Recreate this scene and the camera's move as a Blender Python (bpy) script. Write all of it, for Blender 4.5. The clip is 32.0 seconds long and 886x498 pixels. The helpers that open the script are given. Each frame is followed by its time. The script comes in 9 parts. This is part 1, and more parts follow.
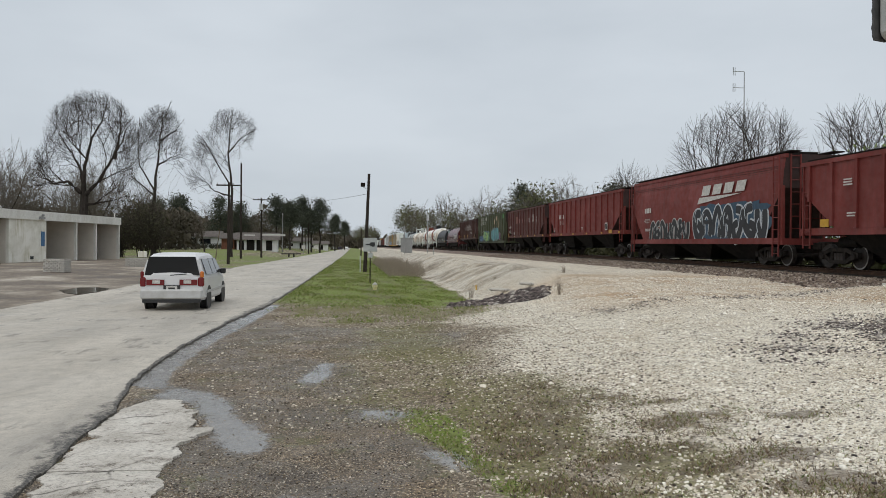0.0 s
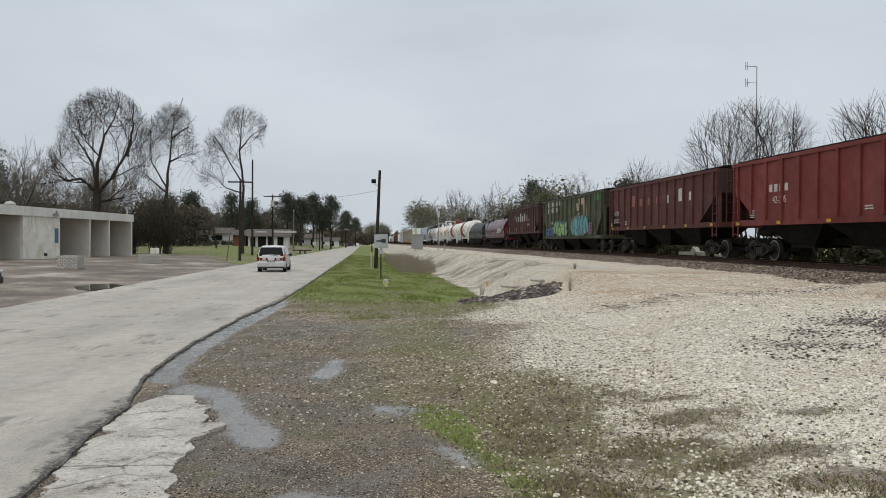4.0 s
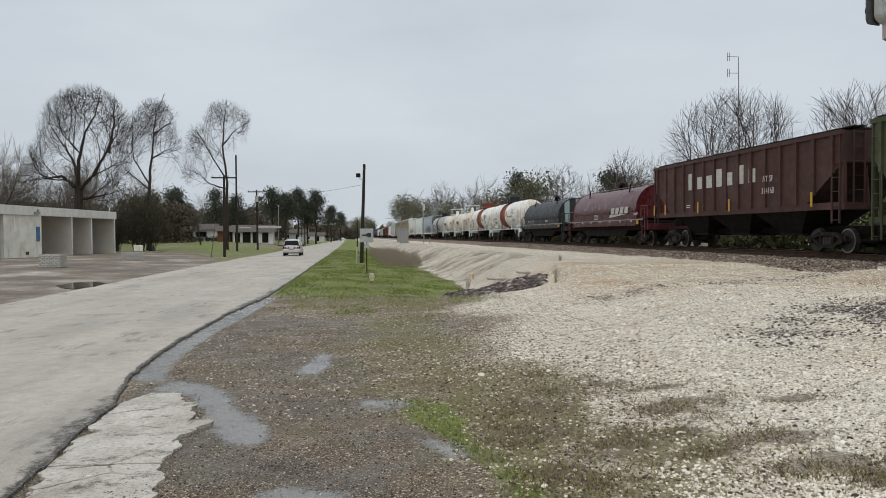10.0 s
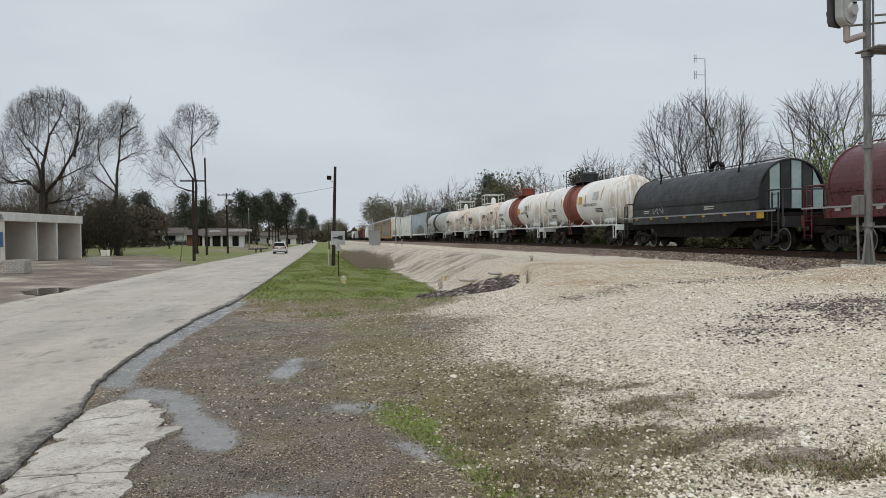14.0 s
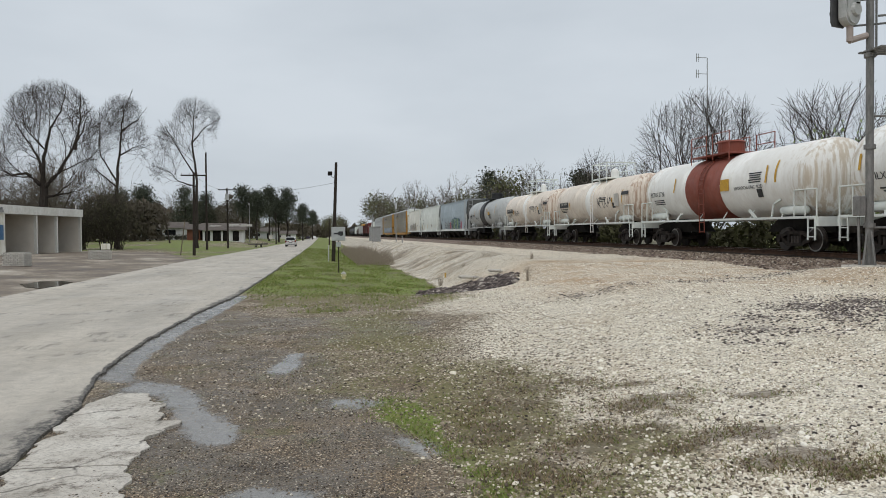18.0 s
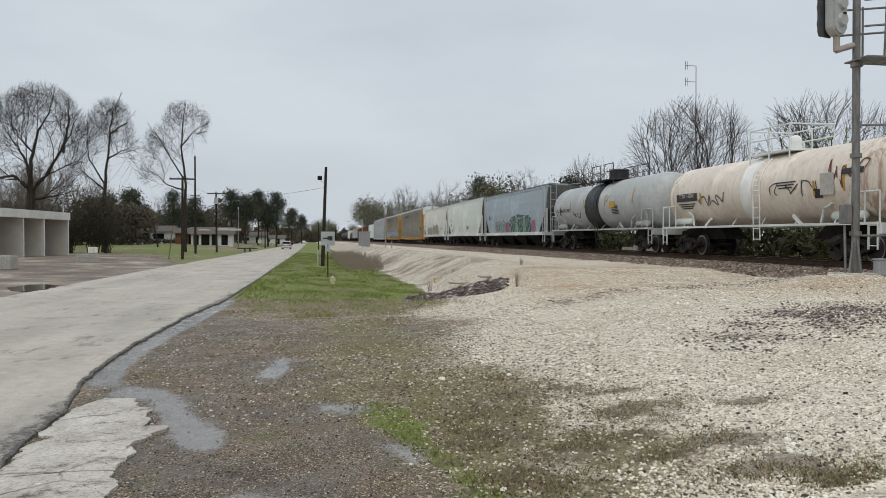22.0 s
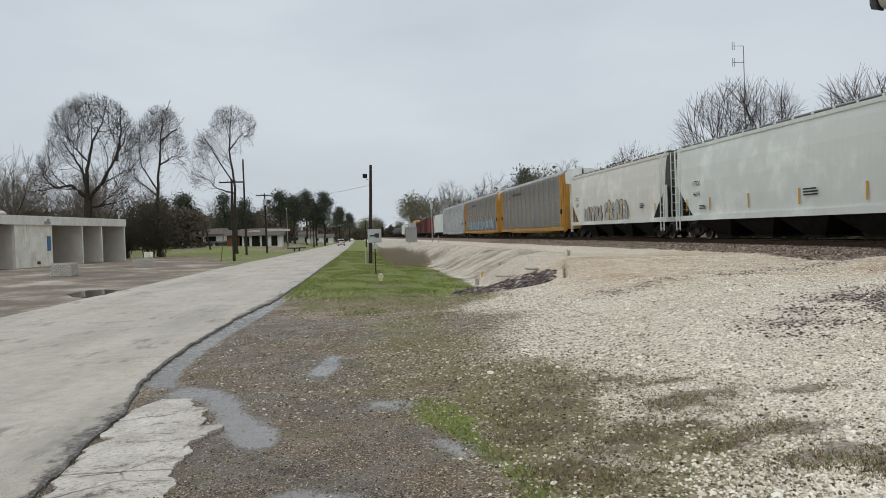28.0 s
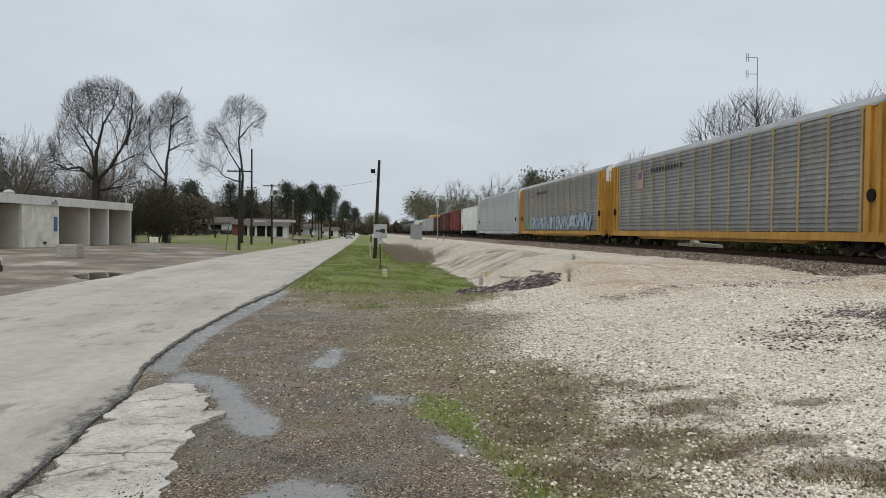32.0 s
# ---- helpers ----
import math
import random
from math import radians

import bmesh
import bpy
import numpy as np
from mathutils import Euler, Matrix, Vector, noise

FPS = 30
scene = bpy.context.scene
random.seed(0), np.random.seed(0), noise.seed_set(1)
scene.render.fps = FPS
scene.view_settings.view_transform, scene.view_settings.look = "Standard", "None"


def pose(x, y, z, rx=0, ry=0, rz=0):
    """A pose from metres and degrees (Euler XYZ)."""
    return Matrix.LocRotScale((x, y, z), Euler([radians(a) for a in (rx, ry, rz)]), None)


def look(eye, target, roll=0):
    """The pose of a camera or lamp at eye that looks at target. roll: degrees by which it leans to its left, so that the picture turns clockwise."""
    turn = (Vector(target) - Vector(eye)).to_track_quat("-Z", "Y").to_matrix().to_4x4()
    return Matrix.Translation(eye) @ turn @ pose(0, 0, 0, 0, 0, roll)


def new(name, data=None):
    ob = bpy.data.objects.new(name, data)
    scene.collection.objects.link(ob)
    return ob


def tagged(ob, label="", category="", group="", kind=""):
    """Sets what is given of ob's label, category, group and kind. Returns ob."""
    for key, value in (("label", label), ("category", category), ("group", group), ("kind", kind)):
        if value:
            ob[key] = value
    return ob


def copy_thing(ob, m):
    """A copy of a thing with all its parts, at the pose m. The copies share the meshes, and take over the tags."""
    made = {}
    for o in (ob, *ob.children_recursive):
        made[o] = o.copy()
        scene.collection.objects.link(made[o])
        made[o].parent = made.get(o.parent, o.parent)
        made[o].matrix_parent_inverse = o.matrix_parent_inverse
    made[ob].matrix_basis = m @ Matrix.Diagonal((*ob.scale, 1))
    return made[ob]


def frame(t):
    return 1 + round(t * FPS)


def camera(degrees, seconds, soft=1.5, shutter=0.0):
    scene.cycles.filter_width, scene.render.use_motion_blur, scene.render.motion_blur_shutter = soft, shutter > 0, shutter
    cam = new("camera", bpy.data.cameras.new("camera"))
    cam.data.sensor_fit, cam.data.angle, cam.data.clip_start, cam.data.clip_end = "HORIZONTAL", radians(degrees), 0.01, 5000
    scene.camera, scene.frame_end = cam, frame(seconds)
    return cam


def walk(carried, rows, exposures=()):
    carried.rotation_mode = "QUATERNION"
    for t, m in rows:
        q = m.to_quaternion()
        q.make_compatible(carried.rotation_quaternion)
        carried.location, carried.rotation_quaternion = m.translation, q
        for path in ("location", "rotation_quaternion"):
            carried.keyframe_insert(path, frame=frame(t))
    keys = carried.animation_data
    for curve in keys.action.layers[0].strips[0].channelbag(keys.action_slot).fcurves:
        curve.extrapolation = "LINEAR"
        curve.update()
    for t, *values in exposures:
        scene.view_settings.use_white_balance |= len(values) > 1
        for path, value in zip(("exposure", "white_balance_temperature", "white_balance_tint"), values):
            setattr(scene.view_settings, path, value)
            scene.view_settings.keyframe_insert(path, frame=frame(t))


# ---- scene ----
cam = camera(60.94, 32.0, 0.55)
# seconds, eye, yaw to the right, pitch up, lean to the left (degrees)
SWAY = [
    (0.0, -0.000, -0.030, 1.894, 6.89, -0.20, 0.34),
    (0.5, -0.002, -0.035, 1.894, 6.81, -0.21, 0.82),
    (1.0, -0.010, -0.039, 1.892, 7.15, -0.33, 1.12),
    (1.5, -0.010, -0.042, 1.894, 7.31, -0.50, 1.15),
    (2.0, -0.015, -0.032, 1.896, 7.06, -0.52, 1.14),
    (2.5, -0.013, -0.038, 1.896, 6.83, -0.74, 0.92),
    (3.0, -0.007, -0.033, 1.888, 6.76, -1.02, 0.74),
    (3.5, -0.003, -0.040, 1.894, 6.47, -0.61, 0.48),
    (5.5, -0.003, -0.037, 1.892, 5.19, -0.38, 0.19),
    (6.0, -0.005, -0.040, 1.892, 5.18, -0.46, 0.24),
    (6.5, -0.006, -0.045, 1.889, 5.35, -0.60, 0.21),
    (7.0, -0.007, -0.044, 1.892, 5.55, -0.46, 0.29),
    (7.5, -0.007, -0.042, 1.892, 5.87, -0.24, 0.30),
    (8.0, -0.002, -0.042, 1.894, 6.27, -0.27, 0.09),
    (8.5, -0.004, -0.037, 1.889, 6.52, -0.33, -0.12),
    (9.0, 0.000, -0.042, 1.892, 6.66, -0.52, -0.28),
    (9.5, 0.007, -0.039, 1.888, 6.90, -0.80, -0.45),
    (10.0, -0.001, -0.042, 1.894, 7.16, -0.99, -0.46),
    (10.5, -0.006, -0.042, 1.888, 7.35, -0.95, -0.47),
    (11.0, -0.003, -0.037, 1.891, 7.73, -0.87, -0.45),
    (11.5, -0.003, -0.043, 1.890, 8.20, -0.75, -0.47),
    (12.0, -0.000, -0.037, 1.890, 8.58, -0.64, -0.58),
    (12.5, 0.003, -0.040, 1.893, 8.83, -0.70, -0.76),
    (13.0, 0.008, -0.035, 1.892, 9.05, -0.82, -0.89),
    (13.5, 0.015, -0.031, 1.891, 9.33, -0.93, -1.00),
    (14.0, 0.016, -0.042, 1.896, 9.27, -0.88, -0.95),
    (14.5, 0.013, -0.037, 1.894, 9.06, -0.54, -0.75),
    (16.5, 0.006, -0.041, 1.892, 8.84, -0.58, -0.42),
    (17.0, 0.012, -0.032, 1.891, 8.89, -0.92, -0.54),
    (17.5, 0.009, -0.031, 1.891, 9.04, -1.14, -0.53),
    (18.0, 0.007, -0.034, 1.893, 9.26, -1.12, -0.42),
    (18.5, 0.004, -0.032, 1.892, 9.50, -0.99, -0.39),
    (19.0, 0.005, -0.034, 1.895, 9.71, -0.87, -0.28),
    (19.5, 0.005, -0.033, 1.895, 9.82, -0.70, -0.17),
    (20.0, 0.007, -0.039, 1.898, 9.84, -0.71, -0.30),
    (20.5, 0.009, -0.049, 1.900, 9.87, -0.72, -0.31),
    (21.0, 0.009, -0.049, 1.900, 9.97, -0.68, -0.21),
    (21.5, 0.006, -0.042, 1.895, 10.06, -0.66, -0.01),
    (22.0, 0.006, -0.045, 1.897, 10.06, -0.72, -0.08),
    (22.5, 0.006, -0.043, 1.897, 10.03, -0.80, -0.20),
    (23.0, 0.012, -0.045, 1.896, 9.97, -0.94, -0.23),
    (23.5, 0.013, -0.042, 1.896, 9.82, -1.21, -0.36),
    (24.0, 0.015, -0.044, 1.896, 9.74, -1.31, -0.53),
    (24.5, 0.018, -0.047, 1.896, 9.72, -1.22, -0.65),
    (25.0, 0.026, -0.043, 1.898, 9.70, -1.19, -0.66),
    (25.5, 0.026, -0.044, 1.894, 9.70, -1.21, -0.72),
    (27.5, 0.054, -0.049, 1.898, 7.05, -1.56, -2.50),
    (28.0, 0.045, -0.051, 1.906, 6.46, -1.11, -2.05),
    (28.5, 0.036, -0.048, 1.900, 6.26, -0.73, -1.14),
    (29.0, 0.026, -0.057, 1.904, 5.91, -0.69, -0.79),
    (29.5, 0.014, -0.065, 1.903, 5.35, -0.66, -0.77),
    (30.0, 0.004, -0.058, 1.898, 5.01, -0.70, -0.41),
    (30.5, -0.009, -0.058, 1.898, 5.52, -0.52, 0.15),
    (31.0, -0.006, -0.058, 1.889, 5.85, -0.67, 0.30),
    (31.5, -0.010, -0.060, 1.889, 5.93, -1.06, 0.28),
    (32.0, -0.009, -0.064, 1.892, 6.15, -1.22, 0.54),
]


def sway_pose(x, y, z, yaw, pitch, lean):
    a, b = radians(yaw), radians(pitch)
    way = Vector((math.sin(a) * math.cos(b), math.cos(a) * math.cos(b), math.sin(b)))
    eye = Vector((x, y, z))
    return look(eye, eye + way * 10, lean)


walk(cam, [(r[0], sway_pose(*r[1:])) for r in SWAY])

# ---- sky and light ----
world = bpy.data.worlds.new("overcast_sky")
scene.world = world
world.use_nodes = True
wn = world.node_tree.nodes
wl = world.node_tree.links
sky = wn.new("ShaderNodeTexSky")
sky.sky_type = "NISHITA"
sky.sun_disc = False
sky.sun_elevation = radians(64)
sky.sun_rotation = radians(220)
sky.air_density, sky.dust_density, sky.ozone_density = 1.0, 4.0, 1.0
wn["Background"].inputs[1].default_value = 0.1
# a thin grey layer of cloud over the sky
geo = wn.new("ShaderNodeTexCoord")
cmap = wn.new("ShaderNodeMapping")
cmap.inputs["Scale"].default_value = (1.0, 1.0, 3.0)
cn = wn.new("ShaderNodeTexNoise")
cn.inputs["Scale"].default_value = 1.6
cn.inputs["Detail"].default_value = 5
cn.inputs["Roughness"].default_value = 0.5
ramp = wn.new("ShaderNodeValToRGB")
ramp.color_ramp.elements[0].position, ramp.color_ramp.elements[0].color = 0.3, (4.95, 5.5, 6.05, 1)
ramp.color_ramp.elements[1].position, ramp.color_ramp.elements[1].color = 0.7, (6.65, 7.2, 7.75, 1)
mix = wn.new("ShaderNodeMixRGB")
mix.inputs[0].default_value = 0.92
wl.new(geo.outputs["Generated"], cmap.inputs[0])
wl.new(cmap.outputs[0], cn.inputs["Vector"])
wl.new(cn.outputs["Fac"], ramp.inputs[0])
wl.new(sky.outputs[0], mix.inputs[1])
wl.new(ramp.outputs[0], mix.inputs[2])
wl.new(mix.outputs[0], wn["Background"].inputs[0])

sun_data = bpy.data.lights.new("sun", "SUN")
sun_data.energy, sun_data.angle, sun_data.color = 1.4, radians(80), (1.0, 0.97, 0.93)
sun = new("sun", sun_data)
sun.matrix_basis = look((-13, -30, 67), (0, 0, 0))
scene.view_settings.exposure = 0.0

# ---- building helpers ----
def mat(name, col, rough=0.7, metal=0.0, col2=None, scale=4.0, bump=0.0, bscale=60.0, fine=0.0, stretch=(1, 1, 1), spec=0.5, vary=0.0):
    """A procedural surface: base colour mottled towards col2, fine grain, bump."""
    m = bpy.data.materials.new(name)
    m.use_nodes = True
    n, l = m.node_tree.nodes, m.node_tree.links
    b = n["Principled BSDF"]
    b.inputs["Roughness"].default_value, b.inputs["Metallic"].default_value = rough, metal
    b.inputs["Specular IOR Level"].default_value = spec if rough < 0.72 else spec * 0.3
    b.inputs["Base Color"].default_value = (*col, 1)
    if col2 is None:
        return m
    tc = n.new("ShaderNodeTexCoord")
    mp = n.new("ShaderNodeMapping")
    mp.inputs["Scale"].default_value = stretch
    l.new(tc.outputs["Object"], mp.inputs[0])
    nz = n.new("ShaderNodeTexNoise")
    nz.inputs["Scale"].default_value, nz.inputs["Detail"].default_value, nz.inputs["Roughness"].default_value = scale, 8, 0.65
    l.new(mp.outputs[0], nz.inputs["Vector"])
    rp = n.new("ShaderNodeValToRGB")
    rp.color_ramp.elements[0].position, rp.color_ramp.elements[1].position = 0.38, 0.66
    rp.color_ramp.elements[0].color, rp.color_ramp.elements[1].color = (*col, 1), (*col2, 1)
    l.new(nz.outputs["Fac"], rp.inputs[0])
    out = rp.outputs[0]
    g = n.new("ShaderNodeTexNoise")
    g.inputs["Scale"].default_value, g.inputs["Detail"].default_value = bscale, 4
    l.new(mp.outputs[0], g.inputs["Vector"])
    if fine:
        hv = n.new("ShaderNodeMixRGB")
        hv.blend_type = "MULTIPLY"
        hv.inputs[0].default_value = 1.0
        r2 = n.new("ShaderNodeValToRGB")
        r2.color_ramp.elements[0].position, r2.color_ramp.elements[1].position = 0.3, 0.7
        lo = 1 - fine
        r2.color_ramp.elements[0].color, r2.color_ramp.elements[1].color = (lo, lo, lo, 1), (1, 1, 1, 1)
        l.new(g.outputs["Fac"], r2.inputs[0])
        l.new(out, hv.inputs[1])
        l.new(r2.outputs[0], hv.inputs[2])
        out = hv.outputs[0]
    if vary:
        oi = n.new("ShaderNodeObjectInfo")
        mr = n.new("ShaderNodeMapRange")
        mr.inputs[3].default_value, mr.inputs[4].default_value = 1 - vary, 1 + vary
        l.new(oi.outputs["Random"], mr.inputs[0])
        h2 = n.new("ShaderNodeHueSaturation")
        l.new(mr.outputs[0], h2.inputs["Value"])
        l.new(out, h2.inputs["Color"])
        out = h2.outputs[0]
    l.new(out, b.inputs["Base Color"])
    if bump:
        bp = n.new("ShaderNodeBump")
        bp.inputs["Strength"].default_value, bp.inputs["Distance"].default_value = bump, 0.02
        l.new(g.outputs["Fac"], bp.inputs["Height"])
        l.new(bp.outputs[0], b.inputs["Normal"])
    return m


def finish(name, bm, material, smooth=False):
    me = bpy.data.meshes.new(name)
    bm.normal_update()
    bm.to_mesh(me)
    bm.free()
    for mm in (material if isinstance(material, (list, tuple)) else [material]):
        me.materials.append(mm)
    if smooth:
        for p in me.polygons:
            p.use_smooth = True
    return me


def part(name, bm, material, parent=None, label="", smooth=False, at=None):
    ob = new(name, bm if isinstance(bm, bpy.types.Mesh) else finish(name, bm, material, smooth))
    if parent is not None:
        ob.parent = parent
    if at is not None:
        ob.matrix_basis = at
    if label:
        ob["label"] = label
    return ob


def root(name, m, label, category, group="", kind=""):
    e = new(name)
    e.empty_display_size = 0.3
    e.matrix_basis = m
    return tagged(e, label, category, group, kind)


def box(bm, x0, y0, z0, x1, y1, z1, m=None, bevel=0.0, mi=0):
    mtx = Matrix.Translation(((x0 + x1) / 2, (y0 + y1) / 2, (z0 + z1) / 2)) @ Matrix.Diagonal((x1 - x0, y1 - y0, z1 - z0, 1))
    if m is not None:
        mtx = m @ mtx
    r = bmesh.ops.create_cube(bm, size=1, matrix=mtx)
    vs = r["verts"]
    if bevel:
        es = {e for v in vs for e in v.link_edges}
        bmesh.ops.bevel(bm, geom=list(es), offset=bevel, segments=1, affect="EDGES")
    if mi:
        for f in {f for v in vs if v.is_valid for f in v.link_faces}:
            f.material_index = mi
    return bm


def rod(bm, a, b, r0, r1=None, n=8, caps=True):
    a, b = Vector(a), Vector(b)
    d = b - a
    m = Matrix.Translation((a + b) / 2) @ d.to_track_quat("Z", "Y").to_matrix().to_4x4()
    bmesh.ops.create_cone(bm, cap_ends=caps, segments=n, radius1=r0, radius2=r0 if r1 is None else r1, depth=d.length, matrix=m)
    return bm


def extrude_poly(bm, pts, axis, lo, hi):
    """A prism: pts in the two other axes, from lo to hi along axis (0, 1 or 2)."""
    def put(u, v, w):
        return {0: (w, u, v), 1: (u, w, v), 2: (u, v, w)}[axis]
    a = [bm.verts.new(put(u, v, lo)) for u, v in pts]
    b = [bm.verts.new(put(u, v, hi)) for u, v in pts]
    n = len(pts)
    bm.faces.new(a)
    bm.faces.new(b[::-1])
    for i in range(n):
        bm.faces.new((a[i], b[i], b[(i + 1) % n], a[(i + 1) % n]))
    bmesh.ops.recalc_face_normals(bm, faces=bm.faces)
    return bm


def B():
    return bmesh.new()


def between(v, xs, ys):
    """Straight lines through the points, held at both ends."""
    if v <= xs[0]:
        return ys[0]
    for k in range(1, len(xs)):
        if v <= xs[k]:
            return ys[k - 1] + (ys[k] - ys[k - 1]) * (v - xs[k - 1]) / (xs[k] - xs[k - 1])
    return ys[-1]


def smooth_step(a, b, v):
    u = min(1.0, max(0.0, (v - a) / (b - a)))
    return u * u * (3 - 2 * u)


def rail_z(y):
    """Height of the rail's top above the road, along the track."""
    return 0.97 + 0.45 * (1 - math.exp(-max(y, 0) / 55))


TRACK = 18.95


def ground_z(x, y):
    """Height of the land."""
    d = smooth_step(21.0, 27.0, y)
    near = 0.62 * smooth_step(1.0, 9.5, x)
    low = -0.34 * smooth_step(-1.5, 4.2, x)
    far = low + (0.80 + 0.34) * smooth_step(4.8, 8.6, x)
    z = near * (1 - d) + far * d
    # the heaped gravel round the signal mast
    z += 0.32 * math.exp(-((x - 14.4) ** 2 / 2.2 + (y - 17.2) ** 2 / 12)) * (1 - d)
    w = smooth_step(14.3, 16.9, x)
    z = z * (1 - w) + (rail_z(y) - 0.24) * w
    back = smooth_step(21.2, 24.5, x)
    z = z * (1 - back) + 0.3 * back
    # the lot rises towards the wash, the field behind it a little more
    if x < -9.8:
        z += 0.36 * smooth_step(-9.8, -24, x) + 0.8 * smooth_step(88, 150, y) * smooth_step(-10.5, -15, x)
    # small unevenness
    if -2.4 < x < 15.2:
        q = smooth_step(-2.3, -0.5, x) * (1 - smooth_step(14.4, 15.2, x))
        z += q * (0.05 * noise.noise((x * 0.45, y * 0.45, 3.1)) + 0.025 * noise.noise((x * 1.3, y * 1.3, 7.7)))
        if y > 28:
            # rain furrows down the bank of the ditch
            bank = smooth_step(5.0, 6.4, x) * (1 - smooth_step(8.2, 9.6, x)) * smooth_step(29, 33, y)
            z += bank * (0.50 * noise.noise((x * 0.12, y * 0.42 + x * 0.25, 1.7)) + 0.34 * noise.noise((x * 0.25, y * 0.95 + x * 0.5, 4.7)))
    return z


# ---- materials of the land ----
class Graph:
    """Short-hand for a node tree."""

    def __init__(self, name):
        self.m = bpy.data.materials.new(name)
        self.m.use_nodes = True
        self.n, self.l = self.m.node_tree.nodes, self.m.node_tree.links
        self.b = self.n["Principled BSDF"]
        self.pos = self.n.new("ShaderNodeTexCoord").outputs["Object"]

    def noise(self, scale, detail=5, rough=0.6, vec=None):
        t = self.n.new("ShaderNodeTexNoise")
        t.inputs["Scale"].default_value, t.inputs["Detail"].default_value, t.inputs["Roughness"].default_value = scale, detail, rough
        self.l.new(vec or self.pos, t.inputs["Vector"])
        return t.outputs["Fac"]

    def cells(self, scale, out="Color", feature="F1", vec=None):
        t = self.n.new("ShaderNodeTexVoronoi")
        t.feature = feature
        t.inputs["Scale"].default_value = scale
        self.l.new(vec or self.pos, t.inputs["Vector"])
        return t.outputs[out]

    def cell_id(self, scale, vec=None):
        s = self.n.new("ShaderNodeSeparateColor")
        self.l.new(self.cells(scale, "Color", "F1", vec), s.inputs[0])
        return s.outputs[0]

    def ramp(self, fac, *stops):
        r = self.n.new("ShaderNodeValToRGB")
        e = r.color_ramp.elements
        while len(e) < len(stops):
            e.new(0.5)
        for k, (p, c) in zip(e, stops):
            k.position, k.color = p, ((*c, 1) if isinstance(c, tuple) else (c, c, c, 1))
        self.l.new(fac, r.inputs[0])
        return r.outputs[0]

    def mix(self, fac, a, b, blend="MIX"):
        x = self.n.new("ShaderNodeMixRGB")
        x.blend_type = blend
        for i, v in ((0, fac), (1, a), (2, b)):
            if isinstance(v, (int, float)):
                x.inputs[i].default_value = v if i == 0 else (v, v, v, 1)
            elif isinstance(v, tuple):
                x.inputs[i].default_value = (*v, 1)
            else:
                self.l.new(v, x.inputs[i])
        return x.outputs[0]

    def math(self, op, a, b=0.0):
        x = self.n.new("ShaderNodeMath")
        x.operation = op
        for i, v in ((0, a), (1, b)):
            if isinstance(v, (int, float)):
                x.inputs[i].default_value = v
            else:
                self.l.new(v, x.inputs[i])
        return x.outputs[0]

    def attr(self, name):
        a = self.n.new("ShaderNodeAttribute")
        a.attribute_name = name
        s = self.n.new("ShaderNodeSeparateColor")
        self.l.new(a.outputs["Color"], s.inputs[0])
        return [*s.outputs, a.outputs["Alpha"]]

    def put(self, color, rough=0.85, bump=None, strength=0.5, dist=0.02, spec=None):
        self.l.new(color, self.b.inputs["Base Color"])
        if isinstance(rough, (int, float)):
            self.b.inputs["Roughness"].default_value = rough
        else:
            self.l.new(rough, self.b.inputs["Roughness"])
        if spec is None and isinstance(rough, float) and rough > 0.72:
            spec = 0.2
        if spec is not None:
            self.b.inputs["Specular IOR Level"].default_value = spec
        if bump is not None:
            bp = self.n.new("ShaderNodeBump")
            bp.inputs["Strength"].default_value, bp.inputs["Distance"].default_value = strength, dist
            self.l.new(bump, bp.inputs["Height"])
            self.l.new(bp.outputs[0], self.b.inputs["Normal"])
        return self.m


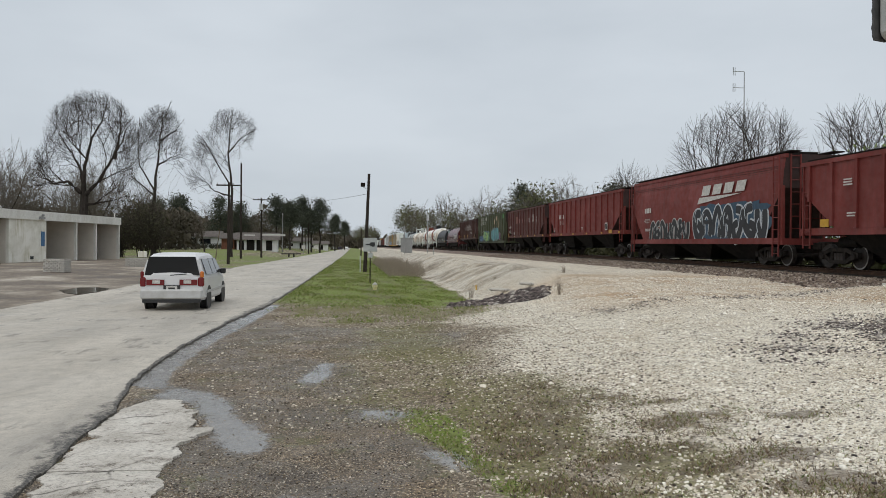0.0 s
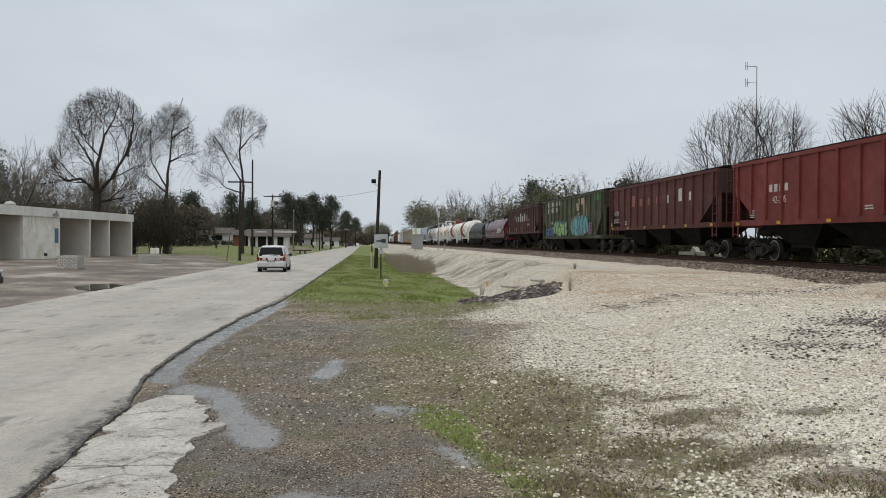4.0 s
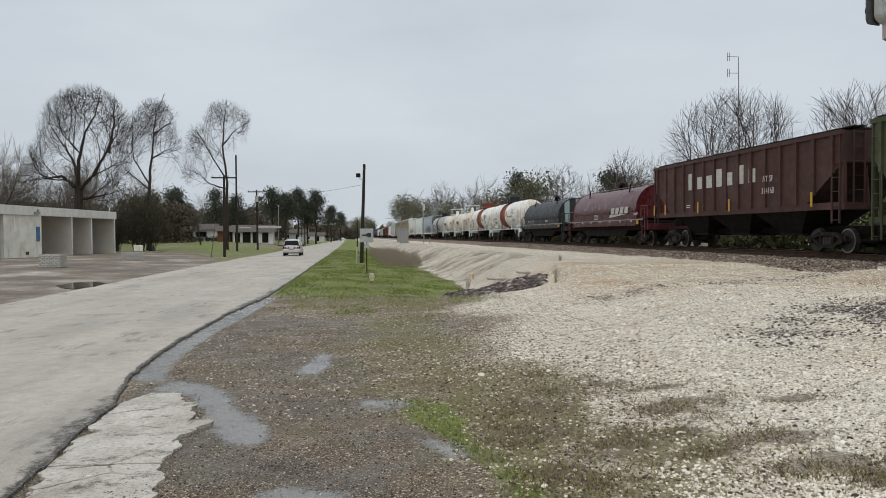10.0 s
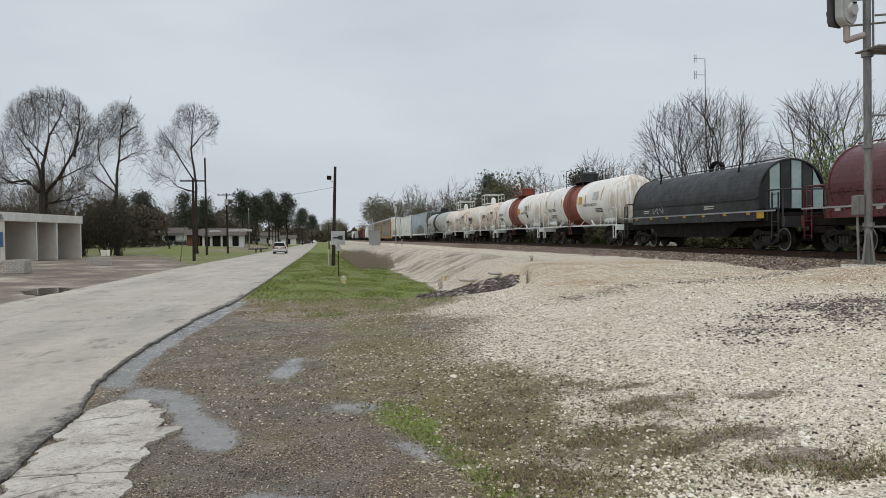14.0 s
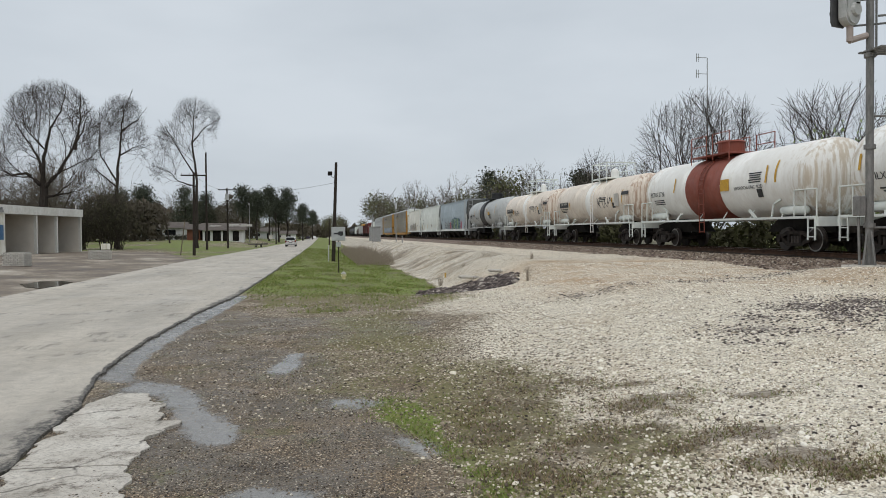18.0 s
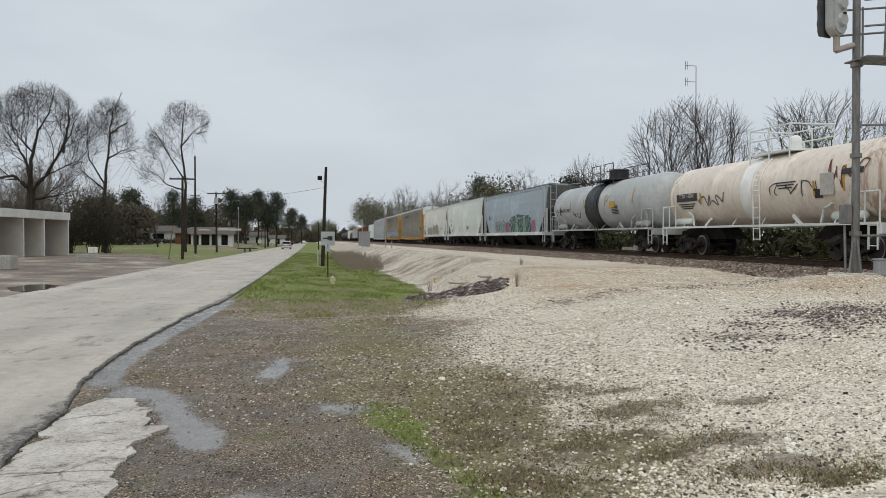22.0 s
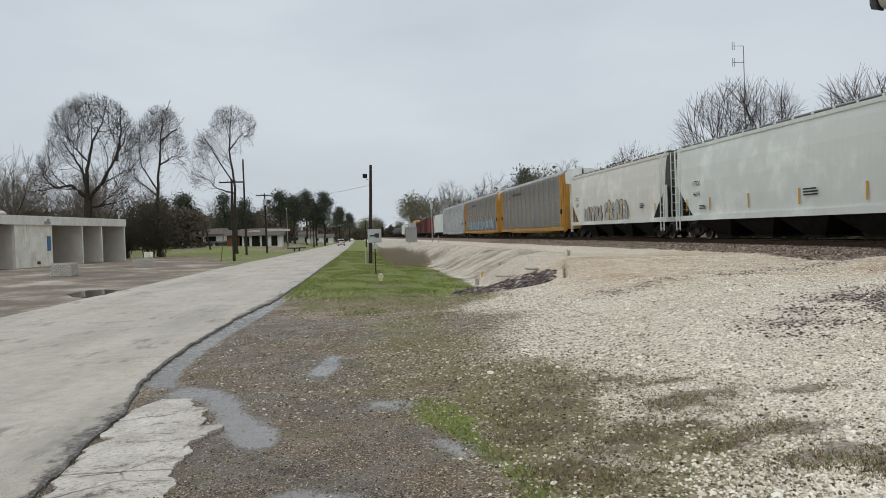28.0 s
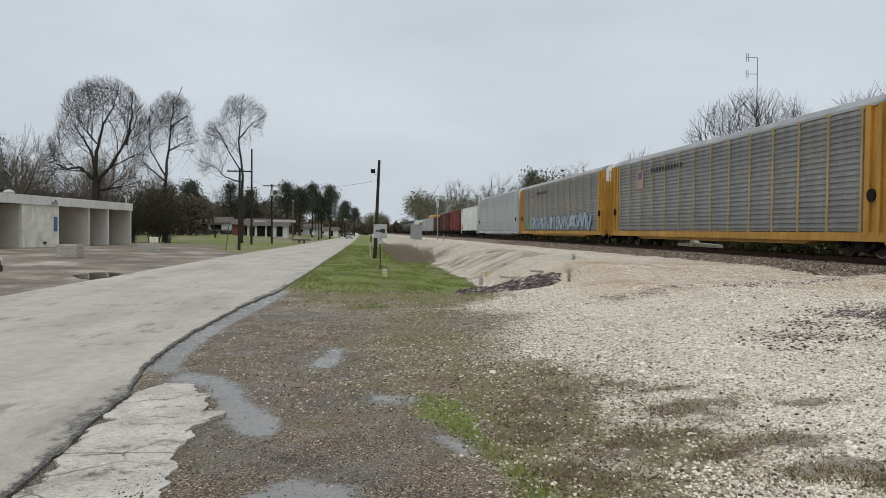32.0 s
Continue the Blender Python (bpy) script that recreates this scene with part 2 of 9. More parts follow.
def land_material():
    g = Graph("land")
    z, t, pools = g.attr("zones"), g.attr("tints"), g.attr("pools")
    wob = g.noise(1.7, 6, 0.7)
    fine = g.noise(11, 6, 0.75)
    edge = g.math("ADD", g.math("MULTIPLY", g.math("SUBTRACT", wob, 0.5), 1.1), g.math("MULTIPLY", g.math("SUBTRACT", fine, 0.5), 1.7))

    def zone(s, lo=0.38, hi=0.62):
        return g.ramp(g.math("ADD", s, edge), (lo, 0.0), (hi, 1.0))

    def chips(scale, *stops):
        c = g.ramp(g.cell_id(scale), *stops)
        return g.mix(1.0, c, g.ramp(g.cells(scale, "Distance", "DISTANCE_TO_EDGE"), (0.0, 0.40), (0.10, 1.0)), "MULTIPLY")
    # crushed limestone in two sizes
    tan = ((0.0, (0.06, 0.05, 0.04)), (0.07, (0.17, 0.14, 0.105)), (0.13, (0.46, 0.40, 0.31)), (0.38, (0.68, 0.605, 0.475)), (1.0, (0.92, 0.865, 0.745)))
    grav = g.mix(g.ramp(g.noise(2.4, 4), (0.42, 0.0), (0.58, 1.0)), chips(46, *tan), chips(29, *tan))
    grav = g.mix(g.ramp(g.noise(0.55, 5, 0.65), (0.48, 0.0), (0.68, 0.45)), grav, g.mix(1.0, grav, (0.66, 0.56, 0.43), "MULTIPLY"))
    grav = g.mix(g.ramp(g.noise(7, 6, 0.8), (0.54, 0.0), (0.68, 0.75)), grav, (0.16, 0.135, 0.105))
    # wet fine brown gravel
    mud = chips(76, (0.0, (0.038, 0.030, 0.023)), (0.45, (0.135, 0.105, 0.074)), (0.85, (0.30, 0.235, 0.165)), (0.95, (0.66, 0.58, 0.47)))
    mud = g.mix(g.ramp(g.noise(0.8, 6, 0.7), (0.45, 0.0), (0.62, 0.7)), mud, g.ramp(g.noise(22, 5, 0.7), (0.3, (0.085, 0.072, 0.058)), (0.7, (0.21, 0.182, 0.15))))
    mud = g.mix(g.ramp(g.noise(0.5, 5, 0.6), (0.46, 0.0), (0.60, 0.75)), mud, g.mix(1.0, mud, (1.22, 1.06, 0.84), "MULTIPLY"))
    mud = g.mix(g.ramp(g.noise(1.1, 7, 0.75), (0.54, 0.0), (0.66, 0.7)), mud, g.mix(1.0, mud, (0.50, 0.50, 0.54), "MULTIPLY"))
    mud = g.mix(g.ramp(g.math("MULTIPLY", g.noise(0.9, 4), g.noise(6, 6, 0.75)), (0.30, 0.0), (0.36, 0.6)), mud, (0.13, 0.135, 0.035))
    mud = g.mix(1.0, mud, (0.86, 0.86, 0.84), "MULTIPLY")
    # grass
    gr = g.ramp(g.noise(26, 7, 0.8), (0.3, (0.075, 0.10, 0.018)), (0.52, (0.17, 0.225, 0.038)), (0.72, (0.31, 0.32, 0.09)))
    gr = g.mix(g.ramp(g.noise(0.45, 6, 0.7), (0.47, 0.0), (0.62, 0.75)), gr, g.ramp(g.noise(14, 6, 0.8), (0.35, (0.085, 0.068, 0.04)), (0.65, (0.21, 0.18, 0.11))))
    gr = g.mix(g.ramp(g.noise(2.3, 6, 0.75), (0.50, 0.0), (0.64, 0.6)), gr, (0.12, 0.10, 0.055))
    soil = chips(44, (0.0, (0.085, 0.066, 0.047)), (0.5, (0.245, 0.195, 0.135)), (0.85, (0.46, 0.39, 0.29)), (1.0, (0.78, 0.70, 0.57)))
    soil = g.mix(g.ramp(g.noise(0.6, 6, 0.7), (0.46, 0.0), (0.60, 0.8)), soil, g.mix(1.0, soil, (0.55, 0.47, 0.38), "MULTIPLY"))
    grav = g.mix(g.math("MULTIPLY", t[0], 0.8), grav, g.mix(1.0, grav, (0.70, 0.53, 0.38), "MULTIPLY"))
    spill = chips(24, (0.0, (0.04, 0.032, 0.031)), (0.62, (0.13, 0.103, 0.095)), (0.76, (0.36, 0.32, 0.28)), (1.0, (0.62, 0.57, 0.50)))
    grav = g.mix(g.math("MULTIPLY", zone(t[1]), 0.9), grav, spill)
    red = chips(14, (0.0, (0.07, 0.05, 0.04)), (0.5, (0.22, 0.155, 0.12)), (1.0, (0.42, 0.33, 0.27)))
    grav = g.mix(zone(pools[1]), grav, red)
    # shade of the bank's furrows, put into the gravel colour as dark streaks
    run = g.n.new("ShaderNodeMapping")
    run.inputs["Scale"].default_value = (0.10, 0.95, 0.4)
    run.inputs["Rotation"].default_value = (0, 0, 0.45)
    g.l.new(g.pos, run.inputs[0])
    slope = g.mix(1.0, grav, g.ramp(g.noise(1.0, 6, 0.65, run.outputs[0]), (0.38, (0.44, 0.42, 0.40)), (0.54, (0.92, 0.93, 0.95))), "MULTIPLY")
    grav = g.mix(t[3], grav, slope)
    c = g.mix(zone(z[0]), soil, grav)
    olive = g.ramp(g.noise(30, 6, 0.8), (0.32, (0.05, 0.05, 0.016)), (0.52, (0.15, 0.14, 0.042)), (0.68, (0.36, 0.31, 0.17)))
    c = g.mix(zone(z[2]), c, mud)
    c = g.mix(g.math("MULTIPLY", zone(t[2], 0.42, 0.7), 0.8), c, olive)
    dead = g.ramp(g.noise(34, 6, 0.8), (0.32, (0.055, 0.042, 0.032)), (0.55, (0.14, 0.105, 0.075)), (0.74, (0.30, 0.25, 0.19)))
    c = g.mix(g.math("MULTIPLY", zone(pools[2], 0.42, 0.72), 0.62), c, dead)
    c = g.mix(zone(z[1]), c, gr)
    bump = g.mix(0.5, g.cells(40, "Distance"), g.noise(40, 6, 0.7))
    rough = g.ramp(g.math("MULTIPLY", zone(z[2]), g.noise(1.3, 4)), (0.25, 0.92), (0.62, 0.45))
    # silt under a film of rain water
    film = g.ramp(g.math("ADD", g.math("MULTIPLY", pools[0], 0.8), g.math("MULTIPLY", edge, 1.0)), (0.28, 0.0), (0.56, 1.0))
    n2 = g.noise(3.0, 7, 0.7)
    silt = g.mix(1.0, g.ramp(n2, (0.35, (0.155, 0.148, 0.138)), (0.65, (0.27, 0.258, 0.24))), g.ramp(g.noise(45, 5, 0.8), (0.36, 0.62), (0.5, 1.0)), "MULTIPLY")
    c = g.mix(g.math("MULTIPLY", film, 0.85), c, silt)
    rough = g.mix(film, rough, g.ramp(n2, (0.44, 0.05), (0.60, 0.32)))
    bump = g.mix(g.math("MULTIPLY", film, 0.85), bump, 0.5)
    return g.put(c, rough, bump, 0.8, 0.03)


def zones_at(x, y):
    """Shares of pale gravel, grass and dark wet gravel at a place."""
    n1 = noise.noise((x * 0.45, y * 0.35, 0.3))
    if x > 21.5:
        return 0.1, 0.9, 0.0
    if x < -9.9:
        f = smooth_step(62, 66, y) if x > -15.5 else smooth_step(84, 90, y)
        f = 1 if x < -36 else f
        k = noise.noise((x * 0.12, y * 0.1, 2.0)) + 0.6 * noise.noise((x * 0.4, y * 0.3, 5.0))
        return 0.12 * (1 - f), f * (0.62 + 0.55 * k), 0.55 * (1 - f)
    if x > 14.4:
        return 0.9, 0.0, 0.0
    # right-hand limit of the dark grit, left-hand limit of the pale gravel
    dark = between(y, [4, 6, 7.0, 8, 9, 12, 13.2, 14.3, 16.2, 17.0, 18, 20], [1.0, 0.95, 0.8, 0.3, 0.5, 0.3, 0.4, 2.2, 2.4, 1.0, -1.4, -2.6]) + 0.6 * n1
    pale = between(y, [4, 6, 7.5, 9, 11, 13, 16, 17.2, 18, 19.5, 21, 24, 30], [2.6, 2.5, 2.2, 2.3, 2.4, 3.0, 3.8, 3.2, 3.0, 3.6, 4.6, 5.2, 5.2]) + 1.0 * n1
    mud = (1 - smooth_step(dark - 0.35, dark + 0.35, x)) * smooth_step(-2.9, -2.4, x)
    grav = max(smooth_step(pale - 1.8, pale + 0.9, x), 0.42 * smooth_step(1.2, 1.7, x) * (1 - smooth_step(13, 15, y)))
    edge = between(x, [-2.5, 0, 3, 4.5, 5.2], [27.5, 27.0, 28.5, 30.5, 35]) + 2.2 * noise.noise((x * 0.8, y * 0.5, 3))
    lawn = smooth_step(edge - 5.5, edge + 1.5, y) * (1 - smooth_step(4.5, 5.1, x + 0.3 * n1))
    if y > 60 and -2 < x < 5:
        lawn, grav = 1.0, 0.0
    c = between(y, [4.5, 5.2, 5.75, 6.3, 7.0, 7.6, 8.0, 8.6, 9.2], [1.35, 1.28, 1.22, 1.12, 1.02, 0.95, 0.85, 0.8, 0.75])
    wd = between(y, [4.5, 6, 7.0, 7.7, 8.4, 9.2], [0.22, 0.16, 0.14, 0.30, 0.32, 0.2])
    strip = math.exp(-((x - c) / wd) ** 2) * (1 - smooth_step(8.5, 9.2, y)) * (0.62 + 0.8 * max(0, n1 + 0.25))
    return grav * (1 - lawn), max(lawn, min(0.85, strip)), mud * (1 - lawn)


DEAD = [(3.4, 7.3, 0.55, 0.45), (2.85, 6.6, 0.5, 0.35), (4.25, 7.1, 0.5, 0.16), (3.6, 5.95, 0.5, 0.18), (2.8, 5.8, 0.5, 0.2), (3.65, 5.25, 0.55, 0.25), (3.95, 4.95, 0.4, 0.2),
        (2.6, 8.6, 0.6, 0.4), (3.0, 8.8, 0.35, 0.25), (2.55, 9.7, 0.35, 0.2), (3.5, 8.3, 0.4, 0.12), (1.75, 7.0, 0.5, 0.4), (1.65, 5.6, 0.4, 0.3), (5.75, 13.4, 0.28, 0.12), (2.0, 8.0, 0.5, 0.4), (2.3, 6.1, 0.4, 0.3)]


def dead_at(x, y):
    """Dead brown growth on the gravel."""
    if y > 14 or x < 0.8 or x > 6.2:
        return 0.0
    v = 0.0
    for px, py, a, b in DEAD:
        d = ((x - px) / a) ** 2 + ((y - py) / b) ** 2
        if d < 4:
            v = max(v, 0.95 * math.exp(-0.7 * d))
    return v * (0.7 + 0.9 * noise.noise((x * 2.3, y * 2.3, 8.0)) + 0.3)


def tints_at(x, y):
    """Orange dust, purple-brown spilled ballast, moss."""
    if x < -3.0 or x > 23 or y > 90:
        return 0.0, 0.0, 0.0, 1.0 if 14.6 < x < 22 else 0.0
    n1 = noise.noise((x * 0.6, y * 0.5, 11.0))
    n2 = noise.noise((x * 1.6, y * 0.9, 5.0))
    orange = math.exp(-(((x - 8.0 - 0.35 * (y - 23)) / 1.5) ** 2 + ((y - 23.0) / 1.3) ** 2)) * 0.75
    orange = max(orange, 0.8 * smooth_step(13, 20, y + 0.5 * (x - 8)) * smooth_step(4.6, 6.0, x) * (0.8 + n1) * (1 - 0.85 * smooth_step(27, 32, y)))
    u, w = (x - 8.7) * 0.86 + (y - 11.4) * 0.5, (y - 11.4) * 0.86 - (x - 8.7) * 0.5
    purple = 1.05 * math.exp(-((u / 2.6) ** 2 + (w / 1.15) ** 2)) * (0.8 + 0.8 * n2 + 0.5 * n1)
    purple = max(purple, 0.42 * math.exp(-((y - 17.5 - 0.3 * (x - 6)) / 0.9) ** 2) * smooth_step(4.0, 5.5, x) * (0.7 + n2))
    purple = max(purple, 0.6 * math.exp(-(((x - 9.6) / 1.0) ** 2 + ((y - 42) / 9) ** 2)) * (0.8 + n2))
    moss = (0.62 + 0.9 * n1) * smooth_step(-1.2, 0.6, x) * (1 - smooth_step(1.9, 3.1, x)) * smooth_step(7.5, 9.5, y) * (1 - smooth_step(26, 30, y))
    moss = max(moss, 0.75 * smooth_step(18.6, 20.5, y) * (1 - smooth_step(26, 29, y)) * smooth_step(-2.2, -1.2, x) * (1 - smooth_step(3.2, 4.4, x)) * (0.95 + n2))
    moss = max(moss, 0.85 * smooth_step(0.9, 1.3, x) * (1 - smooth_step(2.4, 3.8, x)) * (1 - smooth_step(10, 12, y)) * (0.85 + n2))
    bal = smooth_step(14.2, 15.0, x + 0.35 * n1) * (1 - smooth_step(21.5, 22.5, x))
    if y < 22:
        bal *= 1 - 0.9 * math.exp(-((x - 14.4) ** 2 / 2.2 + (y - 17.2) ** 2 / 12))
    return orange, purple, moss, bal


POOLS = [[(-2.35, 10.3), (-1.92, 10.05), (-1.48, 9.4), (-1.24, 8.5), (-0.75, 7.55), (-0.86, 6.95), (-1.1, 6.95), (-1.36, 7.5), (-1.6, 8.4), (-1.9, 9.25), (-2.5, 9.6)],
         [(-3.2, 10.6), (-3.2, 12.3), (-3.2, 14.3), (-3.2, 16.6), (-3.2, 19.6), (-2.85, 21), (-2.6, 24.5), (-2.2, 24.3), (-2.3, 21.5), (-2.45, 18.4), (-2.6, 16.0), (-2.68, 13.5), (-2.62, 11.5), (-2.4, 10.2)],
         [(-0.75, 10.6), (-0.5, 12.2), (-0.3, 12.4), (-0.25, 11.2), (-0.5, 10.3)], [(-0.9, 5.4), (-0.5, 5.75), (-0.1, 5.6), (0.05, 5.2), (-0.4, 4.9), (-0.9, 4.9)],
         [(-0.2, 8.5), (0.35, 8.8), (0.85, 8.6), (0.5, 8.3)], [(0.65, 7.05), (0.95, 6.95), (1.08, 6.5), (0.9, 6.1), (0.75, 6.5)]]


def in_pool(x, y):
    """Share of a small disc that lies in a pool."""
    return sum(inside(x + 0.09 * a, y + 0.16 * b) for a, b in ((0, 0), (1, 0), (-1, 0), (0, 1), (0, -1), (0.6, 0.6), (-0.6, 0.6), (0.6, -0.6), (-0.6, -0.6))) / 9


def inside(x, y):
    for p in POOLS:
        odd = False
        for (xa, ya), (xb, yb) in zip(p, p[1:] + p[:1]):
            if (ya > y) != (yb > y) and x < (xb - xa) * (y - ya) / (yb - ya) + xa:
                odd = not odd
        if odd:
            return 1.0
    return 0.0


def sheet(xs, ys, f, z_of):
    nx = len(xs)
    me = bpy.data.meshes.new("sheet")
    me.from_pydata([(x, y, f(x, y)) for y in ys for x in xs], [],
                   [(j * nx + i, j * nx + i + 1, (j + 1) * nx + i + 1, (j + 1) * nx + i) for j in range(len(ys) - 1) for i in range(nx - 1)])
    zc, pc, tc = [], [], []
    for y in ys:
        for x in xs:
            t = tints_at(x, y)
            v = in_pool(x, y) if 4 < y < 26 and -3.5 < x < 1.5 else 0.0
            zc += [*z_of(x, y), 1.0]
            pc += [v, t[3], dead_at(x, y), 1.0]
            tc += [*t[:3], smooth_step(29, 33, y) * smooth_step(4.8, 5.6, x) * (1 - smooth_step(9.5, 11, x))]
    for name, cols in (("zones", zc), ("pools", pc), ("tints", tc)):
        me.attributes.new(name, "FLOAT_COLOR", "POINT").data.foreach_set("color", cols)
    for p in me.polygons:
        p.use_smooth = True
    return me


M_land = land_material()
xs = [-2500, -900, -400, -200, -120, -80, -60, -45] + [float(v) for v in np.arange(-36, -10, 2.0)] + [-10.0, -9.6, -9.0, -6.0, -3.2]
xs += [float(v) for v in np.arange(-2.8, 4.6, 0.10)] + [float(v) for v in np.arange(4.6, 10.0, 0.2)] + [float(v) for v in np.arange(10.0, 22.0, 0.35)] + [23, 25, 28, 34, 45, 70, 120, 300, 900, 2500]
ys = [-900, -200, -60, -20, -6, 0] + [float(v) for v in np.arange(4.4, 14, 0.13)] + [float(v) for v in np.arange(14, 44, 0.3)]
ys += [float(v) for v in np.arange(44, 66, 0.4)] + [float(v) for v in np.arange(66, 90, 1.5)] + [float(v) for v in np.arange(90, 260, 8)] + [300, 400, 600, 900, 1500, 3000]
ground = new("ground", sheet(xs, ys, ground_z, zones_at))
ground.data.materials.append(M_land)
tagged(ground, "uneven land of pale gravel, wet brown grit and spring grass", "ground", kind="structure")


# ---- road ----
def road_material():
    g = Graph("worn_asphalt")
    st = g.n.new("ShaderNodeMapping")
    st.inputs["Scale"].default_value = (1.0, 0.16, 1.0)
    g.l.new(g.pos, st.inputs[0])
    band = g.noise(0.9, 5, 0.55, st.outputs[0])
    c = g.ramp(band, (0.3, (0.41, 0.37, 0.31)), (0.7, (0.53, 0.485, 0.415)))
    c = g.mix(1.0, c, g.ramp(g.cell_id(95), (0.0, 0.66), (0.25, 0.94), (1.0, 1.12)), "MULTIPLY")
    c = g.mix(1.0, c, g.ramp(g.noise(4, 7, 0.75), (0.33, 0.80), (0.6, 1.04)), "MULTIPLY")
    wheel = g.noise(0.55, 4, 0.6, st.outputs[0])
    c = g.mix(g.ramp(wheel, (0.50, 0.0), (0.66, 0.4)), c, (0.25, 0.235, 0.21))
    spots = g.math("MULTIPLY", g.ramp(g.noise(0.9, 3, 0.5), (0.54, 0.0), (0.62, 1.0)), g.ramp(g.noise(6, 6, 0.75, st.outputs[0]), (0.50, 0.0), (0.58, 1.0)))
    c = g.mix(g.math("MULTIPLY", spots, 0.6), c, (0.12, 0.113, 0.10))
    wv = g.n.new("ShaderNodeMixRGB")
    wv.inputs[0].default_value = 0.12
    nz = g.n.new("ShaderNodeTexNoise")
    nz.inputs["Scale"].default_value = 2.0
    nz.inputs["Detail"].default_value = 5
    g.l.new(g.pos, nz.inputs["Vector"])
    g.l.new(g.pos, wv.inputs[1])
    g.l.new(nz.outputs["Color"], wv.inputs[2])
    crack = g.ramp(g.cells(0.42, "Distance", "DISTANCE_TO_EDGE", wv.outputs[0]), (0.0, 1.0), (0.007, 0.0))
    c = g.mix(g.math("MULTIPLY", crack, g.ramp(g.noise(0.3, 2), (0.50, 0.0), (0.60, 0.3))), c, (0.06, 0.055, 0.048))
    rim = g.attr("rim")[0]
    brk = g.ramp(g.math("ADD", rim, g.math("MULTIPLY", g.math("SUBTRACT", g.noise(5.5, 7, 0.8), 0.5), 1.5)), (0.48, 0.0), (0.70, 1.0))
    c = g.mix(brk, c, g.ramp(g.cell_id(45), (0.0, (0.030, 0.027, 0.024)), (0.6, (0.095, 0.086, 0.074)), (1.0, (0.22, 0.20, 0.17))))
    return g.put(c, g.ramp(g.noise(0.35, 4), (0.4, 0.78), (0.65, 0.5)), g.noise(140, 4), 0.35, 0.01)


M_road = road_material()
EDGE = [(-30, -2.35), (4.0, -2.40), (5.9, -2.47), (6.6, -2.48), (7.8, -2.60), (8.5, -2.62), (9.8, -2.78), (10.7, -2.95), (12.3, -3.03), (14.3, -3.07),
        (16.6, -3.01), (18.6, -2.95), (20, -2.9), (24, -2.55), (40, -2.35), (80, -2.0), (140, -1.65), (300, -1.3), (900, -1.0)]
EY, EX = [a for a, _ in EDGE], [b for _, b in EDGE]


def road_right(y):
    j = 0.05 * noise.noise((y * 1.9, 0.5, 2.0)) + 0.03 * noise.noise((y * 6.0, 0.5, 4.0)) if y < 45 else 0.12 * noise.noise((y * 0.5, 0.5, 2.0))
    return between(y, EY, EX) + j


def road_left(y):
    return float(np.interp(y, [-30, 60, 74, 80, 140, 300, 900], [-9.9, -9.9, -9.7, -9.4, -8.6, -6.6, -5.6]))


def road_mesh():
    ys = [-60.0, -20.0, 0.0] + [float(v) for v in np.arange(3, 30, 0.12)] + [float(v) for v in np.arange(30, 120, 1.0)] + [150.0, 200, 260, 340, 450, 700, 1000]
    v, f = [], []
    us = (0.0, 0.15, 0.3, 0.45, 0.6, 0.75, 0.86, 0.92, 0.95, 0.97, 0.985, 0.994, 1.0)
    cols = len(us)
    rim = []
    for y in ys:
        r, l = road_right(y), road_left(y)
        near = float(np.interp(y, [5, 6.5, 7.2, 9.2, 10, 13, 18, 21, 26, 30], [0.3, 0.55, 0.72, 0.62, 0.08, 0.05, 0.2, 0.7, 0.7, 0.3]))
        for i, u in enumerate(us):
            rim += [max(near * smooth_step(0.94, 0.99, u), smooth_step(0.988, 0.998, u))] * 3 + [1.0]
            x = l + (r - l) * u
            v.append((x, y, 0.045 + 0.004 * (1 - (2 * u - 1) ** 2) - (0.012 if i in (0, cols - 1) else 0)))
        v.append((r + 0.015, y, -0.12))
        rim += [0.8, 0.8, 0.8, 1.0]
    for j in range(len(ys) - 1):
        for i in range(cols):
            a = j * (cols + 1) + i
            f.append((a, a + 1, a + cols + 2, a + cols + 1))
    me = bpy.data.meshes.new("road")
    me.from_pydata(v, [], f)
    at = me.attributes.new("rim", "FLOAT_COLOR", "POINT")
    at.data.foreach_set("color", rim)
    me.materials.append(M_road)
    return me


road = tagged(new("road", road_mesh()), "grey worn asphalt road with a crumbling edge", "road", kind="structure")


def lot_material():
    g = Graph("patchy_lot")
    st = g.n.new("ShaderNodeMapping")
    st.inputs["Scale"].default_value = (0.9, 0.7, 1.0)
    g.l.new(g.pos, st.inputs[0])
    n1 = g.noise(0.30, 8, 0.68, st.outputs[0])
    c = g.ramp(n1, (0.38, (0.105, 0.078, 0.056)), (0.50, (0.20, 0.16, 0.118)), (0.59, (0.35, 0.305, 0.245)), (0.70, (0.50, 0.455, 0.385)))
    c = g.mix(1.0, c, g.ramp(g.noise(3.5, 8, 0.75), (0.35, 0.66), (0.62, 1.1)), "MULTIPLY")
    return g.put(c, g.ramp(n1, (0.35, 0.55), (0.6, 0.85)), g.noise(40, 5), 0.4, 0.02)


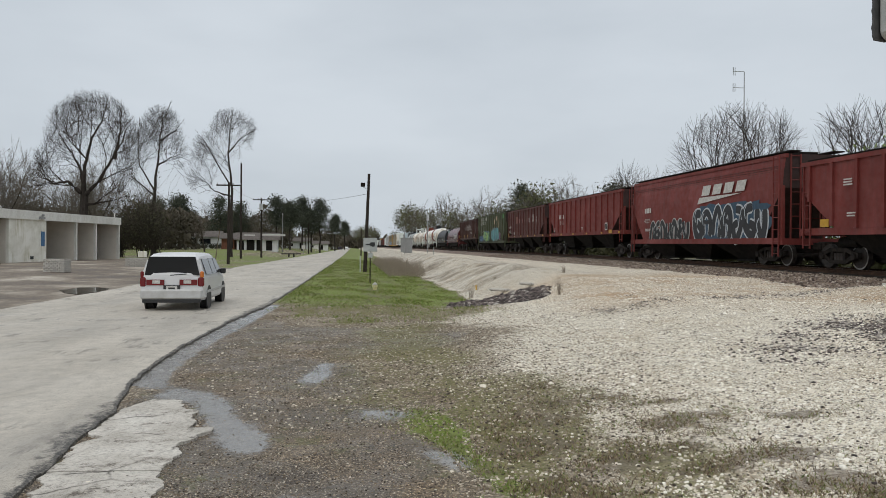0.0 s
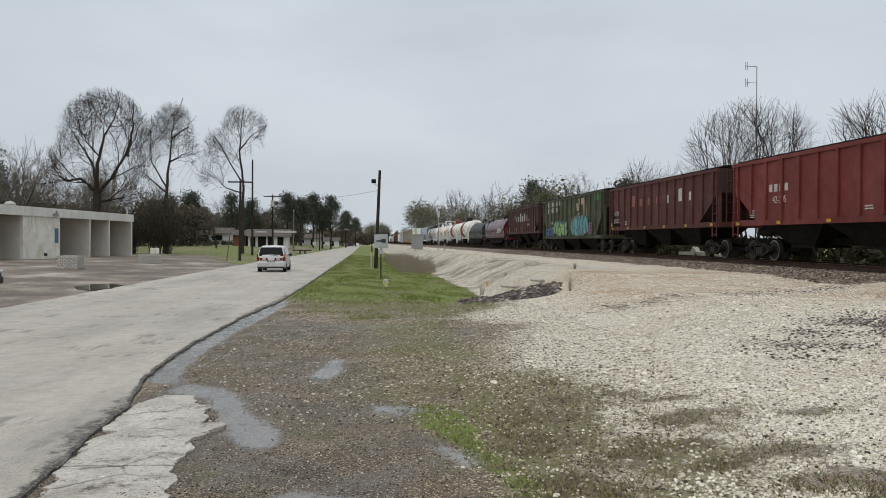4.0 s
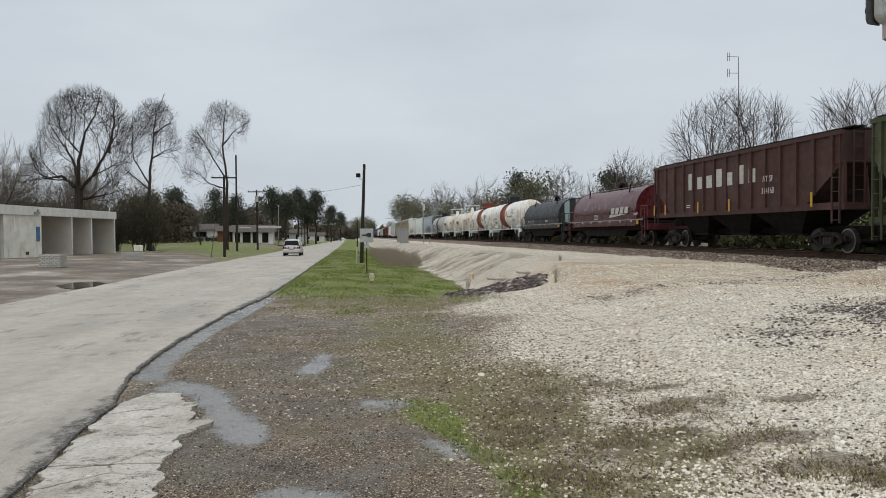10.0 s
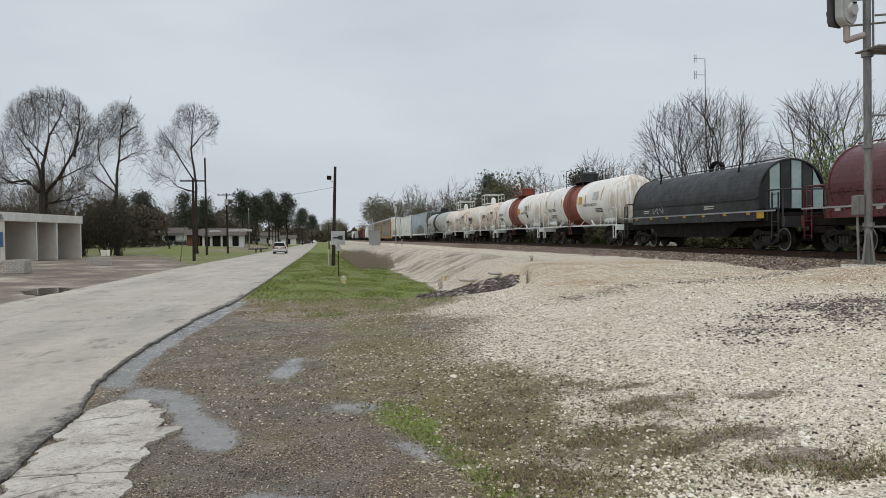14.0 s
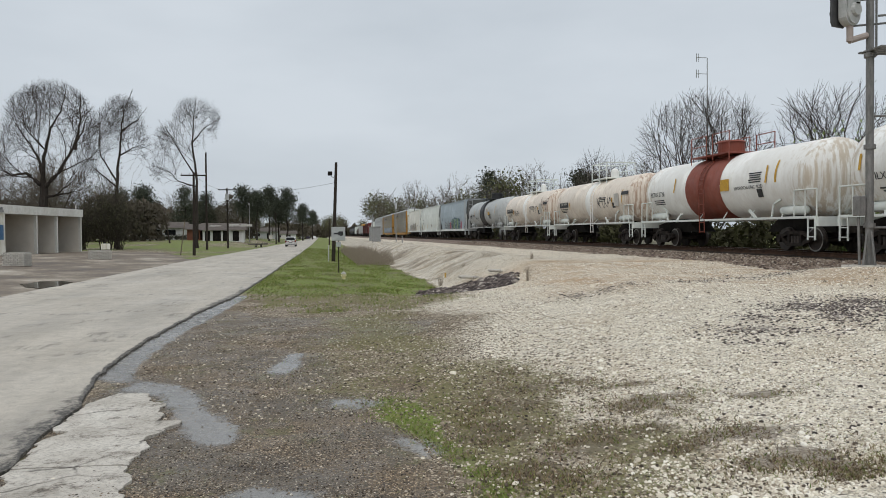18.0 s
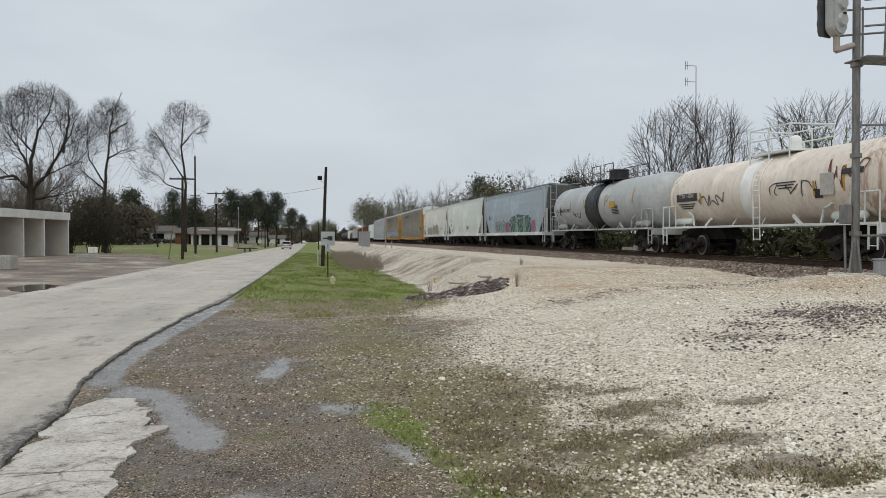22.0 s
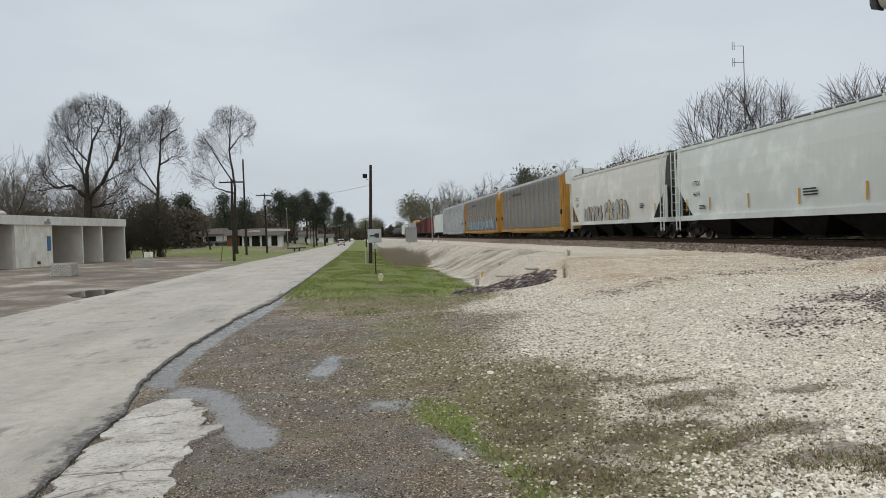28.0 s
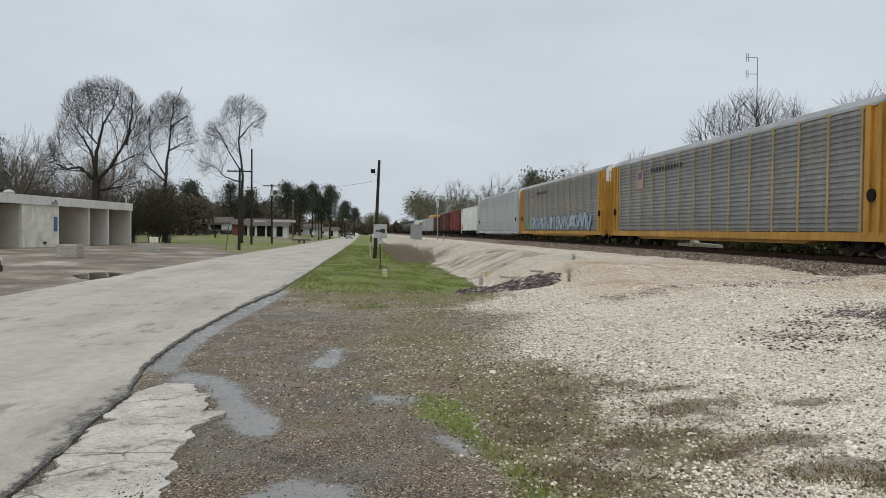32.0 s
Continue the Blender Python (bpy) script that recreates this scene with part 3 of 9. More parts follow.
def lot_mesh():
    xs = [float(v) for v in np.arange(-36, -9.5, 0.8)] + [-9.5]
    ys = [float(v) for v in np.arange(-30, 92, 2.0)]
    nx = len(xs)
    v = [(x, y, ground_z(x, y) + 0.03 + 0.02 * noise.noise((x * 0.3, y * 0.2, 0))) for y in ys for x in xs]
    f = []
    for j in range(len(ys) - 1):
        for i in range(nx - 1):
            x, y = xs[i] + 0.4, ys[j] + 1
            lim = np.interp(x, [-36, -16, -11, -9.5], [88, 82, 66, 62]) + 3 * noise.noise((x * 0.4, y * 0.3, 1))
            if y < lim:
                f.append((j * nx + i, j * nx + i + 1, (j + 1) * nx + i + 1, (j + 1) * nx + i))
    me = bpy.data.meshes.new("lot")
    me.from_pydata(v, [], f)
    me.materials.append(lot_material())
    return me


lot = tagged(new("pavement", lot_mesh()), "patchy lot of broken asphalt and packed dirt", "pavement", kind="structure")


# ---- railway ----
def paint(name, col, dirt=(0.12, 0.09, 0.07), rough=0.55, amount=0.5, streak=0.35, rust=0.0, ends=None, spill=(0.36, 0.22, 0.12)):
    """Weathered car paint: faded patches, dirt that ran down in streaks, specks of rust."""
    g = Graph(name)
    st = g.n.new("ShaderNodeMapping")
    st.inputs["Scale"].default_value = (3.0, 3.0, 0.16)
    g.l.new(g.pos, st.inputs[0])
    oi = g.n.new("ShaderNodeObjectInfo")
    fade = tuple(min(1, v * 1.25 + 0.025) for v in col)
    c = g.ramp(g.noise(0.55, 6, 0.6), (0.3, tuple(v * (0.95 if max(col) > 0.4 else 0.86) for v in col)), (0.5, col), (0.72, fade))
    s = g.math("MULTIPLY", g.ramp(g.noise(1.6, 6, 0.65, st.outputs[0]), (0.46, 0.0), (0.72, 1.0)), streak)
    c = g.mix(s, c, dirt)
    c = g.mix(g.math("MULTIPLY", g.ramp(g.noise(5, 8, 0.75), (0.52, 0.0), (0.70, 1.0)), amount * 0.6), c, dirt)
    if rust:
        c = g.mix(g.math("MULTIPLY", g.ramp(g.noise(9, 8, 0.8), (0.62, 0.0), (0.68, 1.0)), rust), c, (0.17, 0.065, 0.025))
    if ends:
        # what ran down from the fittings at the two ends of a tank
        xyz = g.n.new("ShaderNodeSeparateXYZ")
        g.l.new(g.pos, xyz.inputs[0])
        far = g.ramp(g.math("DIVIDE", g.math("SUBTRACT", g.math("ABSOLUTE", xyz.outputs[1]), ends - 2.4), 2.4), (0.0, 0.0), (1.0, 1.0))
        runs = g.ramp(g.math("ADD", g.noise(2.2, 5, 0.6, st.outputs[0]), g.math("MULTIPLY", far, 0.16)), (0.60, 0.0), (0.74, 0.7))
        c = g.mix(g.math("MULTIPLY", runs, far), c, spill)
    return g.put(c, g.ramp(g.noise(3, 5), (0.3, rough), (0.7, rough + 0.25)), g.noise(7, 4), 0.06, 0.02)


M_steel = mat("truck_steel", (0.016, 0.0135, 0.012), 0.75, 0.0, (0.046, 0.036, 0.029), 6, 0.25, 40, 0.4)
M_wheel = mat("wheel_steel", (0.03, 0.025, 0.022), 0.6, 0.3, (0.07, 0.055, 0.046), 5, 0.1, 60, 0.3)
M_tread = mat("bright_tread", (0.30, 0.29, 0.28), 0.4, 1.0)
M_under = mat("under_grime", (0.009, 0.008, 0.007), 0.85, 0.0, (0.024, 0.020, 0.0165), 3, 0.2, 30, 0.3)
M_railtop = mat("worn_rail", (0.28, 0.26, 0.25), 0.35, 0.9, (0.40, 0.38, 0.36), 8, 0.1, 80, 0.3)
M_rail = mat("rusty_rail", (0.06, 0.036, 0.026), 0.8, 0.2, (0.12, 0.07, 0.045), 5, 0.2, 60, 0.4)
M_tie = mat("creosoted_tie", (0.05, 0.042, 0.037), 0.9, 0.0, (0.11, 0.095, 0.082), 3, 0.4, 30, 0.5, (1, 6, 6))
M_red = paint("oxide_red_paint", (0.165, 0.023, 0.017), (0.07, 0.03, 0.024), 0.55, 0.5, 0.4)
M_red2 = paint("dull_brown_paint", (0.088, 0.021, 0.016), (0.045, 0.026, 0.02), 0.6, 0.7, 0.6, 0.3)
M_red3 = paint("dark_brown_paint", (0.062, 0.023, 0.017), (0.04, 0.025, 0.02), 0.6, 0.6, 0.5, 0.2)
M_maroon = paint("maroon_paint", (0.085, 0.0115, 0.0135), (0.04, 0.016, 0.016), 0.20, 0.3, 0.2)
M_green = paint("faded_green_paint", (0.060, 0.068, 0.030), (0.035, 0.033, 0.022), 0.6, 0.6, 0.5, 0.3)
M_black = paint("black_paint", (0.014, 0.0145, 0.016), (0.05, 0.045, 0.04), 0.4, 0.3, 0.25)
M_white = paint("white_tank_paint", (0.80, 0.79, 0.755), (0.50, 0.43, 0.34), 0.42, 0.25, 0.22, 0.1, 6.9, (0.46, 0.36, 0.24))
M_cream = paint("stained_cream_paint", (0.74, 0.665, 0.575), (0.42, 0.29, 0.20), 0.42, 0.5, 0.42, 0.4, 6.9, (0.30, 0.15, 0.075))
M_band = paint("brick_band_paint", (0.22, 0.052, 0.030), (0.10, 0.04, 0.03), 0.5, 0.4)
M_gray = paint("grey_tank_paint", (0.42, 0.435, 0.43), (0.20, 0.19, 0.175), 0.4, 0.4, 0.35)
# hopper end sheets: grime plus the shade of the end cavity, put into the colour
M_grimeshade = paint("grimy_shaded_end_paint", (0.042, 0.021, 0.018), (0.022, 0.016, 0.014), 0.75, 0.7, 0.6)
M_endgrey = paint("grimy_shaded_grey_end_paint", (0.10, 0.105, 0.10), (0.05, 0.045, 0.04), 0.7, 0.6, 0.5)
M_blue = paint("blue_grey_paint", (0.33, 0.395, 0.44), (0.24, 0.26, 0.275), 0.4, 0.25, 0.18)
M_pale = paint("off_white_paint", (0.66, 0.69, 0.65), (0.50, 0.50, 0.45), 0.45, 0.15, 0.14)
M_pale2 = paint("ivory_paint", (0.68, 0.67, 0.61), (0.50, 0.45, 0.37), 0.5, 0.2, 0.2)
M_yellow = paint("rail_yellow_paint", (0.47, 0.245, 0.035), (0.16, 0.10, 0.05), 0.5, 0.6, 0.5, 0.4)
M_post = paint("dirty_yellow_post", (0.40, 0.31, 0.16), (0.20, 0.15, 0.09), 0.6, 0.6, 0.5, 0.2)
M_zinc = paint("galvanised_panel", (0.245, 0.25, 0.245), (0.13, 0.12, 0.105), 0.45, 0.5, 0.55, 0.1)
M_zinc2 = paint("pale_galvanised_panel", (0.47, 0.49, 0.50), (0.28, 0.27, 0.25), 0.45, 0.4, 0.4)
M_roofz = paint("dull_zinc_roof", (0.30, 0.31, 0.31), (0.2, 0.19, 0.18), 0.5, 0.4)
M_wmark = mat("white_marking", (0.68, 0.66, 0.62), 0.6, 0, (0.50, 0.47, 0.43), 6, 0.0, 60, 0.3)
M_ymark = mat("yellow_reflector", (0.62, 0.36, 0.02), 0.45, 0, (0.52, 0.28, 0.03), 8, 0, 60, 0.2)
M_kmark = mat("black_marking", (0.025, 0.025, 0.027), 0.6)
M_glass = mat("pale_blue_sheet", (0.30, 0.42, 0.42), 0.3, 0, (0.42, 0.52, 0.50), 3, 0, 40, 0.2)
SPRAY = {}


def spray(col):
    if col not in SPRAY:
        SPRAY[col] = mat("spray_paint", col, 0.55, 0, tuple(v * 0.75 for v in col), 5, 0, 50, 0.15)
    return SPRAY[col]


def rails():
    for k, off in enumerate((-0.753, 0.753)):
        v, f, m = [], [], []
        prof = [(-0.07, -0.17), (-0.07, -0.155), (-0.012, -0.135), (-0.012, -0.045), (-0.036, -0.03), (-0.036, 0.0), (0.036, 0.0), (0.036, -0.03), (0.012, -0.045), (0.012, -0.135), (0.07, -0.155), (0.07, -0.17)]
        ys = list(np.arange(-60, 200, 4.0)) + list(np.arange(200, 900, 25.0))
        for y in ys:
            for a, b in prof:
                v.append((TRACK + off + a, float(y), rail_z(float(y)) + b))
        n = len(prof)
        for j in range(len(ys) - 1):
            for i in range(n):
                f.append((j * n + i, j * n + (i + 1) % n, (j + 1) * n + (i + 1) % n, (j + 1) * n + i))
                m.append(1 if i in (5,) else 0)
        me = bpy.data.meshes.new("rail")
        me.from_pydata(v, [], f)
        me.materials.append(M_rail)
        me.materials.append(M_railtop)
        me.polygons.foreach_set("material_index", m)
        tagged(new("rail", me), "worn steel rail with a polished head on wooden ties", "rail", "rails of the track", "structure")


rails()
bm = B()
box(bm, -1.3, -0.11, -0.09, 1.3, 0.11, 0.09, None, 0.01)
TIE = finish("tie", bm, M_tie)
for k in range(260):
    y = 8 + k * 0.56
    t = new("tie", TIE)
    t.parent = ground
    t.matrix_basis = pose(TRACK, y, rail_z(y) - 0.262, 0, 0, random.uniform(-1, 1))


def strip(bm, pts, w, x0, x1):
    """A bent bar of even width through (y, z) points."""
    for (a, b), (c, d) in zip(pts, pts[1:]):
        l = math.hypot(c - a, d - b)
        u, v = (c - a) / l, (d - b) / l
        p, q = -v * w / 2, u * w / 2
        k = 0.3 * w
        extrude_poly(bm, [(a - u * k + p, b - v * k + q), (a - u * k - p, b - v * k - q), (c + u * k - p, d + v * k - q), (c + u * k + p, d + v * k + q)], 0, x0, x1)


# ---- freight cars: x across, near side negative, y along, z up from the rail ----
def side_frame():
    """Cast side frame with a spring window and two corner windows, near face at x = -0.07."""
    P = dict(a=(-1.13, 0.62), b=(-0.78, 0.66), c=(-0.45, 0.79), d=(0.45, 0.79), e=(0.78, 0.66), f=(1.13, 0.62), g=(-1.13, 0.42), h=(-0.86, 0.42), i=(-0.46, 0.20), j=(0.46, 0.20), k=(0.86, 0.42), l=(1.13, 0.42),
             m=(-0.74, 0.53), n=(-0.42, 0.65), o=(-0.42, 0.33), p=(-0.30, 0.65), q=(0.30, 0.65), r=(0.30, 0.33), s=(-0.30, 0.33), t=(0.74, 0.53), u=(0.42, 0.65), v=(0.42, 0.33))
    bm = B()
    V = {k: bm.verts.new((-0.07, y, z)) for k, (y, z) in P.items()}
    fs = [bm.faces.new([V[k] for k in w]) for w in ("abmhg", "bcnm", "cduqpn", "npso", "uvrq", "mohi"[:1] + "oih", "osrvji", "detu", "tkjv", "eflkt")]
    r = bmesh.ops.extrude_face_region(bm, geom=fs)
    bmesh.ops.translate(bm, vec=(0.14, 0, 0), verts=[q for q in r["geom"] if isinstance(q, bmesh.types.BMVert)])
    bmesh.ops.recalc_face_normals(bm, faces=bm.faces)
    return finish("side_frame", bm, M_steel)


def truck_meshes():
    bm = B()
    box(bm, -0.98, -0.2, 0.40, 0.98, 0.2, 0.72)
    frame_me = finish("bolster", bm, M_steel)
    bm = B()
    for s in (-1, 1):
        rod(bm, (s * 0.70, 0, 0), (s * 0.83, 0, 0), 0.455, 0.44, 20)
        rod(bm, (s * 0.66, 0, 0), (s * 0.70, 0, 0), 0.485, 0.485, 20)
    rod(bm, (-1.0, 0, 0), (1.0, 0, 0), 0.085, None, 8)
    wheel_me = finish("wheelset", bm, M_wheel)
    bm = B()
    for s in (-1,):
        bmesh.ops.create_circle(bm, segments=24, radius=0.455, matrix=Matrix.Translation((s * 0.834, 0, 0)) @ Matrix.Rotation(radians(90), 4, "Y"))
        bmesh.ops.create_circle(bm, segments=24, radius=0.40, matrix=Matrix.Translation((s * 0.834, 0, 0)) @ Matrix.Rotation(radians(90), 4, "Y"))
    bmesh.ops.bridge_loops(bm, edges=[e for e in bm.edges if e.verts[0].co.x < 0])
    rim_me = finish("bright_rim", bm, M_tread)
    return frame_me, wheel_me, rim_me


TRUCK, WHEEL, RIM = truck_meshes()
FRAME = side_frame()
bm = B()
rod(bm, (0, 0, -0.13), (0, 0, 0.13), 0.075, None, 7)
SPRING = finish("spring", bm, M_wheel)
bm = B()
rod(bm, (-0.09, 0, 0), (0.09, 0, 0), 0.13, None, 9)
JOURNAL = finish("journal_box", bm, M_steel)


def trucks(e, h, inset=1.75):
    for y in (-h + inset, h - inset):
        t = part("truck", TRUCK, None, e, "grimy cast steel truck", at=pose(0, y, 0))
        for q in (-1.0, 1.0):
            part("side_frame", FRAME, None, t, "cast steel side frame", at=pose(q, 0, 0))
        for q in (-0.18, 0.0, 0.18):
            part("spring", SPRING, None, t, at=pose(-1.0, q, 0.46))
        for q in (-0.91, 0.91):
            part("journal_box", JOURNAL, None, t, at=pose(-1.05, q, 0.47))
            w = part("wheelset", WHEEL, None, t, "rusty steel wheels", at=pose(0, q, 0.46))
            if q < 0:
                part("bright_rim", RIM, None, t, "polished wheel rim", at=pose(0, q, 0.46))


def couplers(e, h):
    for s in (-1, 1):
        bm = B()
        box(bm, -0.13, min(s * (h - 0.3), s * (h + 0.42)), 0.72, 0.13, max(s * (h - 0.3), s * (h + 0.42)), 0.98)
        box(bm, -0.2, min(s * (h + 0.3), s * (h + 0.56)), 0.68, 0.2, max(s * (h + 0.3), s * (h + 0.56)), 1.02, None, 0.04)
        part("coupler", bm, M_steel, e)


def ladder(e, x, y, z0, z1, along, material, w=0.42, n=None):
    """A ladder standing on the side (along=1: rungs run along the car) or on the end (along=0)."""
    bm = B()
    a = (x, y - w / 2, 0) if along else (x - w / 2, y, 0)
    b = (x, y + w / 2, 0) if along else (x + w / 2, y, 0)
    for p in (a, b):
        box(bm, p[0] - 0.025, p[1] - 0.025, z0, p[0] + 0.025, p[1] + 0.025, z1)
    n = n or max(3, int((z1 - z0) / 0.42))
    for i in range(n):
        z = z0 + 0.12 + (z1 - z0 - 0.2) * i / max(1, n - 1)
        rod(bm, (a[0], a[1], z), (b[0], b[1], z), 0.017, None, 5)
    return part("ladder", bm, material, e)


def text_mesh(words, size, material):
    cu = bpy.data.curves.new("words", "FONT")
    cu.body, cu.size, cu.extrude = words, size, 0.002
    cu.align_x = "CENTER"
    ob = bpy.data.objects.new("words", cu)
    scene.collection.objects.link(ob)
    dg = bpy.context.evaluated_depsgraph_get()
    me = bpy.data.meshes.new_from_object(ob.evaluated_get(dg))
    bpy.data.objects.remove(ob)
    bpy.data.curves.remove(cu)
    me.materials.clear()
    me.materials.append(material)
    return me


def lettering(e, words, size, y, z, x=-1.56, material=None, squeeze=1.0):
    me = text_mesh(words, size, material or M_wmark)
    return part("lettering", me, None, e, at=pose(x, y, z, 90, 0, -90) @ Matrix.Diagonal((squeeze, 1, 1, 1)))


def bar(e, y0, y1, z0, z1, x, material, name="marking", slant=0.0):
    bm = B()
    pts = [(y0, z0), (y1, z0), (y1 - slant, z1), (y0 - slant, z1)]
    extrude_poly(bm, pts, 0, x - 0.006, x + 0.002)
    return part(name, bm, material, e)


def small_print(e, y, z, x, rows=3, w=0.6, material=None, h=0.05):
    rr = random.Random(int(y * 10) + rows)
    for i in range(rows):
        bar(e, y - w / 2 * (0.6 + 0.4 * rr.random()), y + w / 2, z - i * h * 1.9, z - i * h * 1.9 + h, x, material or M_wmark)


def reflectors(e, h, z, x, n=5, material=None, tall=False):
    for i in range(n):
        y = -h + 0.6 + (2 * h - 1.2) * i / (n - 1)
        if tall:
            bar(e, y - 0.045, y + 0.045, z, z + 0.5, x, material or M_ymark, "reflector")
        else:
            bar(e, y - 0.14, y + 0.14, z, z + 0.13, x, material or M_ymark, "reflector")


def ribbon(bm, pts, w, put, lift, steps=5):
    """A flat stroke of paint with round ends through points (u, v), laid on a surface by put(u, v, lift)."""
    pts = [Vector(p) for p in pts]
    fine = []
    for k in range(len(pts) - 1):
        a, b, c, d = pts[max(k - 1, 0)], pts[k], pts[k + 1], pts[min(k + 2, len(pts) - 1)]
        for q in range(steps):
            t = q / steps
            fine.append(0.5 * ((2 * b) + (c - a) * t + (2 * a - 5 * b + 4 * c - d) * t * t + (3 * b - a - 3 * c + d) * t ** 3))
    fine.append(pts[-1])
    n = len(fine)
    rows = []
    for k, p in enumerate(fine):
        t = (fine[min(k + 1, n - 1)] - fine[max(k - 1, 0)]).normalized()
        r = w / 2 * (0.72 if k in (0, n - 1) else 1.0)
        o = Vector((-t.y, t.x)) * r
        rise = lift + 0.0005 * k / n
        rows.append([bm.verts.new(put(*(p + o), rise)), bm.verts.new(put(*(p - o), rise))])
    for a, b in zip(rows, rows[1:]):
        bm.faces.new((a[0], a[1], b[1], b[0]))
    return bm


def cloud(bm, y0, y1, z0, z1, put, lift, q):
    """A ragged patch of sprayed colour."""
    n = 34
    vs = []
    for k in range(n):
        a = 2 * math.pi * k / n
        c, d = math.cos(a), math.sin(a)
        m = 1.0 + q.uniform(-0.16, 0.10)
        u = (y0 + y1) / 2 + (y1 - y0) / 2 * m * math.copysign(abs(c) ** 0.55, c)
        v = (z0 + z1) / 2 + (z1 - z0) / 2 * m * math.copysign(abs(d) ** 0.6, d)
        vs.append(bm.verts.new(put(u, v, lift)))
    mid = bm.verts.new(put((y0 + y1) / 2, (z0 + z1) / 2, lift))
    for k in range(n):
        bm.faces.new((mid, vs[k], vs[(k + 1) % n]))
    return bm


def graffiti(e, y0, y1, z0, z1, x, n, fill, line, seed, extra=(), aura=None, put=None):
    """Spray-painted swirls that cannot be read: fat bent strokes with a contour, highlights, a cloud of colour behind."""
    q = random.Random(seed)
    put = put or (lambda u, v, o: (x - o, u, v))
    w, hh = (y1 - y0) / n, z1 - z0
    if aura:
        part("graffiti_cloud", cloud(B(), y0 - 0.1, y1 + 0.1, z0 + 0.08, z1 + 0.10 * hh, put, 0.002, q), spray(aura), e, "soft cloud of sprayed colour")
    for i in range(n):
        c = y1 - (i + 0.5) * w
        t = min(w * 0.42, hh * 0.26) * q.uniform(0.8, 1.05)
        turn = q.choice((-1, 1))
        lean = q.uniform(-0.18, 0.18) * w
        kind = q.randrange(4)
        if kind == 0:
            form = [(-0.30, 0.16), (-0.34, 0.62), (0.0, 0.90), (0.32, 0.58), (0.28, 0.14)]
        elif kind == 1:
            form = [(0.30, 0.84), (-0.26, 0.78), (-0.30, 0.34), (0.10, 0.12), (0.34, 0.40), (0.0, 0.52)]
        elif kind == 2:
            form = [(-0.32, 0.88), (-0.30, 0.40), (0.0, 0.12), (0.30, 0.44), (0.34, 0.86)]
        else:
            form = [(-0.34, 0.80), (0.20, 0.84), (-0.14, 0.50), (0.30, 0.30), (-0.24, 0.14)]
        pts = [(c + turn * a * w * q.uniform(0.85, 1.25) + lean * (b - 0.5) * 2, z0 + hh * (b + q.uniform(-0.07, 0.07))) for a, b in form]
        for name, wd, o, m2 in (("graffiti_contour", t + min(0.16, 0.45 * t), 0.004 + 0.0006 * i, line), ("graffiti_stroke", t, 0.013 + 0.0006 * i, fill[i % len(fill)])):
            part(name, ribbon(B(), pts, wd, put, o), spray(m2), e)
        if i % 2:
            bar_pts = [(c - 0.48 * w, z0 + hh * q.uniform(0.3, 0.7)), (c, z0 + hh * q.uniform(0.35, 0.65)), (c + 0.48 * w, z0 + hh * q.uniform(0.3, 0.7))]
            part("graffiti_stroke", ribbon(B(), bar_pts, t * 0.55, put, 0.0225), spray(fill[i % len(fill)]), e)
        a = pts[1]
        part("graffiti_line", ribbon(B(), [(a[0] - 0.12 * w, a[1] + 0.16 * hh), (a[0] + 0.05 * w, a[1]), (a[0] - 0.04 * w, a[1] - 0.2 * hh)], t * 0.16, put, 0.024), spray(extra[i % len(extra)] if extra else line), e)


def scribble(e, y0, y1, z0, z1, col, w, seed, put, n=3):
    """Thin looping spray-can lines."""
    q = random.Random(seed)
    for k in range(n):
        pts, m = [], q.randint(5, 8)
        for i in range(m):
            pts.append((y1 + (y0 - y1) * (k + min(0.95, max(0.05, (i + q.uniform(-1.6, 1.6)) / m))) / n, z0 + (z1 - z0) * q.random()))
        part("graffiti_stroke", ribbon(B(), pts, w, put, 0.006 + 0.0007 * k), spray(col), e)


def on_tank(r, zc):
    """A way to lay paint on a tank's near side: v runs up the shell from its middle height."""
    return lambda u, v, o: (-(r + 0.008 + o) * math.cos(v / r), u, zc + (r + 0.008 + o) * math.sin(v / r))


def car_root(label, length, group="cars of the freight train"):
    e = root("freight_car", pose(TRACK, 0, 1.3), label, "freight car", group)
    couplers(e, length / 2 - 0.55)
    return e


def hopper_bays(e, h, zs, n, material, depth=0.85, cut=2.2):
    span = 2 * (h - cut) - 0.3
    w = span / n
    for i in range(n):
        y = -h + cut + 0.15 + (i + 0.5) * w
        bm = B()
        a, c = w * 0.49, w * 0.17
        low = max(0.22, zs - depth)
        v = [bm.verts.new(p) for p in ((-1.35, y - a, zs), (1.35, y - a, zs), (1.35, y + a, zs), (-1.35, y + a, zs), (-0.75, y - c, low), (0.75, y - c, low), (0.75, y + c, low), (-0.75, y + c, low))]
        for q in ((0, 1, 2, 3), (4, 7, 6, 5), (0, 4, 5, 1), (1, 5, 6, 2), (2, 6, 7, 3), (3, 7, 4, 0)):
            bm.faces.new([v[k] for k in q])
        box(bm, -0.8, y - c - 0.08, low - 0.1, 0.8, y + c + 0.08, low)
        part("hopper_bay", bm, material, e, "grimy discharge hopper")


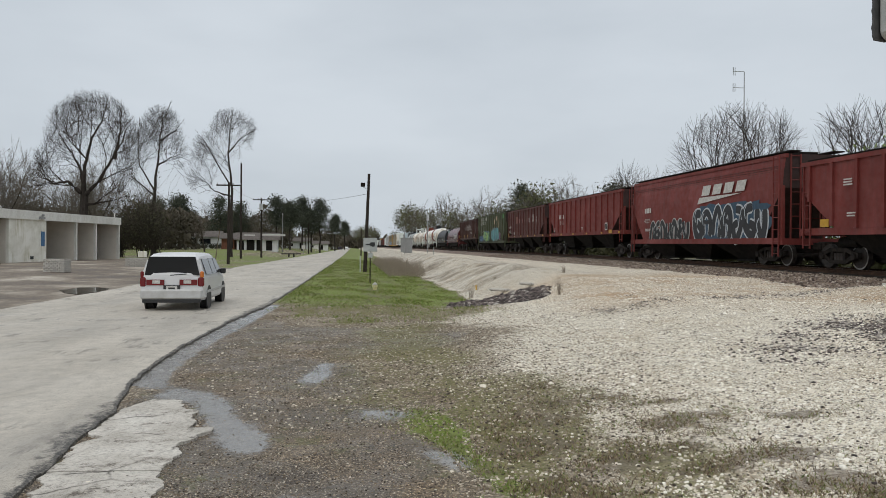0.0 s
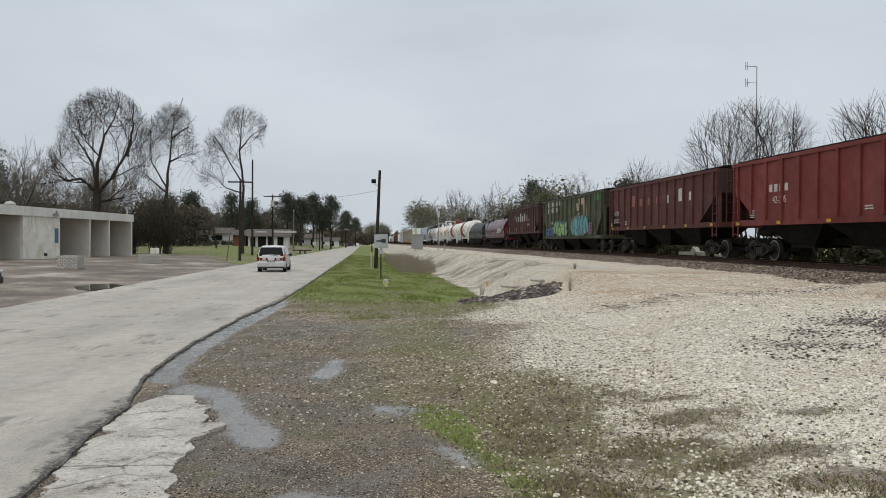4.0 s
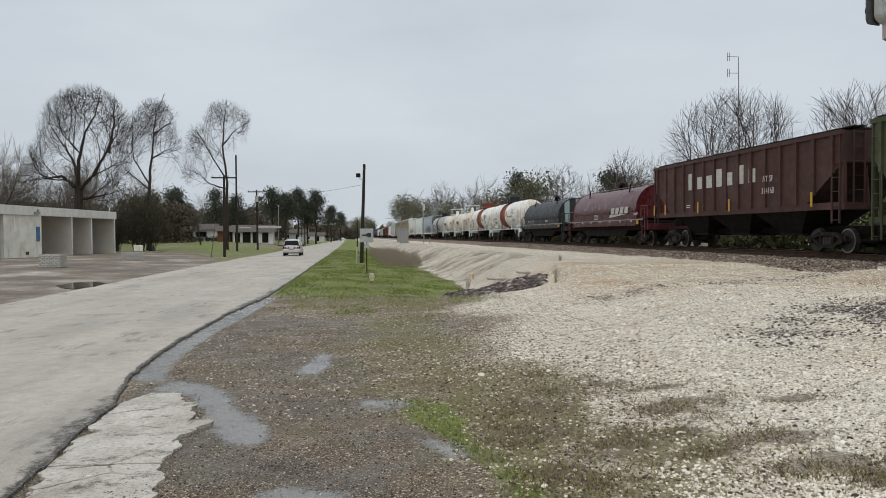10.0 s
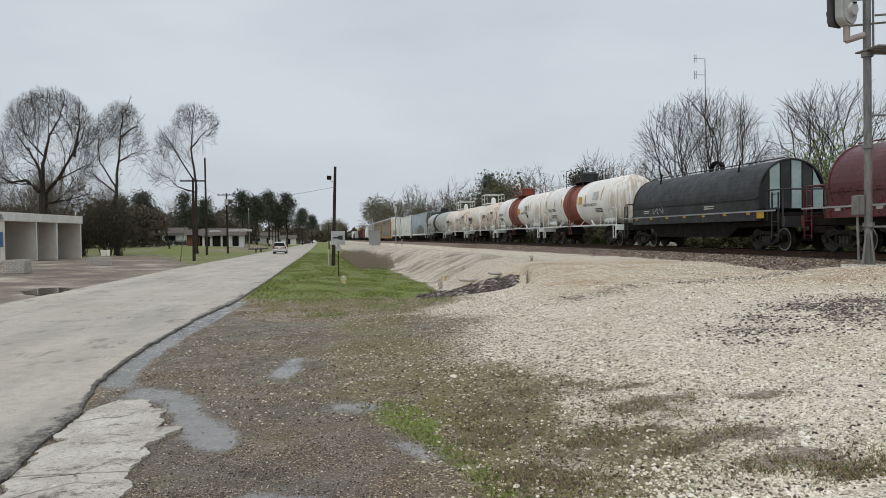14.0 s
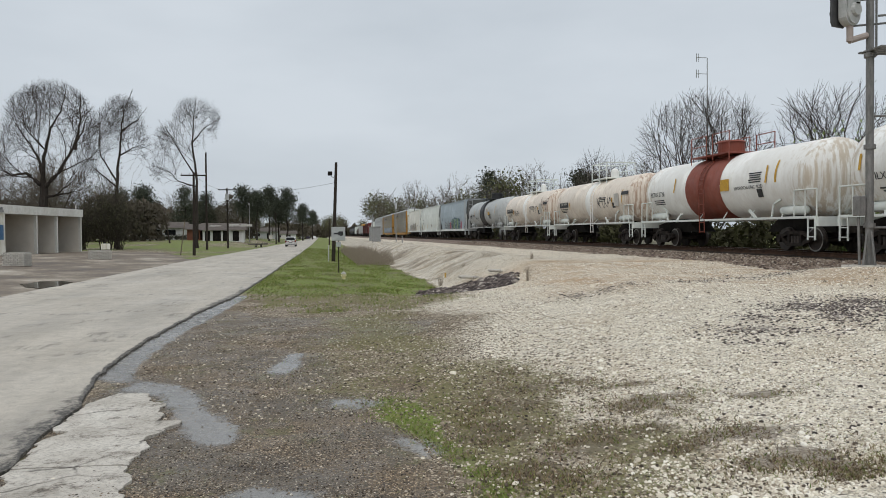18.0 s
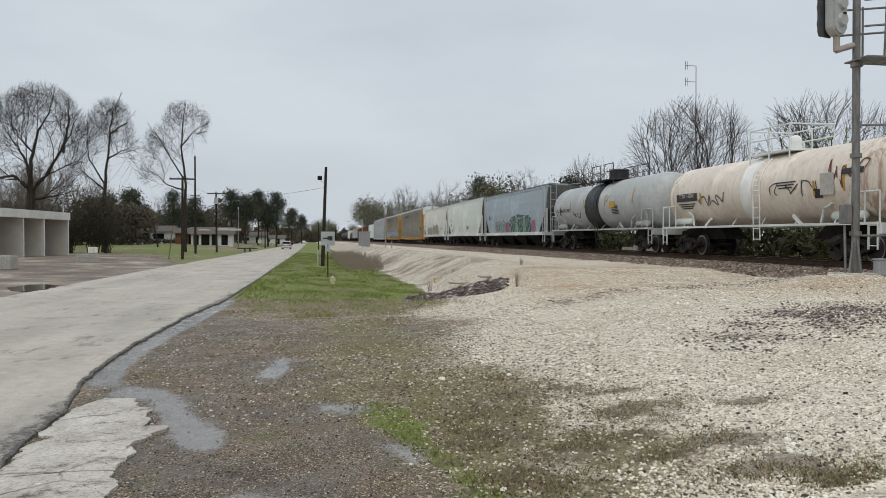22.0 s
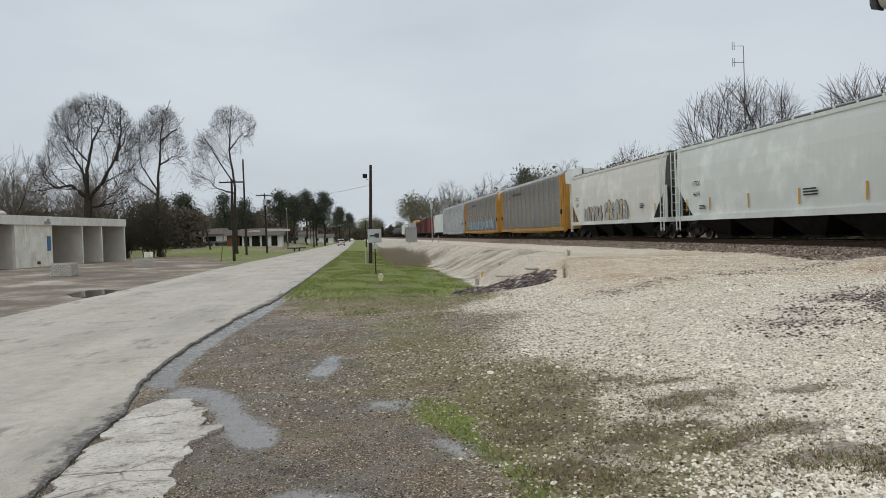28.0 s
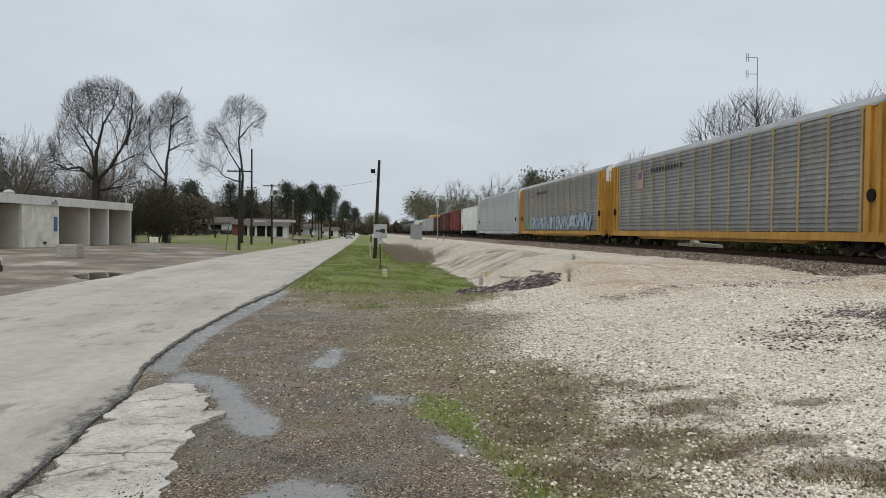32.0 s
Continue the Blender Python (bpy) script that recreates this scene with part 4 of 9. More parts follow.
def hopper(label, length, top, paint_m, ribs=0, zs=1.3, z1f=0.62, cut=2.2, curved=False, sill_m=None, bays=3, walk_posts=False, end_m=None, hatch_m=None, slope_m=None):
    """A covered hopper car."""
    e = car_root(label, length)
    h = length / 2 - 0.75
    W = 1.5
    z1 = zs + (top - zs) * z1f
    end_m = end_m or paint_m
    # body: slope sheets at the ends, side sheets bowed out where curved
    bm = B()
    def side_x(z):
        u = (z - zs) / (top - zs)
        return (W - 0.24 * u ** 3 - 0.10 * (1 - u) ** 2) if curved else W
    levels = [zs, zs + (z1 - zs) * 0.5, z1, z1 + (top - z1) * 0.4, z1 + (top - z1) * 0.75, top]
    rings = []
    for z in levels:
        if z <= z1:
            u = (z - zs) / (z1 - zs)
            y = (h - cut) + cut * u
        else:
            y = h
        x = side_x(z)
        rings.append([bm.verts.new(p) for p in ((-x, -y, z), (x, -y, z), (x, y, z), (-x, y, z))])
    for a, b in zip(rings, rings[1:]):
        for i in range(4):
            bm.faces.new((a[i], a[(i + 1) % 4], b[(i + 1) % 4], b[i]))
    bm.faces.new(rings[0][::-1])
    bm.faces.new(rings[-1])
    bmesh.ops.recalc_face_normals(bm, faces=bm.faces)
    # end-facing sheets get the dark paint that holds grime and the cavity's shade
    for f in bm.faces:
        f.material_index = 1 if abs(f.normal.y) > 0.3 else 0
    part("body", bm, [paint_m, slope_m or M_grimeshade], e)
    # top chord and side sill
    tx = side_x(top)
    for s in (-1, 1):
        bm = B()
        box(bm, s * tx - 0.07, -h - 0.02, top - 0.14, s * tx + 0.07, h + 0.02, top + 0.02)
        part("top_chord", bm, paint_m, e)
        bm = B()
        box(bm, s * (W - 0.06) - 0.05, -h - 0.1, zs - 0.24, s * (W - 0.06) + 0.10, h + 0.1, zs + 0.02)
        part("side_sill", bm, sill_m or paint_m, e)
    # roof walk and hatches
    bm = B()
    box(bm, -0.45, -h + 0.5, top + 0.03, 0.45, h - 0.5, top + 0.17)
    part("roof_hatch", bm, hatch_m or M_under, e)
    for s in (-1, 1):
        bm = B()
        box(bm, s * 0.95 - 0.25, -h - 0.15, top + 0.10, s * 0.95 + 0.25, h + 0.15, top + 0.15)
        part("running_board", bm, M_under if not walk_posts else M_roofz, e)
    if walk_posts:
        for i in range(15):
            y = -h + 0.3 + (2 * h - 0.6) * i / 14
            bm = B()
            box(bm, -tx - 0.03, y - 0.03, top - 0.16, -tx + 0.05, y + 0.03, top + 0.12)
            part("walk_bracket", bm, paint_m, e)
    # ribs
    for s in ((-1, 1) if ribs else ()):
        for i in range(ribs):
            y = -h + 0.5 + (2 * h - 1.0) * i / (ribs - 1)
            u = max(0.0, (abs(y) - (h - cut)) / cut)
            z0 = zs + (z1 - zs) * min(1, u)
            bm = B()
            extrude_poly(bm, [(y - 0.075, z0), (y + 0.075, z0), (y + 0.075, top - 0.12), (y - 0.075, top - 0.12)], 0, s * W - (0.09 if s < 0 else 0), s * W + (0.09 if s > 0 else 0))
            part("rib", bm, paint_m, e)
    # ends: posts, platform, ladders, centre sill
    for s in (-1, 1):
        for sx in (-1, 1):
            bm = B()
            box(bm, sx * (W - 0.1) - 0.07, s * (h - 0.05) - 0.07, zs - 0.2, sx * (W - 0.1) + 0.07, s * (h - 0.05) + 0.07, z1 + 0.1)
            part("corner_post", bm, end_m, e)
            ladder(e, sx * (W + 0.03), s * (h - 0.32), zs - 0.75, top - 0.05, True, end_m, 0.44)
        bm = B()
        box(bm, -W, s * h - 0.12 if s > 0 else -h - 0.12, zs - 0.26, W, s * h + 0.12 if s > 0 else -h + 0.12, zs)
        part("end_sill", bm, end_m, e)
        ladder(e, -0.9, s * (h + 0.08), zs - 0.2, top, False, end_m, 0.42)
        for sx in (-0.45, 0.45):
            bm = B()
            rod(bm, (sx, s * (h - 0.05), zs), (sx, s * (h - 0.2), z1 + 0.2), 0.05, None, 6)
            part("end_brace", bm, end_m, e)
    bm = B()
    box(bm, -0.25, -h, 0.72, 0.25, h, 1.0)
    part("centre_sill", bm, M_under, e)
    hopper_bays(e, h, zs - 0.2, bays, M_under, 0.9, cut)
    bm = B()
    rod(bm, (-0.9, h - 1.6, zs - 0.5), (-0.9, h - 2.6, zs - 0.5), 0.2, None, 10)
    part("air_tank", bm, M_under, e)
    trucks(e, h + 0.2)
    return e, h, -W


def tank_car(label, length, r, zc, paint_m, band_m=None, band=(-1.2, 1.2), house_m=None, rails_top=False, rail_m=None, tilt=0.0, house_y=0.0):
    e = car_root(label, length)
    h = length / 2 - 0.6
    L = h - 0.75
    bm = B()
    n = 28
    prof = [(-L - 0.62 * math.cos(math.pi / 2 * k / 7), r * math.sin(math.pi / 2 * k / 7) if k else 0.02) for k in range(8)]
    prof += [(-p, q) for p, q in prof[::-1]]
    rings = []
    for y, q in prof:
        rings.append([bm.verts.new((q * math.sin(2 * math.pi * k / n), y, zc + q * math.cos(2 * math.pi * k / n))) for k in range(n)])
    for a, b in zip(rings, rings[1:]):
        for k in range(n):
            bm.faces.new((a[k], a[(k + 1) % n], b[(k + 1) % n], b[k]))
    bmesh.ops.recalc_face_normals(bm, faces=bm.faces)
    part("tank", bm, paint_m, e, smooth=True)
    if band_m is not None:
        bm = B()
        bmesh.ops.create_cone(bm, cap_ends=False, segments=n, radius1=r + 0.012, radius2=r + 0.012, depth=band[1] - band[0], matrix=Matrix.Translation((0, (band[0] + band[1]) / 2, zc)) @ Matrix.Rotation(radians(90), 4, "X"))
        part("painted_band", bm, band_m, e, smooth=True)
    for y in (-L * 0.52, L * 0.5):
        bm = B()
        bmesh.ops.create_cone(bm, cap_ends=False, segments=n, radius1=r + 0.006, radius2=r + 0.006, depth=0.06, matrix=Matrix.Translation((0, y, zc)) @ Matrix.Rotation(radians(90), 4, "X"))
        part("weld_seam", bm, paint_m, e, smooth=True)
    rail_m = rail_m or paint_m
    # walkway rail along the side, side brackets, end sills and handrails
    for s in (-1, 1):
        bm = B()
        box(bm, s * 1.42 - 0.05, -h, 1.24, s * 1.42 + 0.05, h, 1.33)
        part("side_rail", bm, rail_m, e)
        for i in range(6):
            y = -L * 0.8 + 1.6 * L * i / 5
            bm = B()
            rod(bm, (s * 1.42, y, 1.3), (s * 0.9, y + 0.5, zc - r * 0.75), 0.03, None, 5)
            part("rail_bracket", bm, rail_m, e)
        for q in (-1, 1):
            bm = B()
            y0, y1 = q * (h - 1.3), q * h
            for a, b in (((s * 1.42, y0, 1.3), (s * 1.42, y0, 2.3)), ((s * 1.42, y0, 2.3), (s * 1.42, y1, 2.3)), ((s * 1.42, y1, 2.3), (s * 1.42, y1, 1.3)), ((s * 1.42, (y0 + y1) / 2, 2.3), (s * 1.42, (y0 + y1) / 2, 1.3))):
                rod(bm, a, b, 0.028, None, 6)
            part("handrail", bm, rail_m, e)
            ladder(e, s * 1.44, q * (h - 0.25), 0.45, 1.3, True, rail_m, 0.4, 3)
    for q in (-1, 1):
        bm = B()
        box(bm, -1.42, q * h - 0.1, 0.95, 1.42, q * h + 0.1, 1.3)
        part("end_sill", bm, rail_m, e)
        bm = B()
        extrude_poly(bm, [(q * (h - 0.2), 0.75), (q * (h - 4.4), 0.75), (q * (h - 3.6), 1.35), (q * (h - 3.2), zc - r * 0.72), (q * (h - 2.2), zc - r * 0.72), (q * (h - 1.6), 1.35), (q * (h - 0.2), 1.1)], 0, -0.5, 0.5)
        part("stub_sill", bm, M_under, e)
        bm = B()
        rod(bm, (-1.12, q * (h - 2.35), 1.56), (-1.12, q * (h - 1.05), 1.56), 0.17, None, 12)
        for yy in (h - 2.35, h - 1.05):
            bmesh.ops.create_uvsphere(bm, u_segments=12, v_segments=6, radius=0.17, matrix=Matrix.Translation((-1.12, q * yy, 1.56)))
        part("brake_cylinder", bm, rail_m, e, smooth=True)
        for sx in (-1.30, 1.30):
            bm = B()
            strip(bm, [(q * (h - 2.9), 1.3), (q * (h - 2.75), 1.85), (q * (h - 2.35), 2.0)], 0.07, sx - 0.03, sx + 0.03)
            part("grab_iron", bm, rail_m, e)
        bm = B()
        strip(bm, [(q * (h - 3.9), 1.28), (q * (h - 4.4), 1.62)], 0.10, -1.36, -1.28)
        part("saddle_brace", bm, rail_m, e)
    # platform and housing on top
    hy = house_y
    if house_m is not None:
        bm = B()
        rod(bm, (0, hy, zc + r - 0.10), (0, hy, zc + r + 0.62), 0.62, 0.60, 20)
        rod(bm, (0, hy, zc + r + 0.62), (0, hy, zc + r + 0.70), 0.66, 0.58, 20)
        part("valve_housing", bm, house_m, e)
        bm = B()
        box(bm, -1.1, hy - 1.7, zc + r - 0.02, 1.1, hy + 1.7, zc + r + 0.05)
        part("platform", bm, house_m, e)
        for sx in (-1.1, 1.1):
            for y, d in ((hy - 1.7, 0.75), (hy + 1.7, -0.75)):
                bm = B()
                rod(bm, (sx, y, zc + r - 0.3), (sx, y, zc + r + 0.95), 0.026, None, 5)
                for z in (0.5, 0.95):
                    rod(bm, (sx, y, zc + r + z), (sx, y + d * 1.9, zc + r + z), 0.024, None, 5)
                rod(bm, (sx, y + d * 1.9, zc + r + 0.95), (sx, y + d * 1.9, zc + r - 0.2), 0.025, None, 5)
                part("platform_rail", bm, house_m, e)
    if rails_top:
        bm = B()
        box(bm, -0.9, hy - 1.3, zc + r - 0.02, 0.9, hy + 1.3, zc + r + 0.06)
        part("platform", bm, rail_m, e)
        bm = B()
        for sx in (-0.95, 0.95):
            for y in (hy - 1.3, hy, hy + 1.3):
                rod(bm, (sx, y, zc + r - 0.35), (sx, y, zc + r + 1.0), 0.028, None, 6)
            for z in (0.55, 1.0):
                rod(bm, (sx, hy - 1.3, zc + r + z), (sx, hy + 1.3, zc + r + z), 0.026, None, 6)
        for y in (hy - 1.3, hy + 1.3):
            rod(bm, (-0.95, y, zc + r + 1.0), (0.95, y, zc + r + 1.0), 0.03, None, 6)
        part("platform_rail", bm, rail_m, e)
        bm = B()
        rod(bm, (0, hy - 0.3, zc + r), (0, hy - 0.3, zc + r + 0.45), 0.27, 0.25, 12)
        bmesh.ops.create_uvsphere(bm, u_segments=12, v_segments=6, radius=0.25, matrix=Matrix.Translation((0, hy - 0.3, zc + r + 0.45)))
        part("valve_dome", bm, M_white, e)
    # side ladder that follows the shell
    bm = B()
    for dy in (-0.22, 0.22):
        last = None
        for k in range(9):
            a = radians(38 + 62 * k / 8)
            p = (-(r + 0.07) * math.sin(a), hy + dy, zc + (r + 0.07) * math.cos(a))
            if last:
                rod(bm, last, p, 0.024, None, 5)
            last = p
        rod(bm, last, (-1.46, hy + dy, 0.7), 0.024, None, 5)
    for k in range(9):
        a = radians(38 + 62 * k / 8)
        p = (-(r + 0.07) * math.sin(a), hy, zc + (r + 0.07) * math.cos(a))
        rod(bm, (p[0], hy - 0.22, p[2]), (p[0], hy + 0.22, p[2]), 0.018, None, 5)
    for k in range(4):
        z = 0.75 + 0.42 * k
        rod(bm, (-1.46, hy - 0.22, z), (-1.46, hy + 0.22, z), 0.018, None, 5)
    part("side_ladder", bm, band_m or rail_m, e)
    trucks(e, h, 1.8)
    return e, h, -r


def on_shell(r, zc, deg):
    """The height and depth of a place on the near side of a tank, deg below its top."""
    a = radians(deg)
    return -(r + 0.02) * math.sin(a), zc + (r + 0.02) * math.cos(a)


def shell_words(e, words, size, y, deg, r, zc, material):
    x, z = on_shell(r, zc, deg)
    me = text_mesh(words, size, material)
    part("lettering", me, None, e, at=pose(x, y, z, 0, 0, 0) @ Matrix.Rotation(radians(-90), 4, "Z") @ Matrix.Rotation(radians(deg), 4, "X"))


def shell_bar(e, y, deg, w, hh, r, zc, material, name="marking"):
    x, z = on_shell(r, zc, deg)
    bm = B()
    box(bm, -w / 2, -hh / 2, -0.004, w / 2, hh / 2, 0.006)
    part(name, bm, material, e, at=pose(x, y, z) @ Matrix.Rotation(radians(-90), 4, "Z") @ Matrix.Rotation(radians(deg), 4, "X"))


def coil_car(label, length, top, hood_m, body_m, striped=False):
    e = car_root(label, length)
    h = length / 2 - 0.6
    W = 1.48
    H = h - 1.5
    zs = 2.15
    bm = B()
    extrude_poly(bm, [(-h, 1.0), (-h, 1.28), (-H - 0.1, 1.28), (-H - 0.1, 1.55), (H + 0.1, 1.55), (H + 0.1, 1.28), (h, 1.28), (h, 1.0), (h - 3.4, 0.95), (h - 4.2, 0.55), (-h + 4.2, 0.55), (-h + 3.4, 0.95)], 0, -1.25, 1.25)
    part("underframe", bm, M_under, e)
    for s in (-1, 1):
        bm = B()
        box(bm, s * W - 0.08, -H, 1.22, s * W + 0.08, H, 1.62)
        part("side_sill", bm, body_m, e)
        bm = B()
        box(bm, s * W - 0.02 - 0.1, -H, 1.60, s * W + 0.02 + 0.1, H, 1.68)
        part("walkway", bm, body_m, e)
    # hood: straight sides and a rounded top
    n = 24
    sec = [(-W, 1.68), (-W, zs)]
    sec += [(-W * math.cos(math.pi * k / n), zs + (top - zs) * math.sin(math.pi * k / n) ** 0.9) for k in range(1, n)]
    sec += [(W, zs), (W, 1.68)]
    bm = B()
    rings = [[bm.verts.new((x, y, z)) for x, z in sec] for y in (-H, H)]
    for i in range(len(sec) - 1):
        bm.faces.new((rings[0][i], rings[1][i], rings[1][i + 1], rings[0][i + 1]))
    if not striped:
        bm.faces.new(rings[0])
    bm.faces.new(rings[1][::-1])
    bmesh.ops.recalc_face_normals(bm, faces=bm.faces)
    part("hood", bm, hood_m, e, smooth=False)
    if striped:
        for i in range(6):
            x0, x1 = -W + 0.03 + i * (2 * W - 0.06) / 6, -W + 0.03 + (i + 1) * (2 * W - 0.06) / 6
            za = zs + (top - zs) * max(0.05, math.sin(math.acos(max(-1, min(1, x0 / W))))) - 0.02
            zb = zs + (top - zs) * max(0.05, math.sin(math.acos(max(-1, min(1, x1 / W))))) - 0.02
            bm = B()
            extrude_poly(bm, [(x0, 1.7), (x1 - 0.05, 1.7), (x1 - 0.05, zb), (x0, za)], 1, -H + 0.02, -H + 0.05)
            part("end_panel", bm, M_glass if i % 2 else hood_m, e, "pale translucent end panel")
    # seam strip with scallops and rim
    for s in (-1, 1):
        bm = B()
        box(bm, s * (W + 0.02) - 0.03, -H, zs - 0.05, s * (W + 0.02) + 0.03, H, zs + 0.03)
        part("hood_seam", bm, hood_m, e)
    for y in (-H, H):
        bm = B()
        for a, b in zip(sec[1:-1], sec[2:-1]):
            rod(bm, (a[0], y, a[1]), (b[0], y, b[1]), 0.045, None, 6)
        part("hood_rim", bm, hood_m, e)
    for y in (-H * 0.62, H * 0.62):
        bm = B()
        rod(bm, (-0.98, y, top - 0.42), (-0.88, y, top + 0.16), 0.045, None, 6)
        part("stacking_post", bm, M_under, e, "dark stacking post")
    bm = B()
    loop = [(0.55 * math.cos(math.pi * k / 8), top - 0.05 + 0.48 * math.sin(math.pi * k / 8) ** 0.6) for k in range(9)]
    strip(bm, loop, 0.12, 0.05, 0.25)
    part("lifting_bail", bm, M_under, e, "dark arched lifting bail")
    # scalloped lap of the hood and the pale sill edge
    for k in range(int(2 * H / 0.45)):
        yy = -H + 0.225 + 0.45 * k
        bm = B()
        extrude_poly(bm, [(yy - 0.2, zs + 0.06), (yy, zs - 0.09), (yy + 0.2, zs + 0.06)], 0, -W - 0.055, -W - 0.02)
        part("hood_scallop", bm, hood_m, e)
    bm = B()
    box(bm, -W - 0.13, -h + 0.2, 1.56, -W - 0.105, h - 0.2, 1.62)
    part("sill_edge", bm, M_roofz, e, "pale worn sill edge")
    bm = B()
    rod(bm, (-0.3, -H, top + 0.06), (-0.3, H, top + 0.06), 0.03, None, 5)
    part("stacking_rail", bm, hood_m, e)
    # end platforms, handrails and ladders
    for q in (-1, 1):
        bm = B()
        for sx in (-1.35, 1.35):
            rod(bm, (sx, q * (h - 0.1), 1.2), (sx, q * (h - 0.1), 2.4), 0.03, None, 6)
            rod(bm, (sx, q * (H + 0.35), 1.2), (sx, q * (H + 0.35), 2.4), 0.03, None, 6)
            rod(bm, (sx, q * (h - 0.1), 2.4), (sx, q * (H + 0.35), 2.4), 0.03, None, 6)
        rod(bm, (-1.35, q * (h - 0.1), 2.4), (1.35, q * (h - 0.1), 2.4), 0.03, None, 6)
        part("handrail", bm, body_m, e)
        ladder(e, -1.47, q * (h - 0.4), 0.5, 2.3, True, body_m, 0.42)
        bm = B()
        box(bm, -1.4, q * h - 0.1, 0.95, 1.4, q * h + 0.1, 1.35)
        part("end_sill", bm, body_m, e)
    bm = B()
    rod(bm, (-1.0, -0.6, 0.9), (-1.0, 0.6, 0.9), 0.22, None, 12)
    part("air_tank", bm, body_m, e)
    trucks(e, h, 1.7)
    return e, h, -W, H


def autorack(label, length, top, post_m, panel_m, seed):
    e = car_root(label, length)
    h = length / 2 - 0.5
    W = 1.5
    z0, z1 = 0.9, top - 0.6
    bm = B()
    extrude_poly(bm, [(-h, 0.72), (-h, 0.9), (h, 0.9), (h, 0.72), (h - 4.6, 0.66), (h - 5.6, 0.45), (-h + 5.6, 0.45), (-h + 4.6, 0.66)], 0, -1.38, 1.38)
    part("underframe", bm, post_m, e, "low yellow flat-car frame" if post_m is M_yellow else "")
    for s in (-1, 1):
        bm = B()
        box(bm, s * W - 0.06, -h + 0.1, 0.60, s * W + 0.09, h - 0.1, 0.92)
        part("side_sill", bm, post_m, e)
    # corrugated panels between posts
    n = 13
    y0, y1 = -h + 1.9, h - 1.9
    w = (y1 - y0) / n
    rows = 20
    sec = []
    dz = (z1 - z0 - 0.1) / rows
    for k in range(rows):
        z = z0 + 0.05 + k * dz
        sec += [(0.0, z), (0.0, z + dz * 0.45), (0.05, z + dz * 0.55), (0.05, z + dz * 0.92)]
    sec.append((0.0, z1 + 0.12))
    bm = B()
    ra = [bm.verts.new((-W + 0.02 - d, -w / 2 + 0.02, z)) for d, z in sec]
    rb = [bm.verts.new((-W + 0.02 - d, w / 2 - 0.02, z)) for d, z in sec]
    for i in range(len(sec) - 1):
        bm.faces.new((ra[i], rb[i], rb[i + 1], ra[i + 1]))
    bmesh.ops.recalc_face_normals(bm, faces=bm.faces)
    for f in bm.faces:
        if f.normal.x > 0.5:
            f.normal_flip()
    me = finish("side_panel", bm, panel_m)
    for i in range(n):
        for s in (1, -1):
            part("side_panel", me, None, e, at=pose(0, y0 + (i + 0.5) * w, 0, 0, 0, 0 if s > 0 else 180))
    bm = B()
    extrude_poly(bm, [(-0.065, z0), (0.065, z0), (0.065, z1), (0.16, z1 + 0.02), (0.16, z1 + 0.12), (-0.16, z1 + 0.12), (-0.16, z1 + 0.02), (-0.065, z1)], 0, -W - 0.055, -W + 0.05)
    post = finish("post", bm, M_post if post_m is M_yellow else post_m)
    for i in range(n + 1):
        part("post", post, None, e, at=pose(0, y0 + i * w, 0))
        part("post", post, None, e, at=pose(0, y0 + i * w, 0, 0, 0, 180))
    # roof: eaves sheet sloping in, then a low arch
    arch = [(-W - 0.05, z1 + 0.05), (-W - 0.03, z1 + 0.16), (-1.25, z1 + 0.42), (-0.85, z1 + 0.54), (-0.4, z1 + 0.6), (0.4, z1 + 0.6), (0.85, z1 + 0.54), (1.25, z1 + 0.42), (W + 0.03, z1 + 0.16), (W + 0.05, z1 + 0.05)]
    bm = B()
    extrude_poly(bm, arch, 1, -h + 0.9, h - 0.9)
    part("roof", bm, M_roofz, e, "dull zinc roof sheets")
    # ends: yellow post columns, door, pale top with words
    for q in (-1, 1):
        for s in (-1, 1):
            for yy, ww in ((h - 1.55, 0.28), (h - 0.95, 0.2), (h - 0.45, 0.16)):
                bm = B()
                box(bm, s * (W - 0.02) - 0.1, q * yy - ww / 2, z0 - 0.1, s * (W - 0.02) + 0.1, q * yy + ww / 2, z1 + 0.1)
                part("end_post", bm, post_m, e)
            bm = B()
            box(bm, s * (W - 0.06) - 0.03, q * (h - 0.95) - 0.85, z0, s * (W - 0.06) + 0.03, q * (h - 0.95) + 0.85, z1 + 0.1)
            part("end_side_sheet", bm, post_m, e)
        bm = B()
        box(bm, -W + 0.05, q * (h - 0.12) - 0.05, z0, W - 0.05, q * (h - 0.12) + 0.05, z1 - 0.76)
        part("end_door", bm, post_m, e)
        bm = B()
        extrude_poly(bm, [(-W + 0.02, z1 - 0.75), (-W + 0.02, z1 + 0.14), (-1.22, z1 + 0.40), (-0.8, z1 + 0.52), (0.8, z1 + 0.52), (1.22, z1 + 0.40), (W - 0.02, z1 + 0.14), (W - 0.02, z1 - 0.75)], 1, q * (h - 0.1) - 0.06, q * (h - 0.1) + 0.06)
        part("end_gable", bm, M_pale, e, "pale painted end gable")
        part("lettering", text_mesh("EXCESS HEIGHT CAR", 0.19, M_kmark), None, e, at=pose(-0.05, q * (h + -0.03), z1 - 0.42, 90, 0, 0 if q < 0 else 180))
        bm = B()
        box(bm, -0.06, q * (h - 0.02) - 0.03, z1 - 0.15, 0.06, q * (h - 0.02) + 0.03, z1 + 0.5)
        part("end_strip", bm, M_kmark, e)
        ladder(e, -W - 0.12, q * (h - 0.25), 0.5, z1 - 0.1, True, post_m, 0.4)
        bm = B()
